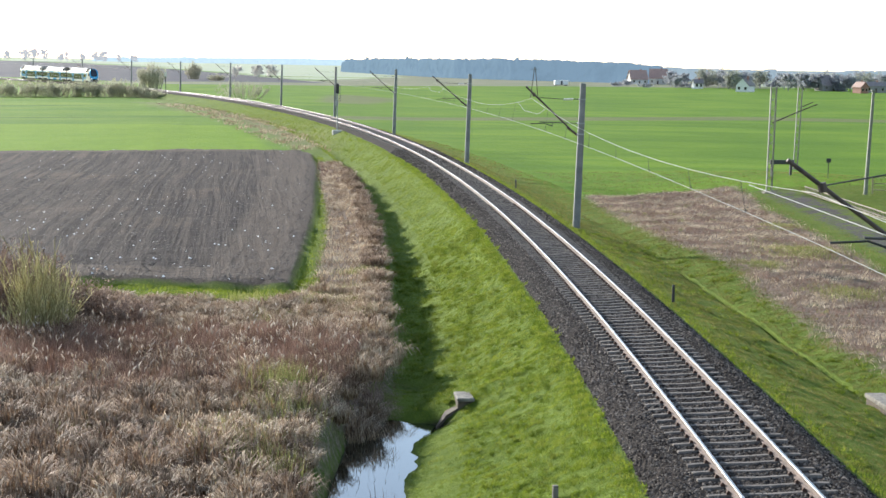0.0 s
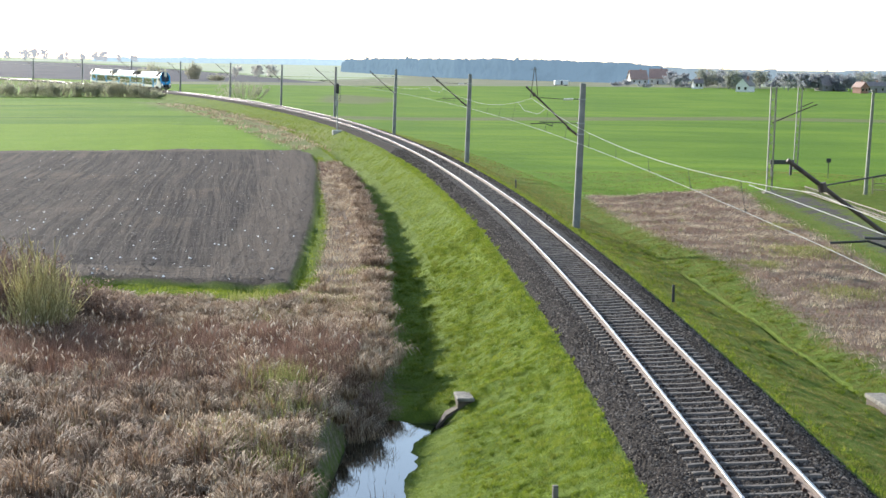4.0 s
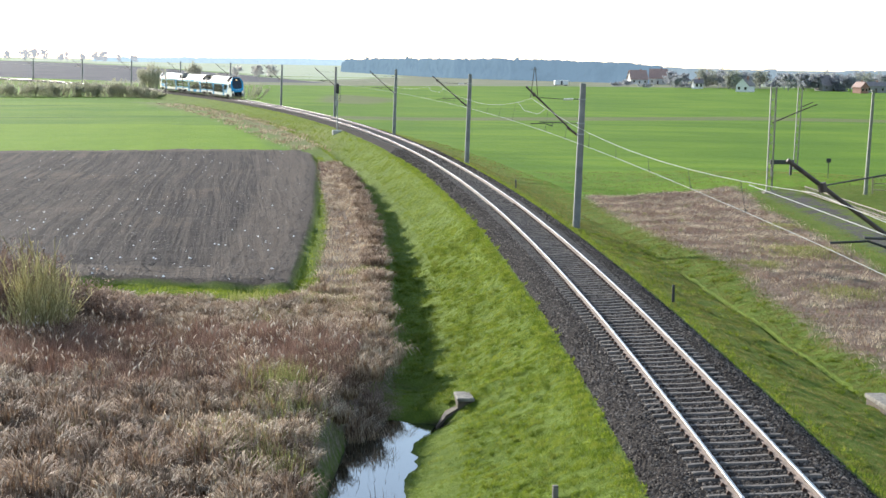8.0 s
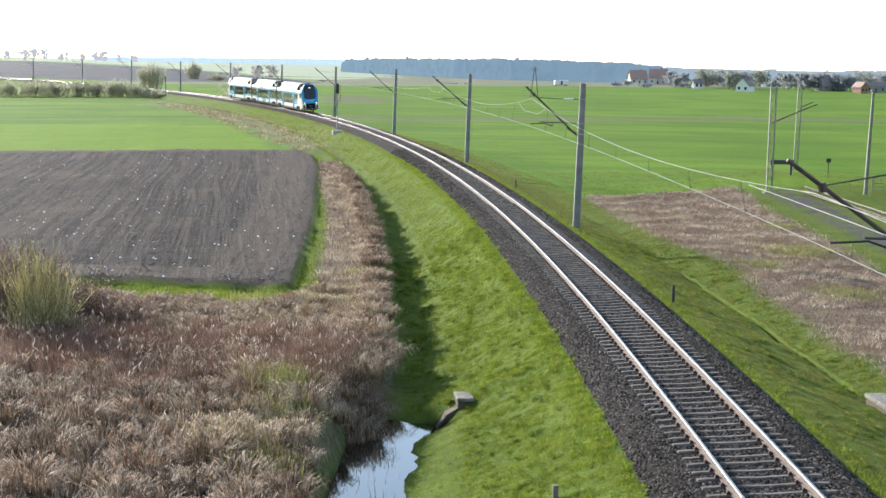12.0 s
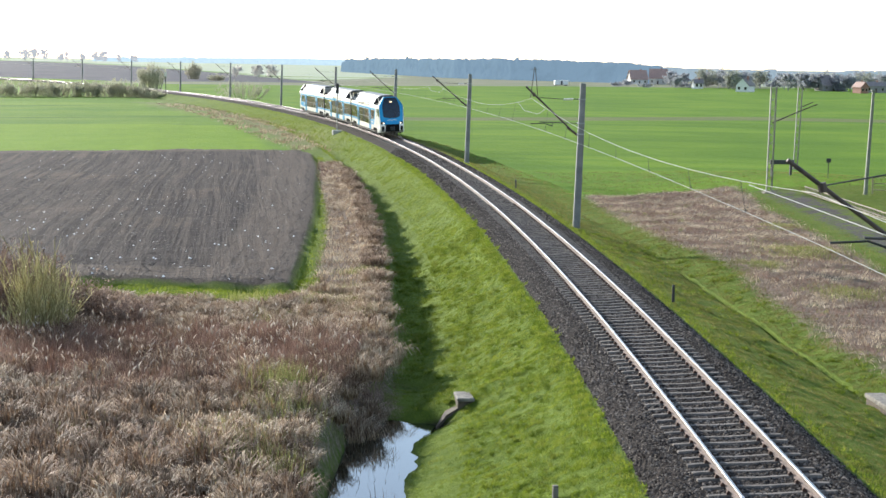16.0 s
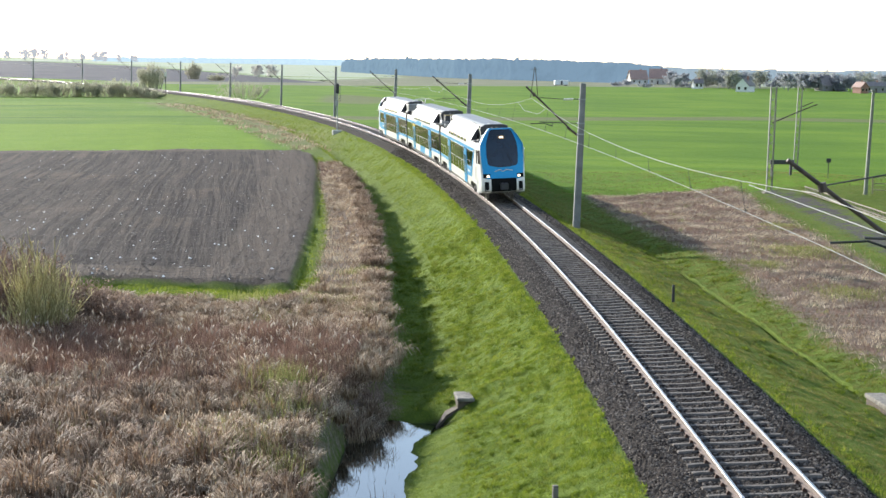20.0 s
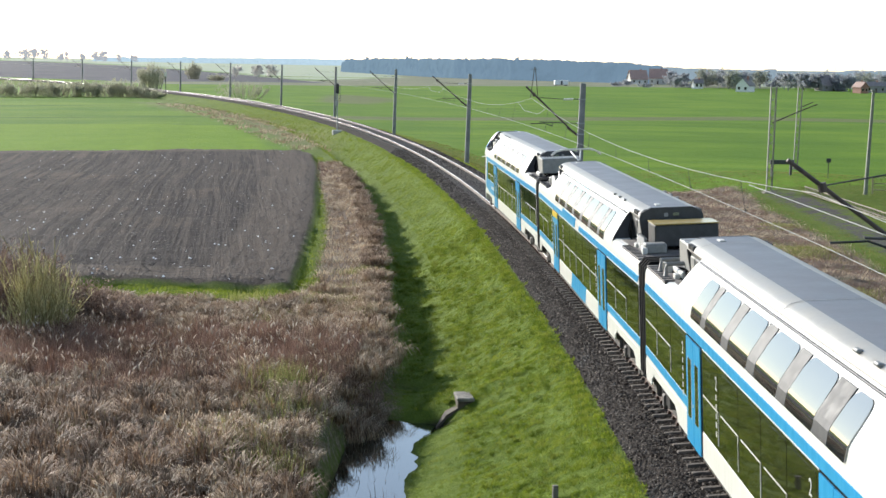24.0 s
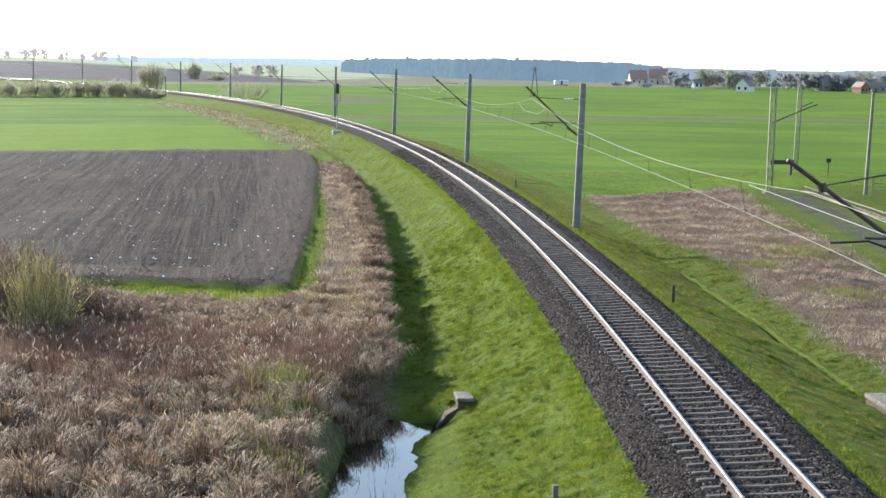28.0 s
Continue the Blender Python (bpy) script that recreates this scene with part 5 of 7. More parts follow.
def end_car(label, rear=False):
    """Car with a driving cab; its cab end points along +x. The painted flashes lean the same way along the whole train, so those of the rear car are turned."""
    car = thing("railcar", pose(0, 0, 0), label, "train", "cars of the train")
    body_shell(car, -12.42, 11.25)
    arches = [(-11.45, -7.7), (8.0, 11.5)]
    underframe(car, -12.42, 12.0, arches)
    panes = [(-5.75, -4.65)] + [(-4.15 + i * 2.24, -2.55 + i * 2.24) for i in range(4)] + [(5.0, 5.9)]
    sides(car, -12.42, 11.9, [(-6.2, -4.6), (4.68, 6.25)], arches, None, panes, 0.0, 9.95 if rear else 10.0, [(-12.38, 10.35 if rear else 10.4)], "second", 0.45 if rear else -1.2)
    upper_body(car, -8.05, 8.3, -7.6, 7.9, -9.4, 9.35)
    roof_kit(car, -9.35, -1, "radiator")
    roof_kit(car, 9.3, 1, "aerial")
    wheels = bogie(car, -9.6) + bogie(car, 9.75)
    # slanting blue field round the last windows before the cab
    for side in (-1, 1):
        if rear:
            poly = [(6.32, 1.16), (9.3, 1.16), (11.2, 1.36), (10.4, 3.05), (9.95, 2.86), (10.42, 1.83), (6.32, 1.83)]
        else:
            poly = [(6.32, 1.24), (8.72, 1.24), (10.68, 3.05), (10.02, 2.86), (8.80, 1.83), (6.32, 1.83)]
        part("blue_field", side_plate(poly, side, 0.013), M["blue"], car)
        for k, w in enumerate((0.20, 0.28, 0.16, 0.24, 0.2)):
            g = Geo()
            x0 = 6.6 + k * 0.32
            y0, y1 = sorted((side * 1.412, side * 1.422))
            g.box(x0, y0, 1.46, x0 + w, y1, 1.60)
            part("lettering_bar", g, M["seal"], car)
    # nose, in slices
    def outline(z, t, push=0.0):
        """Point of the nose at height z; t runs across it from -1 to 1."""
        w = float(np.interp(z, [2.8, 3.2, 3.45, 3.8, 4.1, 4.25, 4.32], [1.40, 1.39, 1.33, 1.13, 0.90, 0.77, 0.66]))
        u = max(0.0, z - 1.3)
        xf = 13.42 - 0.33 * u - 0.006 * u ** 3 - 0.45 * (max(0.0, 0.85 - z) / 0.3) ** 2
        a = math.pi / 2 * t
        k = abs(t) ** 5
        corner = 12.86 - 0.55 * max(0.0, z - 3.1) - 0.30 * (max(0.0, 0.85 - z) / 0.3) ** 2
        xs = (xf - 0.5 + (0.5 + push) * math.copysign(abs(math.cos(a)) ** 0.55, math.cos(a))) * (1 - k) + (corner + push) * k
        return (xs, (w * 0.93 + push) * math.sin(a), z)

    def flank(v, z, side, push=0.0):
        """Point on the tapering cab side, v from its rear to the nose."""
        p = outline(z, side)
        return (11.2 + (p[0] - 11.2) * v, side * (wall(z) + (abs(p[1]) - wall(z)) * v + push), z)

    def flank_plate(v0, v1, z0, z1, side, push, slant=0.0):
        rows = [[flank(v + slant * (z - z0), z, side, push) for v in np.linspace(v0, v1, 4)] for z in np.linspace(z0, z1, 4)]
        inn = [[(a, b - side * 0.03, c) for a, b, c in row] for row in rows]
        return slab(rows, inn)
    zl = [0.55, 0.62, 0.75, 1.04, 1.06, 1.3, 1.45, 1.6, 1.8, 2.0, 2.3, 2.6, 3.0, 3.2, 3.36, 3.45]
    ts = np.linspace(-1, 1, 25)
    g = Geo()
    rings = [[(11.6 if z < 1.05 else 11.2, -wall(z), z)] + [outline(z, t) for t in ts] + [(11.6 if z < 1.05 else 11.2, wall(z), z)] for z in zl]
    g.loft(rings)
    cab = part("cab", g, M["white"], car, smooth=True)
    # the crest behind the windscreen top
    zl = [3.42, 3.5, 3.6, 3.75, 3.9, 4.05, 4.18, 4.27, 4.32]
    g = Geo()
    rings = []
    for z in zl:
        o = [outline(z, t) for t in ts]
        back = o[0][0] - 0.30 - 0.42 * (4.32 - z)
        full = abs(o[0][1]) + 0.03
        o = [(min(back, o[0][0] - 0.02), -full, z)] + o + [(min(back, o[-1][0] - 0.02), full, z)]
        inner = [(p[0] - 0.16, p[1] * 0.88, z) for p in o[::-1]]
        rings.append(o + inner)
    n = len(ts) + 2
    g.loft(rings, slots=[0] * (n - 1) + [1] * (n + 1), caps=False)
    for ring in (rings[0], rings[-1]):
        g.add(ring, [(j, j + 1, 2 * n - 2 - j, 2 * n - 1 - j) for j in range(n - 1)])
    part("crest", g, [M["blue"], M["dark_box"]], cab, "blue crest with a black inside", smooth=True)
    def patch(t0, t1, z0, z1, push, nz=10, nt=13):
        out, inn = [], []
        for z in np.linspace(z0, z1, nz):
            a, b = t0(z), t1(z)
            out.append([outline(z, t, push) for t in np.linspace(a, b, nt)])
            inn.append([outline(z, t, push - 0.03) for t in np.linspace(a, b, nt)])
        return slab(out, inn)
    bw = lambda z: float(np.interp(z, [1.40, 1.48, 1.75, 2.1, 3.0, 3.45], [0.46, 0.70, 0.72, 0.75, 0.86, 1.0]))
    part("face_mask", patch(lambda z: -bw(z), bw, 1.40, 3.46, 0.016, 34), M["blue"], cab, "blue painted face", smooth=True)
    ww = lambda z: float(np.interp(z, [2.08, 2.16, 2.26, 2.7, 3.3, 3.9, 4.18, 4.25], [0.16, 0.38, 0.46, 0.49, 0.50, 0.54, 0.58, 0.50]))
    part("windscreen", patch(lambda z: -ww(z), ww, 2.08, 4.25, 0.028, 26), M["windscreen"], cab, "large dark windscreen", smooth=True)
    dw = lambda z: 0.16
    d = part("display", patch(lambda z: -0.16, dw, 3.70, 3.90, 0.034, 3, 5), M["black"], cab)
    g = Geo()
    for k in range(2):
        p = outline(3.80, -0.035 + 0.07 * k, 0.06)
        g.box(p[0] - 0.02, p[1] - 0.05, 3.74, p[0] + 0.02, p[1] + 0.05, 3.86)
    part("display_bar", g, M["amber"], d)
    part("bumper_recess", patch(lambda z: -0.38, lambda z: 0.38, 0.57, 1.44, 0.022, 6), M["rubber"], cab, "black coupler recess", smooth=True)
    for s in (-1, 1):
        lo, hi = sorted((s * 0.41, s * 0.71))
        h = part("headlight", patch(lambda z: lo, lambda z: hi, 1.46, 1.70, 0.026, 4, 7), M["rubber"], cab, "lit headlight cluster")
        lo2, hi2 = sorted((s * 0.43, s * 0.53))
        part("lens", patch(lambda z: lo2, lambda z: hi2, 1.50, 1.62, 0.036, 4, 4), M["headlamp"], h)
        lo3, hi3 = sorted((s * 0.47, s * 0.65))
        part("step_panel", patch(lambda z: lo3, lambda z: hi3, 0.68, 1.24, 0.024, 4, 7), M["rubber"], cab)
        y = s * 1.0
        part("cab_door_window", flank_plate(0.14, 0.34, 2.24, 3.04, s, 0.014, -0.03), M["glass"], cab)
        part("cab_side_window", flank_plate(0.50, 0.97, 2.26, 3.06, s, 0.014, -0.10), M["glass"], cab, smooth=True)
        g = Geo()
        g.tube([(11.3, s * 1.38, 3.0), (11.3, s * 1.50, 3.02), (11.27, s * 1.58, 3.0)], 0.025, 6)
        part("rear_view_camera", g, M["white"], cab)
        g = Geo()
        g.tube([(11.35, s * 1.37, 1.2), (11.35, s * 1.43, 1.25), (11.35, s * 1.43, 2.0), (11.35, s * 1.37, 2.05)], 0.015, 6)
        part("handrail", g, M["seal"], cab)
    g = Geo()
    g.tube([(13.0, 0, 0.98), (13.52, 0, 0.98)], 0.13, 10)
    g.box(13.45, -0.24, 0.76, 13.62, 0.24, 1.18, 0.05)
    part("coupler", g, M["iron"], cab, "dark automatic coupler")
    g = Geo()
    pts = []
    for k, (yy, zz) in enumerate(((-0.34, 1.84), (-0.12, 1.93), (-0.03, 1.83), (0.12, 1.93), (0.36, 1.87))):
        p = outline(zz, yy * 0.75, 0.03)
        pts.append(p)
    g.tube(pts, 0.034, 4)
    part("emblem", g, M["seal"], cab, "white wavy emblem")
    g = Geo()
    g.tube([outline(2.22, 0.28, 0.05), outline(2.85, 0.14, 0.055)], 0.016, 5)
    part("wiper", g, M["black"], cab)
    return car, wheels


def middle_car():
    car = thing("railcar", pose(0, 0, 0), "white double-deck middle railcar with dark windows and blue doors", "train", "cars of the train")
    body_shell(car, -12.86, 12.86)
    arches = [(-12.3, -8.5), (8.5, 12.0)]
    underframe(car, -12.86, 12.86, arches)
    panes = [(-6.4, -5.35)] + [(-4.85 + i * 2.1, -3.35 + i * 2.1) for i in range(5)] + [(5.55, 6.4)]
    sides(car, -12.86, 12.86, [(-7.2, -5.55), (5.25, 6.9)], arches, (-1.7, 2.2), panes, 0.0, None, [(-12.8, -0.35), (0.5, 12.8)], "first")
    upper_body(car, -9.0, 8.05, -8.25, 7.8, -9.75, 9.6)
    for side in (-1, 1):
        part("blue_stripe", side_plate([(-4.2, 3.05), (-0.42, 3.05), (-0.2, 3.20), (-3.95, 3.20)], side, 0.011), M["blue"], car)
        out = [[(x + 0.3 * (z - 3.95), side * (wall(z) + 0.012), z) for x in (-3.9, -2.0, -0.6)] for z in (4.03, 4.08, 4.14)]
        inn = [[(a, b - side * 0.02, c) for a, b, c in row] for row in out]
        part("pale_slash", slab(out, inn), M["pale_blue"], car, "pale blue slanting flash")
    roof_kit(car, -9.8, -1, "choke")
    roof_kit(car, 9.65, 1, "choke")
    pantograph(car, -11.2)
    wheels = bogie(car, -10.4) + bogie(car, 10.25)
    # bellows at both ends
    for s in (-1, 1):
        for k in range(7):
            g = Geo()
            x = s * (12.93 + 0.135 * k)
            w = 0.03 if k % 2 else 0.0
            g.loft([[(x + e, y * (1.41 - w), z) for y, z in ((-1, 0.74), (1, 0.74), (1, 3.38), (0.9, 3.54 - w), (-0.9, 3.54 - w), (-1, 3.38))] for e in (-0.0685, 0.0685)])
            part("bellows_fold", g, M["rubber"], car)
    return car, wheels


CAR_A, WH_A = end_car("white and blue leading railcar with lit headlights")
CAR_B, WH_B = middle_car()
CAR_C, WH_C = end_car("white and blue trailing railcar facing backwards", True)
# car, its middle behind the nose, half the distance of its pivots, facing
CARS = [(CAR_A, 13.35, 9.65, 1), (CAR_B, 39.55, 10.25, 1), (CAR_C, 65.8, 9.65, -1)]
WHEELS = [(w, 1) for w in WH_A + WH_B] + [(w, -1) for w in WH_C]


# ---------------- plants near the track ----------------
def blades(n, x, y, z, h, w, lean, rng, segs=2, droop=0.0):
    """Thin tapering blades. lean: how far the tip stands out, as a share of the height."""
    a = rng.uniform(0, 6.283, n)
    face = rng.uniform(0, 6.283, n)
    dx, dy = np.cos(a) * lean * h, np.sin(a) * lean * h
    wx, wy = np.cos(face) * w / 2, np.sin(face) * w / 2
    rows = []
    for k in range(segs + 1):
        u = k / segs
        cx, cy = x + dx * u ** 1.7, y + dy * u ** 1.7
        cz = z + h * (u - droop * u ** 3)
        s = (1 - u) ** 0.7
        if k < segs:
            rows += [np.stack([cx - wx * s, cy - wy * s, cz], -1), np.stack([cx + wx * s, cy + wy * s, cz], -1)]
        else:
            rows.append(np.stack([cx, cy, cz], -1))
    V = np.stack(rows, 1)
    m = 2 * segs + 1
    T = []
    for k in range(segs - 1):
        T += [(2 * k, 2 * k + 1, 2 * k + 3), (2 * k, 2 * k + 3, 2 * k + 2)]
    T.append((2 * segs - 2, 2 * segs - 1, 2 * segs))
    T = (np.array(T)[None] + m * np.arange(n)[:, None, None]).reshape(-1, 3)
    return V.reshape(-1, 3), T


def joined(sets):
    vs, ts, k = [], [], 0
    for v, t in sets:
        vs.append(v)
        ts.append(t + k)
        k += len(v)
    return np.concatenate(vs), np.concatenate(ts)


def stuff(name, sets, mat, label, category):
    v, t = joined(sets)
    return tagged(new(name, quick_mesh(name, v, t, M[mat])), label, category, kind="stuff")


def dome(x, y, z, R, n, h0, h1, rng, w):
    """Blades that rise from one stool and hang outwards."""
    a, r = rng.uniform(0, 6.283, n), R * np.sqrt(rng.rand(n)) * 0.75
    k, q = rng.uniform(0.7, 1.3), rng.uniform(0, 3.14)
    bx, by = x + np.cos(a) * r * k, y + np.sin(a) * r / k
    h = rng.uniform(h0, h1, n) * (1.1 - 0.45 * (r / R) ** 2)
    out = rng.uniform(0.25, 1.3, n)
    a = a + rng.normal(0, 0.75, n)
    tx, ty = np.cos(a), np.sin(a)
    face = a + 1.57 + rng.uniform(-0.5, 0.5, n)
    V = []
    for u, zz, k in ((0, 0, 1), (0.35, 0.75, 0.95), (0.75, 0.92, 0.75), (1.05, 0.45, 0)):
        cx, cy, cz = bx + tx * out * h * u, by + ty * out * h * u, z - 0.03 + h * zz
        if k > 0:
            V += [np.stack([cx - np.cos(face) * w * k / 2, cy - np.sin(face) * w * k / 2, cz], -1), np.stack([cx + np.cos(face) * w * k / 2, cy + np.sin(face) * w * k / 2, cz], -1)]
        else:
            V.append(np.stack([cx, cy, cz], -1))
    V = np.stack(V, 1)
    T = np.array([(0, 1, 3), (0, 3, 2), (2, 3, 5), (2, 5, 4), (4, 5, 6)])
    return V.reshape(-1, 3), (T[None] + 7 * np.arange(n)[:, None, None]).reshape(-1, 3)


def build_grass():
    rng = np.random.RandomState(21)
    sets, worn = [], []
    for s0, s1, o0, o1, n, h, w in ((17, 42, -8.2, -2.35, 190000, 0.095, 0.014), (42, 80, -7.6, -2.35, 150000, 0.105, 0.019), (80, 160, -7.6, -2.4, 90000, 0.10, 0.034), (160, 340, -7.4, -2.4, 34000, 0.15, 0.085), (190, 340, 2.6, 8.0, 22000, 0.15, 0.085), (17, 45, 2.5, 9.5, 130000, 0.085, 0.014), (45, 82, 2.5, 9.5, 110000, 0.095, 0.019), (82, 190, 2.6, 9.0, 56000, 0.11, 0.040), (60, 135, 10, 34, 70000, 0.12, 0.034)):
        s, o = rng.uniform(s0, s1, n), rng.uniform(o0, o1, n)
        x, y = spot(s, o)
        c = waves(x, y, 1.1, 31) + 0.8 * waves(x, y, 0.45, 33)
        z = land(s, o)
        dry = np.maximum(inside(x, y, DRY_LEFT), inside(x, y, DRY_RIGHT))
        keep = (dry < rng.uniform(-0.5, 0.8, n)) & (inside(x, y, GRAVEL) < rng.uniform(-0.5, 0.9, n)) & (z > -2.46) & (np.hypot((s - 35.7) / 1.0, (o + 6.5) / 0.7) > 0.9) & ~((o > 6.10) & (o < 6.50) & (s > 38) & (s < 62)) & (c + rng.uniform(-0.9, 0.9, n) > -0.55) & (s < rng.uniform(240, 345, n))
        hh = h * (0.55 + 0.45 * np.clip(c, -0.6, 1.6)) * rng.uniform(0.6, 1.3, n)
        hh = np.where(z < -2.0, hh * 0.7, hh)
        keep &= (z > -2.0) | (o > 0) | (rng.rand(n) < 0.4)
        k = keep
        (worn if o0 > 0 and s0 < 100 else sets).append(blades(int(k.sum()), x[k], y[k], z[k] - 0.01, np.maximum(hh[k], 0.04), w, rng.uniform(0.25, 0.9, int(k.sum())), rng, 1))
    # the green margins of the ploughed field
    n = 26000
    x, y = rng.uniform(-16, -4.5, n), rng.uniform(58, 70, n)
    d1, d2 = inside(x, y, SOIL), inside(x, y, DRY_LEFT)
    k = (d1 < -0.1) & (d2 < 0.3) & (y > 60)
    s, o = inverse(x[k], y[k])
    sets.append(blades(int(k.sum()), x[k], y[k], land(s, o), rng.uniform(0.06, 0.17, int(k.sum())), 0.022, rng.uniform(0.2, 0.7, int(k.sum())), rng, 1))
    n = 22000
    s, o = rng.uniform(56, 150, n), rng.uniform(-13.0, -8.4, n)
    x, y = spot(s, o)
    k = (inside(x, y, SOIL) < -0.15) & (inside(x, y, DRY_LEFT) < 0.1)
    sets.append(blades(int(k.sum()), x[k], y[k], land(s, o)[k], rng.uniform(0.06, 0.18, int(k.sum())), 0.03, rng.uniform(0.2, 0.7, int(k.sum())), rng, 1))
    # tufts that creep into the edges of the ballast
    for o0, n in ((-2.42, 11000), (2.58, 9000)):
        s = 15 + 120 * rng.rand(n) ** 1.3
        x, y = spot(s, 0)
        reach = 0.16 * waves(s, s * 0, 2.3, 87) + 0.10 * waves(s, s * 0, 0.6, 88)
        o = o0 + math.copysign(1, o0) * (-reach + np.abs(rng.normal(0, 0.22, n)) - 0.05)
        x, y = spot(s, o)
        z = np.maximum(land(s, o), np.interp(np.abs(o), [1.75, 2.45, 2.75], [-0.215, -0.60, -0.95])) - 0.01
        sets.append(blades(n, x, y, z, rng.uniform(0.03, 0.10, n) * (1 + s / 120), 0.018 * (1 + s.mean() / 90), rng.uniform(0.2, 0.8, n), rng, 1))
    # lumps of thicker grass on the banks
    for k in range(1100):
        s = 16 + 58 * rng.rand() ** 1.2
        o = rng.uniform(-6.9, -2.6) if rng.rand() < 0.6 else rng.uniform(2.8, 9.3)
        x, y = spot(s, o)
        if max(inside(np.array([x]), np.array([y]), DRY_LEFT)[0], inside(np.array([x]), np.array([y]), DRY_RIGHT)[0]) > -0.2 or (o < 0 and s < 37 and o < -5.6):
            continue
        f = 1 + s / 60
        sets.append(dome(float(x), float(y), float(land(s, o)), rng.uniform(0.08, 0.22) * f, 40, 0.035 * f, 0.085 * f, rng, 0.010 * f))
    stuff("worn_grass", worn, "grass_worn", "olive green grass mixed with old stems on the bank", "grass")
    stuff("grass", sets, "grass", "fresh bright green spring grass in uneven tufts", "grass")


def build_tussocks():
    """Domes of bleached arching grass in the wet ground, with dark gaps between them."""
    rng = np.random.RandomState(5)
    sets, pale = [], []
    made, tries, taken = 0, 0, []
    while made < 470 and tries < 9000:
        tries += 1
        x, y = rng.uniform(-17.5, -2.0), 27 + 38 * rng.rand() ** 1.1
        edge = inside(np.array([x]), np.array([y]), DRY_LEFT)[0]
        if edge < 0.2 or abs(x) > y * 0.285 + 1.0:
            continue
        if 45.5 < y < 57 and x < -4.8 and rng.rand() < 0.85:
            continue
        R = rng.uniform(0.30, 1.05) * (0.62 if y > 55 else 1.0)
        if any((x - p) ** 2 + (y - q) ** 2 < (0.58 * (R + r)) ** 2 for p, q, r in taken):
            continue
        taken.append((x, y, R))
        made += 1
        s, o = inverse(x, y)
        z = float(land(s, o)[0])
        f = (R / 0.5) ** 0.7
        light = rng.rand() < (0.9 if y > 53 and x > -10 else 0.75 if x > -7 else 0.28 if y < 44 else 0.45)
        (pale if light else sets).append(dome(x, y, z, R, int(230 * R / 0.5), 0.24 * f, 0.52 * f, rng, 0.024))
    # the overhanging fringe along the ditch
    for k in range(120):
        s = rng.uniform(38, 128)
        o = float(ditch_line(s)) - rng.uniform(1.25, 1.9)
        x, y = spot(s, o)
        if inside(np.array([x]), np.array([y]), DRY_LEFT)[0] < -0.2:
            continue
        (pale if rng.rand() < (0.75 if s < 62 else 0.25) else sets).append(dome(float(x), float(y), float(land(s, o)), rng.uniform(0.35, 0.6), 190, 0.22, 0.50, rng, 0.022))
    stuff("sedge_tussocks", pale, "sedge", "bleached arching tussocks of dead sedge", "dry grass")
    stuff("brown_tussocks", sets, "straw_brown", "brown arching tussocks of dead grass", "dry grass")


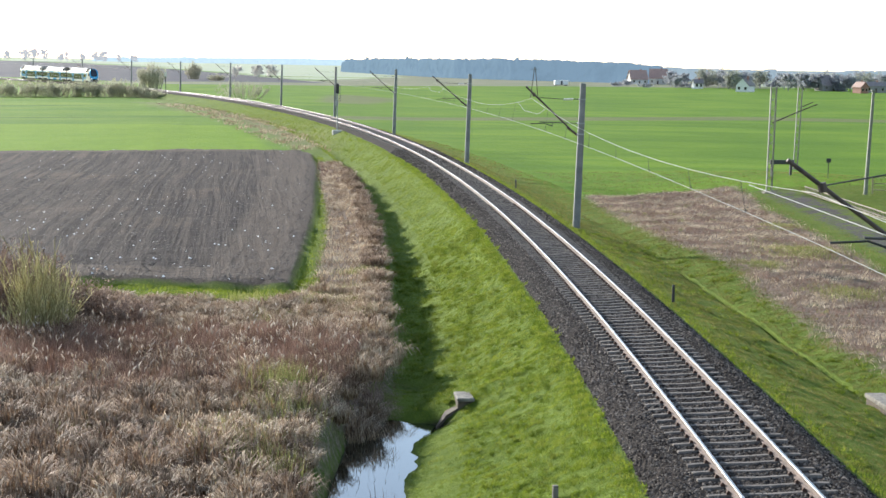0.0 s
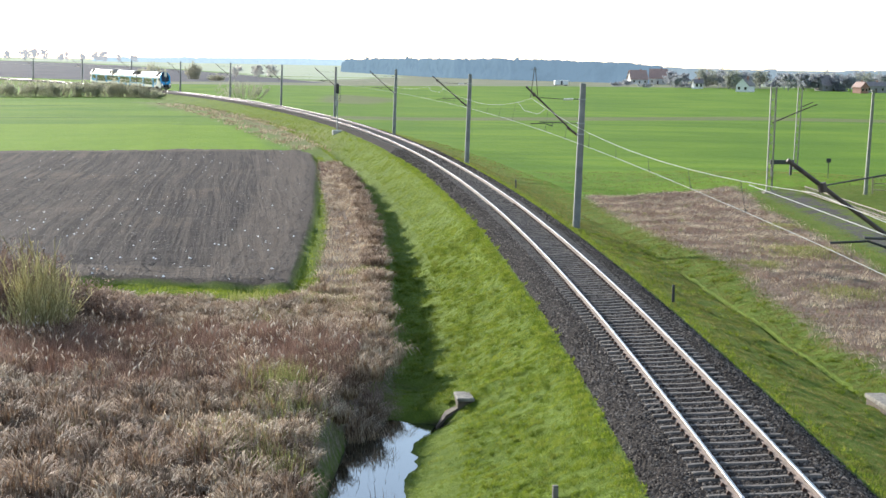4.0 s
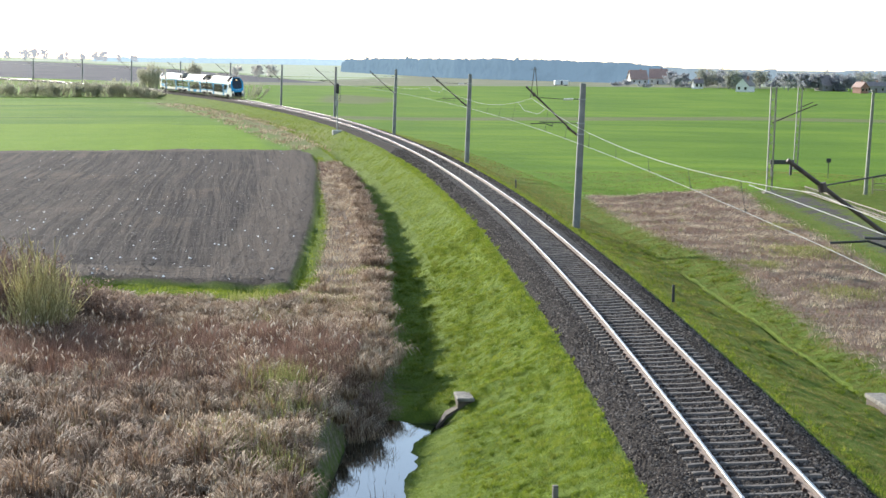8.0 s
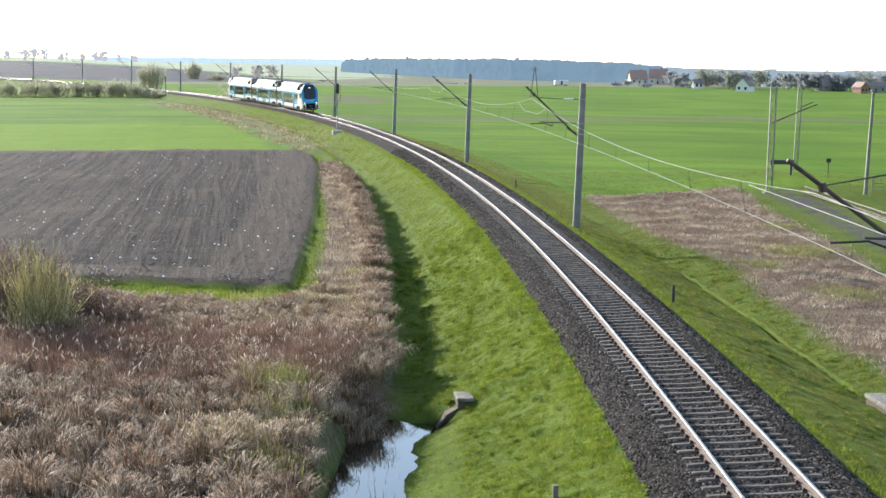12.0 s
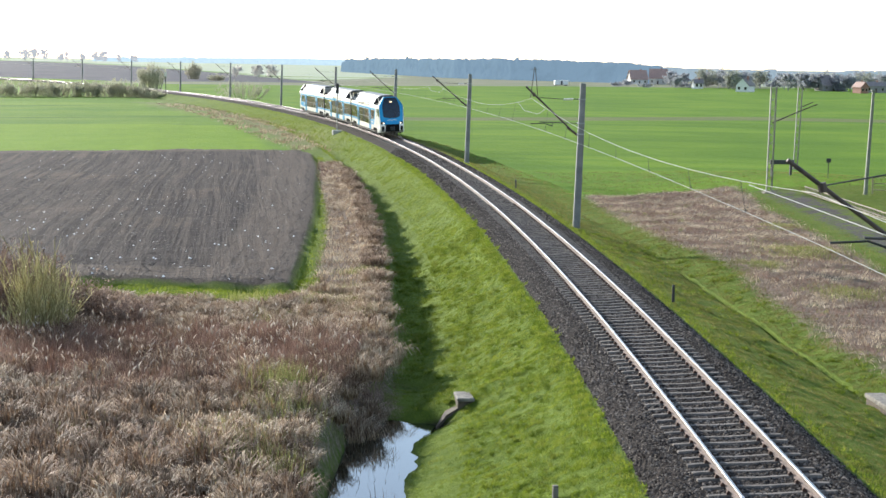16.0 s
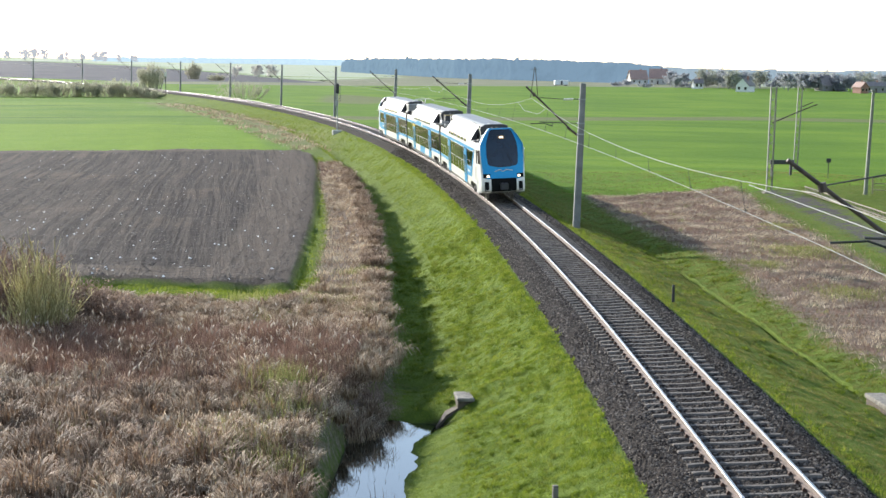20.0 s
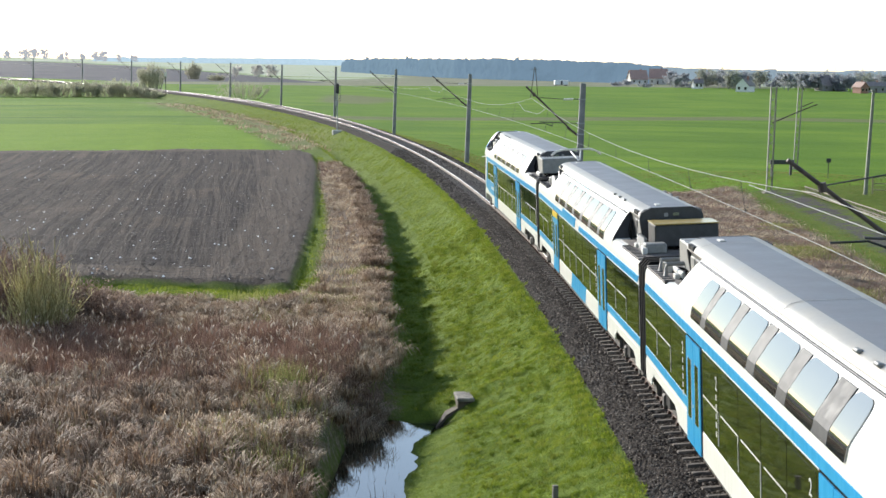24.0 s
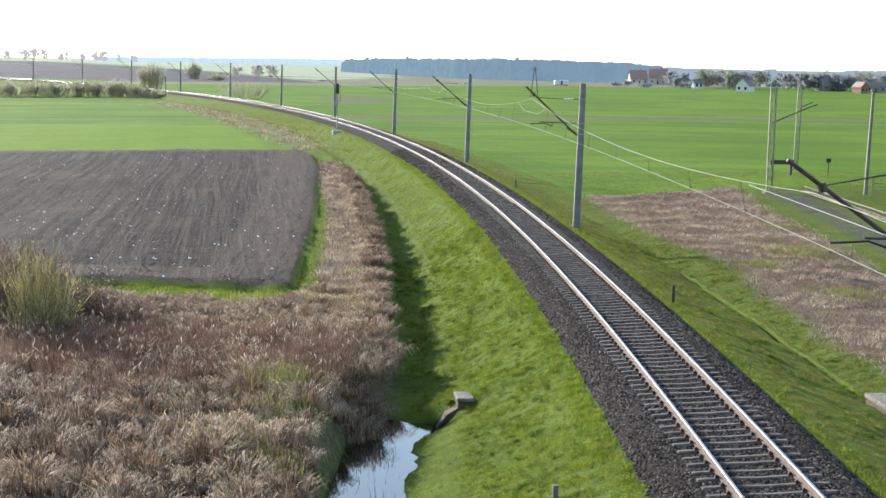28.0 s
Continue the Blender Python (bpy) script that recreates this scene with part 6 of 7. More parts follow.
def build_dry_cover():
    rng = np.random.RandomState(15)
    sets, brown, green = [], [], []
    # left marsh and the strip along the ditch
    for n, x0, x1, y0, y1, h0, h1, w in ((30000, -18, -1.4, 27, 48, 0.06, 0.24, 0.018), (42000, -18, -1.4, 46, 67, 0.10, 0.32, 0.020), (46000, -13, -1.8, 62, 152, 0.16, 0.38, 0.034)):
        x, y = rng.uniform(x0, x1, n), rng.uniform(y0, y1, n)
        c = waves(x, y, 2.4, 41) + 0.6 * waves(x, y, 0.8, 43) + 1.3 * step(54, 59, y) * step(-12, -8, x) - 0.5 * (1 - step(50, 54, y)) - 0.35 * step(64, 70, y) - 0.9 * step(0.4, 1.0, waves(x, y, 7.0, 44)) * step(56, 60, y)
        k = (inside(x, y, DRY_LEFT) > rng.uniform(-0.15, 0.5, n)) & (np.abs(x) < y * 0.29 + 1)
        s, o = inverse(x, y)
        z = land(s, o)
        for sel, dst in ((k & (c > 0.05), sets), (k & (c <= 0.05) & (c > -0.95), brown), (k & (c <= -0.95), green)):
            m = int(sel.sum())
            dst.append(blades(m, x[sel], y[sel], z[sel], rng.uniform(h0, h1, m), w, rng.uniform(0.3, 1.3, m), rng, 2, 0.25))
    # bleached single stalks that catch the sun
    n = 5200
    x, y = rng.uniform(-17.5, -2.0, n), rng.uniform(28, 66, n)
    k = (inside(x, y, DRY_LEFT) > 0.2) & (waves(x, y, 1.5, 77) > -0.1) & (np.abs(x) < y * 0.29 + 1)
    x, y, n = x[k], y[k], int(k.sum())
    s, o = inverse(x, y)
    sets.append(blades(n, x, y, land(s, o), rng.uniform(0.35, 0.75, n), 0.022, rng.uniform(0.2, 0.9, n), rng, 2, 0.2))
    # upright olive weeds that stand out of the sedge
    for cx, cy, r, n, h in ((-4.6, 45.0, 0.8, 760, 1.05), (-4.3, 42.2, 0.9, 420, 0.75), (-5.0, 38.6, 1.3, 900, 0.70), (-4.0, 36.5, 0.9, 500, 0.6), (-9.0, 39.5, 0.8, 260, 0.5), (-11.5, 36.0, 0.8, 260, 0.5), (-7.6, 34.5, 0.7, 240, 0.5), (-9.6, 33.0, 0.5, 260, 0.35), (-8.4, 35.6, 0.5, 260, 0.35), (-10.8, 33.8, 0.4, 200, 0.35), (-6.4, 58.6, 1.2, 420, 0.4), (-3.8, 61.6, 0.9, 700, 0.46), (-2.7, 58.9, 0.9, 800, 0.46), (-7.6, 63.0, 1.0, 600, 0.46), (-5.1, 62.6, 0.9, 600, 0.46), (-2.6, 53.6, 0.8, 600, 0.46), (-4.2, 66.5, 0.8, 500, 0.25), (-3.7, 72.0, 0.9, 500, 0.25), (18.4, 81.0, 2.0, 2200, 0.22), (15.2, 75.5, 1.1, 1100, 0.22), (17.0, 66.0, 1.4, 1100, 0.22), (20.2, 95.0, 1.0, 900, 0.22)):
        x, y = rng.normal(cx, r * 0.55, n), rng.normal(cy, r * 0.8, n)
        s, o = inverse(x, y)
        green.append(blades(n, x, y, land(s, o), rng.uniform(0.45, 1.1, n) * h, 0.021, rng.uniform(0.05, 0.4, n), rng, 2))
    # right plateau
    n = 170000
    x, y = rng.uniform(9.3, 36, n), 36 + 92 * rng.rand(n)
    c = waves(x, y, 5.0, 47) + 0.6 * waves(x, y, 1.3, 48)
    k = (inside(x, y, DRY_RIGHT) > rng.uniform(-0.6, 1.0, n)) & (x < y * 0.30)
    s, o = inverse(x, y)
    z = land(s, o)
    for sel, dst in ((k & (c > -0.1), sets), (k & (c <= -0.1) & (c > -1.05), brown), (k & (c <= -1.05), green)):
        m = int(sel.sum())
        dst.append(blades(m, x[sel], y[sel], z[sel], rng.uniform(0.08, 0.30, m), 0.021, rng.uniform(0.3, 1.3, m), rng, 2, 0.25))
    # tufts on the verge far along the line
    n = 9000
    s, o = rng.uniform(160, 330, n), rng.uniform(-14, -5.5, n)
    x, y = spot(s, o)
    k = (inside(x, y, TUFTS) > -1.5) & (waves(x, y, 4, 51) > 0.1)
    m = int(k.sum())
    sets.append(blades(m, x[k], y[k], land(s, o)[k], rng.uniform(0.15, 0.45, m), 0.10, rng.uniform(0.2, 0.8, m), rng, 1))
    stuff("dry_grass", sets, "straw", "pale dead grass lying in all directions", "dry grass")
    stuff("brown_grass", brown, "reed", "reddish brown dead grass and weeds", "dry grass")
    stuff("green_shoots", green, "shoots", "yellow-green shoots among the dead grass", "grass")


def build_reeds():
    rng = np.random.RandomState(25)
    n = 21000
    x, y = rng.uniform(-17.5, -2.6, n), rng.uniform(42.0, 57.5, n)
    c = waves(x, y, 3.2, 61)
    mid = 49.6 + 1.2 * waves(x, x * 0, 6, 63)
    k = (inside(x, y, DRY_LEFT) > 0.4) & (np.abs(y - mid) < 4.0 + 2.0 * c + rng.uniform(-1, 1, n)) & (x > -17.5) & (np.abs(x) < y * 0.29)
    x, y = x[k], y[k]
    m = len(x)
    s, o = inverse(x, y)
    z = land(s, o)
    h = rng.uniform(0.55, 1.15, m)
    lean = rng.uniform(0.02, 0.28, m)
    stems = blades(m, x, y, z, h, 0.016, lean, rng, 2)
    leaves = blades(m, x, y, z + h * 0.25, h * 0.55, 0.022, rng.uniform(0.3, 0.8, m), rng, 2, 0.2)
    stuff("reeds", [stems, leaves], "reed", "stand of reddish brown dead reeds", "reeds")
    # plumes on some of the stems: tip of the stem blade
    tips = stems[0].reshape(m, 5, 3)[:, 4]
    pick = rng.rand(m) < 0.025 + 0.12 * (waves(x, y, 1.8, 65) > 0.35)
    P = tips[pick]
    q = len(P)
    L, w = rng.uniform(0.10, 0.22, q), rng.uniform(0.018, 0.034, q)
    d = rng.normal(0, 0.35, (q, 2))
    top = P + np.stack([d[:, 0] * L, d[:, 1] * L, L * 0.6], -1)
    low = P - np.stack([d[:, 0] * L * 0.4, d[:, 1] * L * 0.4, L * 0.6], -1)
    midp = P
    ring = [midp + np.stack([np.cos(a) * w, np.sin(a) * w, 0 * w], -1) for a in (0, 1.57, 3.14, 4.71)]
    V = np.stack([low] + ring + [top], 1)
    T = []
    for a, b in ((1, 2), (2, 3), (3, 4), (4, 1)):
        T += [(0, b, a), (5, a, b)]
    T = (np.array(T)[None] + 6 * np.arange(q)[:, None, None]).reshape(-1, 3)
    stuff("reed_plumes", [(V.reshape(-1, 3), T)], "plume", "whitish feathery reed plumes catching the sun", "reeds")
    # thin stems standing in the water
    n = 260
    s, o = rng.uniform(18, 36, n), ditch_line(rng.uniform(18, 36, n)) + rng.choice([-1.0, -0.9, 0.85, 0.6, -0.5], n) + rng.normal(0, 0.2, n)
    x, y = spot(s, o)
    stuff("water_weeds", [blades(n, x, y, np.full(n, -2.55), rng.uniform(0.12, 0.45, n), 0.02, rng.uniform(0.1, 0.6, n), rng, 2)], "twig", "thin dead stems standing in the ditch water", "weeds")


def build_field_bits():
    rng = np.random.RandomState(35)
    oct_ = np.array([(1, 0, 0), (0, 1, 0), (-1, 0, 0), (0, -1, 0), (0, 0, 1)], float)
    T0 = np.array([(0, 1, 4), (1, 2, 4), (2, 3, 4), (3, 0, 4)])

    def lumps(n, lo, hi, flat, y1=164):
        x, y = rng.uniform(-46, -6, n), 67 + (y1 - 67) * rng.rand(n) ** 1.5
        k = (inside(x, y, SOIL) > 0.3) & (np.abs(x) < y * 0.29)
        x, y = x[k], y[k]
        n = len(x)
        s, o = inverse(x, y)
        z = land(s, o) - 0.01
        R = rng.uniform(lo, hi, n)
        V = oct_[None] * (R[:, None] * rng.uniform(0.6, 1.4, (n, 5)))[:, :, None]
        V[:, :, 2] *= flat
        a = rng.uniform(0, 6.28, n)
        ca, sa = np.cos(a)[:, None], np.sin(a)[:, None]
        V = np.stack([V[:, :, 0] * ca - V[:, :, 1] * sa, V[:, :, 0] * sa + V[:, :, 1] * ca, V[:, :, 2]], -1) + np.stack([x, y, z], -1)[:, None]
        return V.reshape(-1, 3), (T0[None] + 5 * np.arange(n)[:, None, None]).reshape(-1, 3)
    stuff("soil_clods", [lumps(30000, 0.03, 0.075, 0.7)], "clod", "dry crumbly clods of ploughed brown soil", "soil")
    stuff("field_flints", [lumps(420, 0.035, 0.075, 0.9), lumps(110, 0.06, 0.10, 0.9, 100)], "flint", "scattered white stones shining on the ploughed soil", "stones")


def bush(name, x, y, h, w, n_stems, n_leaf, leaf, seed, label, mats=("twig", "catkin"), upright=0.5, depth=None, spread=0.5):
    """A shrub of many stems from one stool, with side twigs and small leaves or catkins."""
    rng = np.random.RandomState(seed)
    s, o = inverse(x, y)
    z = float(land(s, o)[0])
    t = thing(name, pose(x, y, z), label, "bush")
    depth = depth or w
    g = Geo()
    tips, allp = [], []
    for i in range(n_stems):
        a, r = rng.uniform(0, 6.283), math.sqrt(rng.rand())
        ex, ey = math.cos(a) * r * w / 2, math.sin(a) * r * depth / 2
        hh = h * (0.62 + 0.38 * rng.rand()) * (1 - 0.35 * r)
        if spread < 0.3:
            hh *= 0.42 + 0.62 * rng.rand()
            sx = round(ex / w * 5) / 5 * w * 0.62       # several stools
            lean = rng.normal(0, 0.16) * hh + (ex - sx) * 0.8
            p = [(sx, ey * 0.6, -0.1), (sx + lean * 0.35, ey * 0.7, hh * 0.5), (sx + lean, ey, hh)]
        else:
            p = [(ex * 0.6, ey * 0.6, -0.1), (ex * (1 - upright) * 0.8 + ex * 0.1, ey * (1 - upright) * 0.8, hh * 0.5), (ex, ey, hh)]
        g.tube(p, (0.022 if spread > 0.3 else 0.015) * h / 3, 3, 0, 0.007 * h / 3, caps=False)
        allp.append(p)
        for k in range(5):
            u = rng.uniform(0.25, 0.95)
            b = Vector(p[0]).lerp(Vector(p[1]), u * 2) if u < 0.5 else Vector(p[1]).lerp(Vector(p[2]), u * 2 - 1)
            d = Vector((rng.normal(0, spread), rng.normal(0, spread), rng.uniform(0.3, 1.0))) * (0.16 * h)
            g.tube([b, b + d], 0.010 * h / 3, 3, 0, 0.004, caps=False)
            tips.append((b, b + d))
        tips.append((Vector(p[1]), Vector(p[2])))
        if spread > 0.3:
            tips.append((Vector(p[0]), Vector(p[1])))
    part("branchwork", g, M[mats[0]], t)
    B = np.array([tuple(a.lerp(b, rng.rand())) for a, b in (tips[i] for i in rng.randint(0, len(tips), n_leaf))])
    B += rng.normal(0, 0.05 * h / 3, B.shape)
    v, tr = leaf_cloud(B, leaf, rng)
    part("foliage", quick_mesh("foliage", v, tr, M[mats[1]]), None, t)
    return t


def leaf_cloud(P, size, rng):
    """Small folded leaves: two triangles each, turned at random."""
    n = len(P)
    a = rng.normal(0, 1, (n, 3))
    a /= np.linalg.norm(a, axis=1)[:, None]
    b = np.cross(a, rng.normal(0, 1, (n, 3)))
    b /= np.linalg.norm(b, axis=1)[:, None]
    L = size * rng.uniform(0.6, 1.5, n)[:, None]
    V = np.stack([P - a * L, P + b * L * 0.45, P + a * L, P - b * L * 0.45], 1)
    T = (np.array([(0, 1, 2), (0, 2, 3)])[None] + 4 * np.arange(n)[:, None, None]).reshape(-1, 3)
    return V.reshape(-1, 3), T


M["straw_brown"] = leafy("brown_stalks", [(0.139, 0.085, 0.051, 1), (0.313, 0.204, 0.126, 1), (0.579, 0.413, 0.268, 1)], 0.65, 0.2, clump=1.8)
M["sedge"] = leafy("bleached_sedge", [(0.154, 0.094, 0.054, 1), (0.375, 0.253, 0.150, 1), (0.600, 0.440, 0.285, 1), (0.780, 0.630, 0.440, 1)], 0.65, 0.2, clump=1.9)
M["shoots"] = leafy("green_shoots", [(0.155, 0.180, 0.040, 1), (0.245, 0.260, 0.075, 1), (0.39, 0.37, 0.15, 1)])
M["clod"] = leafy("soil_clod", [(0.075, 0.060, 0.052, 1), (0.115, 0.094, 0.080, 1), (0.165, 0.138, 0.115, 1)], 0.95, 0.0)
M["flint"] = plain("white_flint", (0.72, 0.71, 0.68, 1), 0.35, vary=0.06)
build_grass()
build_tussocks()
build_dry_cover()
build_reeds()
build_field_bits()
bush("willow_bush", -13.75, 54.2, 4.3, 2.9, 165, 1500, 0.034, 71, "young willow bush with upright shoots in yellow-green bud", ("catkin", "catkin"), 0.72, None, 0.28)
for i, (bx, by, bh, bw) in enumerate(((-15.8, 55.5, 2.9, 2.6), (-16.8, 58.5, 3.6, 3.4), (-14.6, 58.0, 2.9, 2.8), (-12.7, 57.0, 2.1, 2.4), (-11.2, 56.0, 1.5, 2.2), (-16.4, 62.0, 2.9, 3.0))):
    bush("bramble_thicket", bx, by, bh, bw, 90, 2600, 0.045, 80 + i, "leafless grey-brown bramble thicket", ("twig", "twig"), 0.35)


# ---------------- distance ----------------
def tree(name, x, y, h, w, seed, label, n=1500, leaf=0.28, mat="bare", trunk_h=0.25):
    """Tapered trunk, limbs and a crown of many small sprays with gaps."""
    rng = np.random.RandomState(seed)
    t = thing(name, pose(x, y, -2.0 if y > 300 else ground_at(x, y)), label, "tree")
    g = Geo()
    top = h * 0.8
    g.tube([(0, 0, -0.3), (rng.normal(0, 0.02) * h, 0, h * 0.3), (rng.normal(0, 0.03) * h, rng.normal(0, 0.03) * h, top)], 0.028 * h, 7, 0, 0.006 * h, caps=False)
    ends = []
    for i in range(26):
        z0 = h * rng.uniform(trunk_h, 0.75)
        a, el = rng.uniform(0, 6.283), rng.uniform(0.2, 1.1)
        L = w * 0.5 * rng.uniform(0.55, 1.05) * (1.0 if z0 < h * 0.55 else 0.7)
        e = Vector((math.cos(a) * L, math.sin(a) * L, min(z0 + L * math.tan(el) * 0.6, h * 0.97)))
        b = Vector((0, 0, z0))
        m = b.lerp(e, 0.5) + Vector((0, 0, 0.06 * h))
        g.tube([b, m, e], 0.009 * h, 4, 0, 0.002 * h, caps=False)
        ends += [(b.lerp(m, 0.6), m), (m, e), (m, e)]
        for k in range(3):
            d = Vector((rng.normal(0, 1), rng.normal(0, 1), rng.normal(0.5, 0.6))) * (0.10 * w)
            s = m.lerp(e, rng.rand())
            g.tube([s, s + d], 0.004 * h, 3, 0, 0.001 * h, caps=False)
            ends += [(s, s + d)] * 2
    # far trunks take the haze-paled branch colours instead of bark
    part("trunk", g, M["bark" if y < 300 else "village" if name == "village_tree" else mat], t)
    k = rng.randint(0, len(ends), n)
    P = np.array([tuple(ends[i][0].lerp(ends[i][1], rng.rand())) for i in k]) + rng.normal(0, 0.035 * w, (n, 3))
    v, tr = leaf_cloud(P, leaf, rng)
    part("crown", quick_mesh("crown", v, tr, M[mat]), None, t)
    return t


def from_view(px, dist):
    """Place at a bearing (as a share of the half view to the right) and a distance ahead."""
    return px * 0.2778 * dist, dist


def house(x, y, w, d, h, roof_h, turn, wall_mat, roof_mat, label, gable_to_us=False):
    """House with walls, gabled roof, windows, door and chimney."""
    t = thing("house", pose(x, y, -2.1, 0, 0, turn), label, "house", "village houses")
    g = Geo()
    g.box(-w / 2, -d / 2, 0, w / 2, d / 2, h, 0)
    if gable_to_us:
        g.loft([[(-w / 2, e, h), (w / 2, e, h), (0, e, h + roof_h)] for e in (-d / 2, d / 2)])
    else:
        g.loft([[(e, -d / 2, h), (e, d / 2, h), (e, 0, h + roof_h)] for e in (-w / 2, w / 2)])
    part("wall", g, M[wall_mat], t)
    g = Geo()
    e, th = 0.4, 0.22
    for s in (-1, 1):
        if gable_to_us:
            p = [(s * (w / 2 + e), h - e * roof_h / (w / 2)), (0, h + roof_h + 0.02), (0, h + roof_h + th), (s * (w / 2 + e), h - e * roof_h / (w / 2) + th)]
            g.loft([[(a, yy, b) for a, b in p] for yy in (-d / 2 - e, d / 2 + e)])
        else:
            p = [(s * (d / 2 + e), h - e * roof_h / (d / 2)), (0, h + roof_h + 0.02), (0, h + roof_h + th), (s * (d / 2 + e), h - e * roof_h / (d / 2) + th)]
            g.loft([[(xx, a, b) for a, b in p] for xx in (-w / 2 - e, w / 2 + e)])
    roof = part("roof", g, M[roof_mat], t)
    g = Geo()
    g.box(w * 0.18 - 0.3, -0.3, h + roof_h * 0.6, w * 0.18 + 0.3, 0.3, h + roof_h + 0.8, 0.03)
    part("chimney", g, M["brick"], roof)
    n = max(2, int(w / 2.6))
    for i in range(n):
        xx = -w / 2 + (i + 0.5) * w / n
        if i == n // 2 and w > 6:
            g = Geo()
            g.box(xx - 0.45, -d / 2 - 0.05, 0, xx + 0.45, -d / 2 + 0.05, 2.0, 0)
            part("door", g, M["bark"], t)
            continue
        g = Geo()
        g.box(xx - 0.5, -d / 2 - 0.04, 1.0, xx + 0.5, -d / 2 + 0.02, 2.2, 0)
        win = part("window", g, M["white_paint"], t)
        g = Geo()
        g.box(xx - 0.42, -d / 2 - 0.06, 1.08, xx + 0.42, -d / 2 - 0.03, 2.12, 0)
        part("pane", g, M["glass"], win)


def far_wood_edge(name, pts, tall, seed, label, mat="wood_far"):
    """The uneven front of a far wood: a closed wall of crowns with ragged tops and rounded clumps."""
    rng = np.random.RandomState(seed)
    run = np.concatenate([[0], np.cumsum([math.hypot(b[0] - a[0], b[1] - a[1]) for a, b in zip(pts, pts[1:])])])
    u = np.arange(0, run[-1], 1.1)
    x, y = np.interp(u, run, [p[0] for p in pts]), np.interp(u, run, [p[1] for p in pts])
    top = np.interp(u, run, tall) * (1 + 0.035 * waves(u, u * 0, 26, seed) + 0.03 * waves(u, u * 0, 5, seed + 1)) + rng.uniform(0, 0.45, len(u)) + 1.6 * (rng.rand(len(u)) < 0.02)
    rows = []
    for k in np.linspace(0, 1, 9):
        jut = 2.2 * rng.rand(len(u)) * math.sin(math.pi * min(1, k + 0.1)) + 14 * k
        rows.append(np.stack([x + rng.normal(0, 0.3, len(u)), y + jut, -2.3 + (top + 0.3) * k], -1))
    rows.append(np.stack([x, y + 60, -2.3 + top * 0.96], -1))
    n = len(u)
    q = [(a * n + b, a * n + b + 1, (a + 1) * n + b + 1, (a + 1) * n + b) for a in range(len(rows) - 1) for b in range(n - 1)]
    tagged(new(name, quick_mesh(name, np.concatenate(rows), q, M[mat])), label, "forest", kind="stuff")


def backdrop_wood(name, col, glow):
    """Far woods as a plain backdrop; the blue-grey glow in the material stands in for haze."""
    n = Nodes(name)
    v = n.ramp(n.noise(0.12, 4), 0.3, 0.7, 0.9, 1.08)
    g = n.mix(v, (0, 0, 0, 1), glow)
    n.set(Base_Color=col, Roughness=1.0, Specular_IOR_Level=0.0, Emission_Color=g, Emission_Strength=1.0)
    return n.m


# the second colour is the glow that imitates haze over each wood
M["wood_far"] = backdrop_wood("far_wood_haze_glow", (0.035, 0.05, 0.055, 1), (0.098, 0.150, 0.205, 1))
M["wood_farther"] = backdrop_wood("farther_wood_haze_glow", (0.05, 0.06, 0.07, 1), (0.300, 0.400, 0.470, 1))
M["wood_right"] = backdrop_wood("right_wood_haze_glow", (0.05, 0.06, 0.065, 1), (0.165, 0.215, 0.255, 1))
M["brick"] = plain("red_brick", (0.33, 0.170, 0.125, 1), 0.85, vary=0.15)
# both tile colours are muted to take in the haze over the village
M["roof_tile"] = plain("orange_roof_tile", (0.42, 0.275, 0.225, 1), 0.8, vary=0.15, scale=1.5)
M["roof_brown"] = plain("brown_roof_tile", (0.25, 0.215, 0.205, 1), 0.8, vary=0.15, scale=1.5)
M["plaster"] = plain("pale_plaster", (0.62, 0.60, 0.55, 1), 0.85, vary=0.08, scale=1.0)
M["plaster_grey"] = plain("grey_plaster", (0.26, 0.25, 0.24, 1), 0.85, vary=0.1, scale=1.0)
M["plaster_white"] = plain("white_plaster", (0.78, 0.77, 0.74, 1), 0.8, vary=0.05, scale=1.0)
# skyline trees, lightened by a glow that imitates haze
M["bare_far"] = backdrop_wood("skyline_haze_glow", (0.05, 0.05, 0.055, 1), (0.25, 0.27, 0.295, 1))
# distant twigs and buds, base colours lightened to imitate haze
M["bare"] = leafy("hazed_bare_branches", [(0.600, 0.576, 0.552, 1), (0.696, 0.660, 0.612, 1), (0.792, 0.756, 0.672, 1)], 0.9)
M["village"] = leafy("hazed_village_branches", [(0.298, 0.314, 0.341, 1), (0.368, 0.378, 0.399, 1), (0.438, 0.444, 0.448, 1)], 0.9, 0.6)
M["village_green"] = leafy("hazed_village_buds", [(0.328, 0.343, 0.294, 1), (0.394, 0.410, 0.338, 1), (0.460, 0.460, 0.373, 1)], 0.9)
M["hedge"] = leafy("hazed_hedge_twigs", [(0.385, 0.374, 0.291, 1), (0.471, 0.456, 0.343, 1), (0.557, 0.547, 0.395, 1)], 0.9, 0.65)
M["bare_green"] = leafy("hazed_budding_branches", [(0.428, 0.411, 0.308, 1), (0.512, 0.488, 0.357, 1), (0.595, 0.559, 0.410, 1)], 0.9)


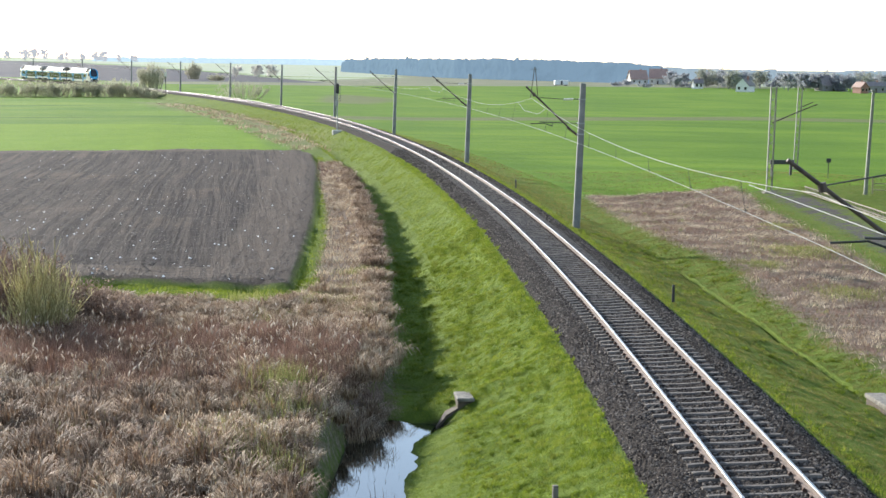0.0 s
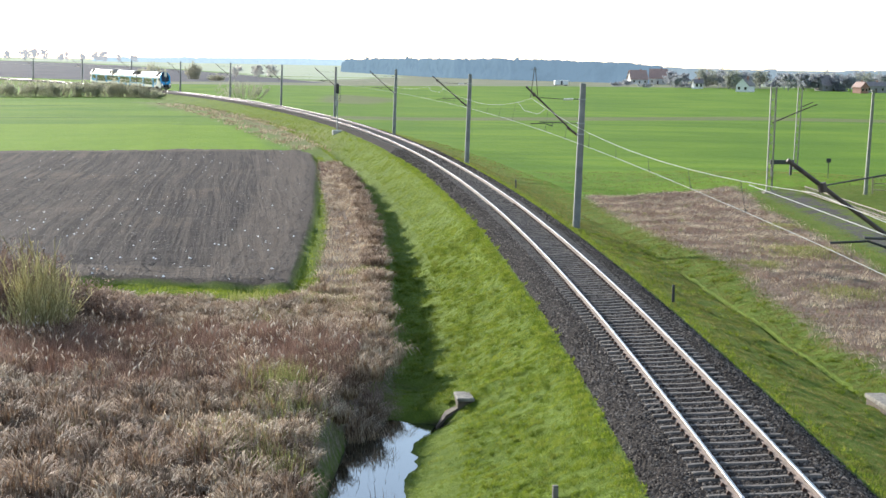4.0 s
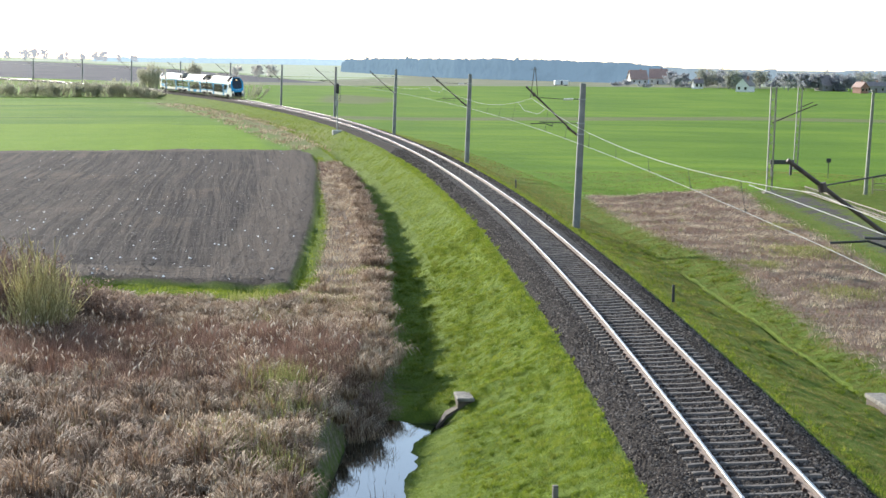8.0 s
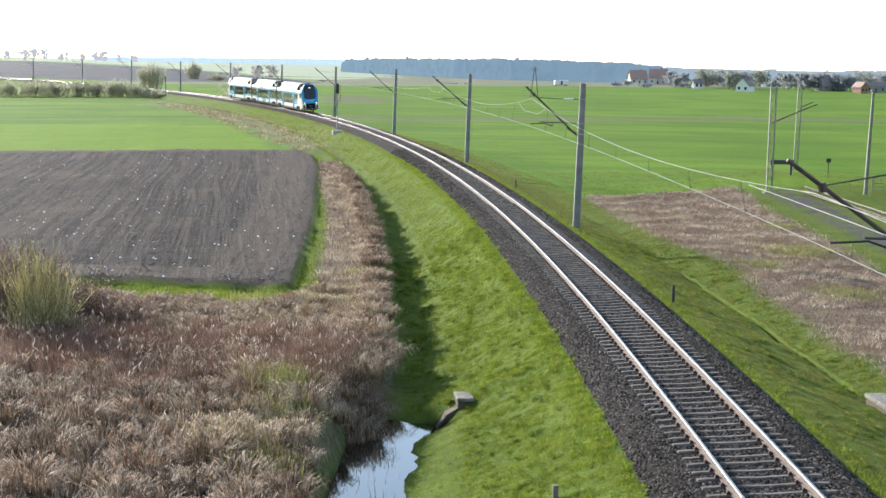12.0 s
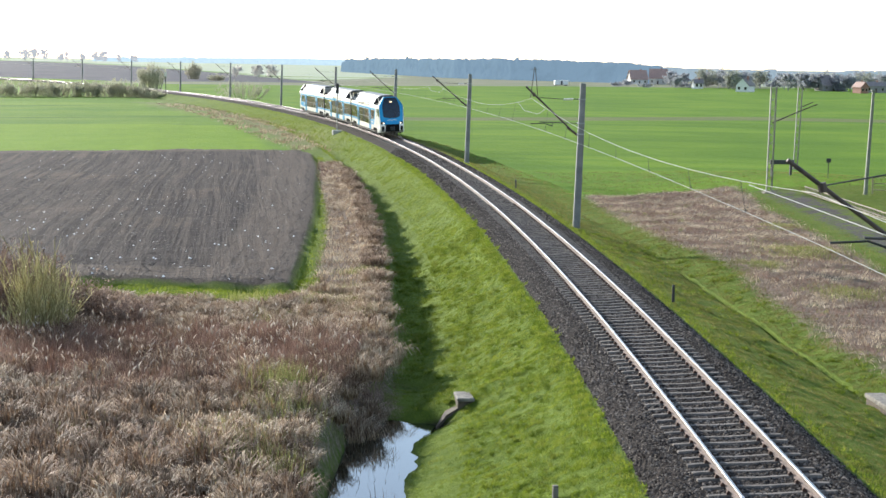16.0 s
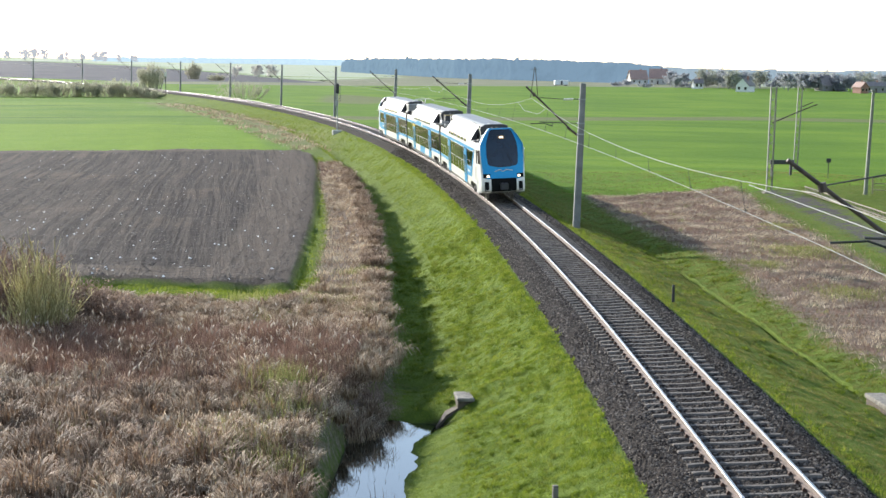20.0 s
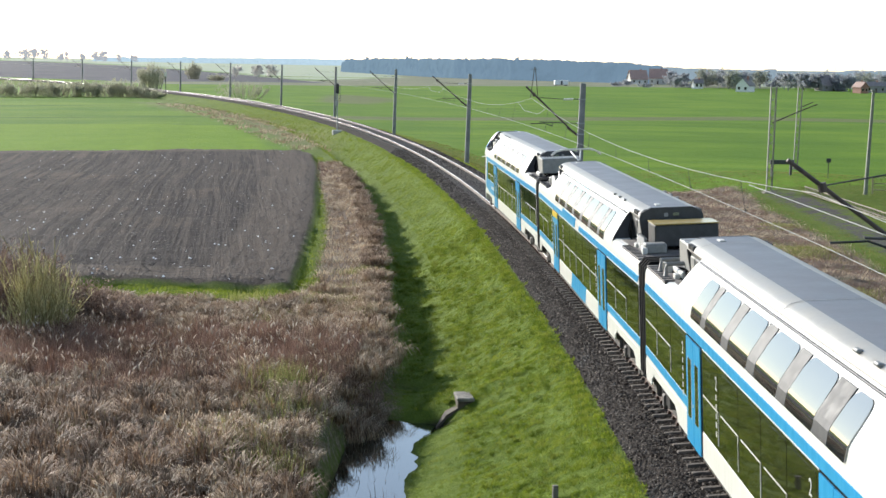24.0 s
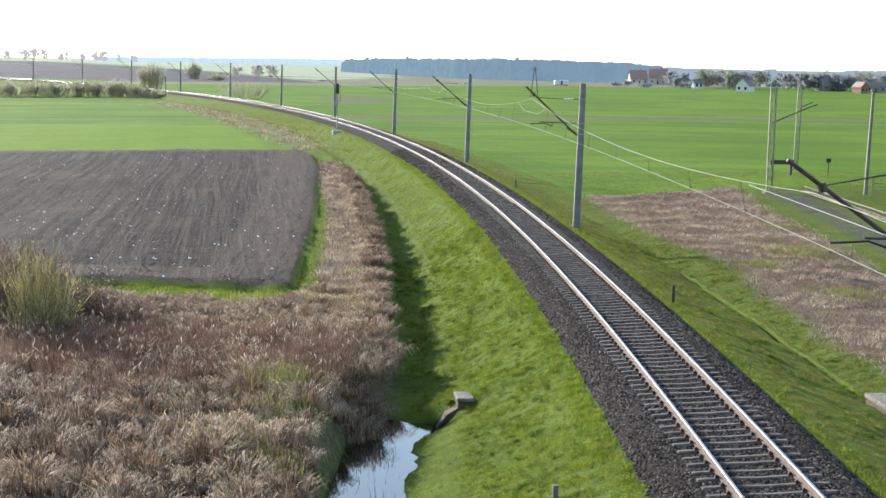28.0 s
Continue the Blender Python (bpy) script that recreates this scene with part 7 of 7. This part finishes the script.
def build_distance():
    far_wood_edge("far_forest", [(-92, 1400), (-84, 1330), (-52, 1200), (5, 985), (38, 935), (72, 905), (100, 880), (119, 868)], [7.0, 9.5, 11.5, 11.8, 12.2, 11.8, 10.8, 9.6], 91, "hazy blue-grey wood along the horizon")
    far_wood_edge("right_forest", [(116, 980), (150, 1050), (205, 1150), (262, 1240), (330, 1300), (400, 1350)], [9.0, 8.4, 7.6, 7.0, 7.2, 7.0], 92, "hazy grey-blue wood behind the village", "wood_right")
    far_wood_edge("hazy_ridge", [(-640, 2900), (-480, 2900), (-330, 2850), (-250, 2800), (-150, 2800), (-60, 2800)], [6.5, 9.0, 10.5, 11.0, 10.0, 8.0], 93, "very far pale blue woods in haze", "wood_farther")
    # skyline trees beyond the dark field
    rng = random.Random(3)
    for i, (px, h, w) in enumerate(((-0.985, 11, 7), (-0.945, 14, 14), (-0.925, 14, 13), (-0.90, 13, 8), (-0.865, 9, 6), (-0.85, 12, 4), (-0.815, 10, 5), (-0.785, 12, 10), (-0.77, 11, 9), (-0.735, 11, 4), (-0.70, 9, 6))):
        x, y = from_view(px, 2450)
        tree("bare_tree", x, y, h * 1.4, w * 2.0, 200 + i, "bare roadside tree on the skyline", 700, 1.15, "bare_far", trunk_h=0.12)
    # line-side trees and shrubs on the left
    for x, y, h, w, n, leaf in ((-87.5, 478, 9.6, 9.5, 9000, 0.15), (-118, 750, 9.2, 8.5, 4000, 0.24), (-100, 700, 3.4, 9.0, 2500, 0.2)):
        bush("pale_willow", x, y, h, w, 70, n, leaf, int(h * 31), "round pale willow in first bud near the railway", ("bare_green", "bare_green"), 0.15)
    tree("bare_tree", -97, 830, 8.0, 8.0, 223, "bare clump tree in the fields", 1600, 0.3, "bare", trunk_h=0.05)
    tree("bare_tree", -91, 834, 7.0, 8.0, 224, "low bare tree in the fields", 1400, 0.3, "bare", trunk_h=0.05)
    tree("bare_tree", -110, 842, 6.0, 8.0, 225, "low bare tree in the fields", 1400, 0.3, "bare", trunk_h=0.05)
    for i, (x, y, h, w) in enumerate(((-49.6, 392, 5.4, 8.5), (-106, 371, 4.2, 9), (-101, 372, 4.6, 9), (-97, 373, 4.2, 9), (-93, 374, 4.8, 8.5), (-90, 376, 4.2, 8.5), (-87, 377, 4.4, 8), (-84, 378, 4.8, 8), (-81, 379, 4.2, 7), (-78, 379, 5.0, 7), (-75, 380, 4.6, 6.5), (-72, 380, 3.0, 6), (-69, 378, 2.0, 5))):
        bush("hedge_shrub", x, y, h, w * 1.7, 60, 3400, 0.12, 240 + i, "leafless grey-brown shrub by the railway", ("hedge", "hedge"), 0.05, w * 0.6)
    # village
    house(101.0, 846, 9.0, 8, 3.0, 4.4, 9, "plaster", "roof_tile", "farmhouse with a steep orange tiled roof")
    house(114.0, 862, 9.0, 8, 3.6, 4.6, -10, "plaster", "roof_tile", "house with an orange tiled roof beside a farm")
    house(121.8, 652, 5.4, 8, 2.8, 2.8, -28, "plaster_white", "roof_brown", "small whitewashed gabled barn", True)
    house(113, 720, 4.0, 4, 2.6, 1.6, 10, "plaster_white", "roof_brown", "tiny white cottage among bare trees")
    house(171, 715, 10, 9, 2.8, 4.2, 12, "plaster_grey", "roof_brown", "house with a large brown roof")
    house(172.0, 665, 3.6, 6, 2.9, 1.8, 20, "brick", "roof_tile", "red brick gabled house", True)
    house(184, 690, 9.0, 6, 3.0, 1.6, 8, "plaster_grey", "roof_brown", "low outbuilding with a dark roof")
    x, y = 53.5, 745
    t = thing("field_shelter", pose(x, y, -2.1, 0, 0, 10), "white field trailer with a dark door", "shelter")
    g = Geo()
    g.box(-3.2, -1.3, 0.5, 3.2, 1.3, 2.6, 0.1)
    part("body", g, M["plaster_white"], t)
    g = Geo()
    g.box(-0.4, -1.36, 0.6, 0.4, -1.28, 2.3, 0)
    part("door", g, M["black"], t)
    for d in (-2.2, 2.2):
        g = Geo()
        g.tube([(d, -1.2, 0.35), (d, 1.2, 0.35)], 0.35, 10)
        part("wheel_pair", g, M["rubber"], t)
    for i in range(64):
        u = rng.random()
        px = 0.50 + 0.52 * u
        d = rng.uniform(690, 860)
        x, y = from_view(px, d)
        h = rng.uniform(5.2, 8.4) * (1.12 if i % 7 == 0 else 1.0)
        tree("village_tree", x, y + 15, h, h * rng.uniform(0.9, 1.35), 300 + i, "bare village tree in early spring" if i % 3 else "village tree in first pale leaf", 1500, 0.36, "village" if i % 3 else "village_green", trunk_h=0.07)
    for i in range(16):
        x, y = from_view(0.36 + 0.66 * (i + rng.random()) / 16, rng.uniform(700, 860))
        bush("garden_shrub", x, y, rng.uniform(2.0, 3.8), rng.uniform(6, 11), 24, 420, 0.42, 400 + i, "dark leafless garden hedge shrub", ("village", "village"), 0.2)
    # pylon far in the field
    x, y = 26, 470
    t = thing("wooden_pylon", pose(x, y, -2.0), "thin A-shaped wooden power pole in the field", "pole")
    for s in (-1, 1):
        g = Geo()
        g.tube([(s * 1.1, 0, -0.2), (s * 0.12, 0, 9.0)], 0.11, 6)
        part("pole", g, M["bark"], t)
    g = Geo()
    g.tube([(-1.0, 0, 8.4), (1.0, 0, 8.4)], 0.07, 6)
    part("crossarm", g, M["bark"], t)


build_distance()


build_sleepers()


# ---------------- motion ----------------
def nose(t):
    """Distance along the track of the train's front."""
    early = 8.9 * max(0.0, 1 - t / 7.2) ** 1.15
    late = 0.415 * (math.hypot(t - 20.9, 0.3) + t - 20.9)
    return 461.4 - 18.3 * t - 0.03 * t * t + early - late


def motions():
    for car, back, half, face in CARS:
        rows = []
        for k in range(0, 57):
            t = k * 0.5
            s = nose(t) + back
            a, b = Vector((*spot(s - half), 0)), Vector((*spot(s + half), 0))
            d = (a - b) * face
            rows.append((t, pose(*((a + b) / 2), CANT * face, 0, math.degrees(math.atan2(d.y, d.x)))))
        walk(car, rows)
    # the wheels roll with the way gone
    for w, face in WHEELS:
        x, z = w.location.x, w.location.z
        rows = []
        for k in range(0, 841):
            t = k / 30
            turn = face * math.degrees((nose(0) - nose(t)) / 0.46)
            rows.append((t, pose(x, 0, z, 0, turn % 360, 0)))
        walk(w, rows)


motions()
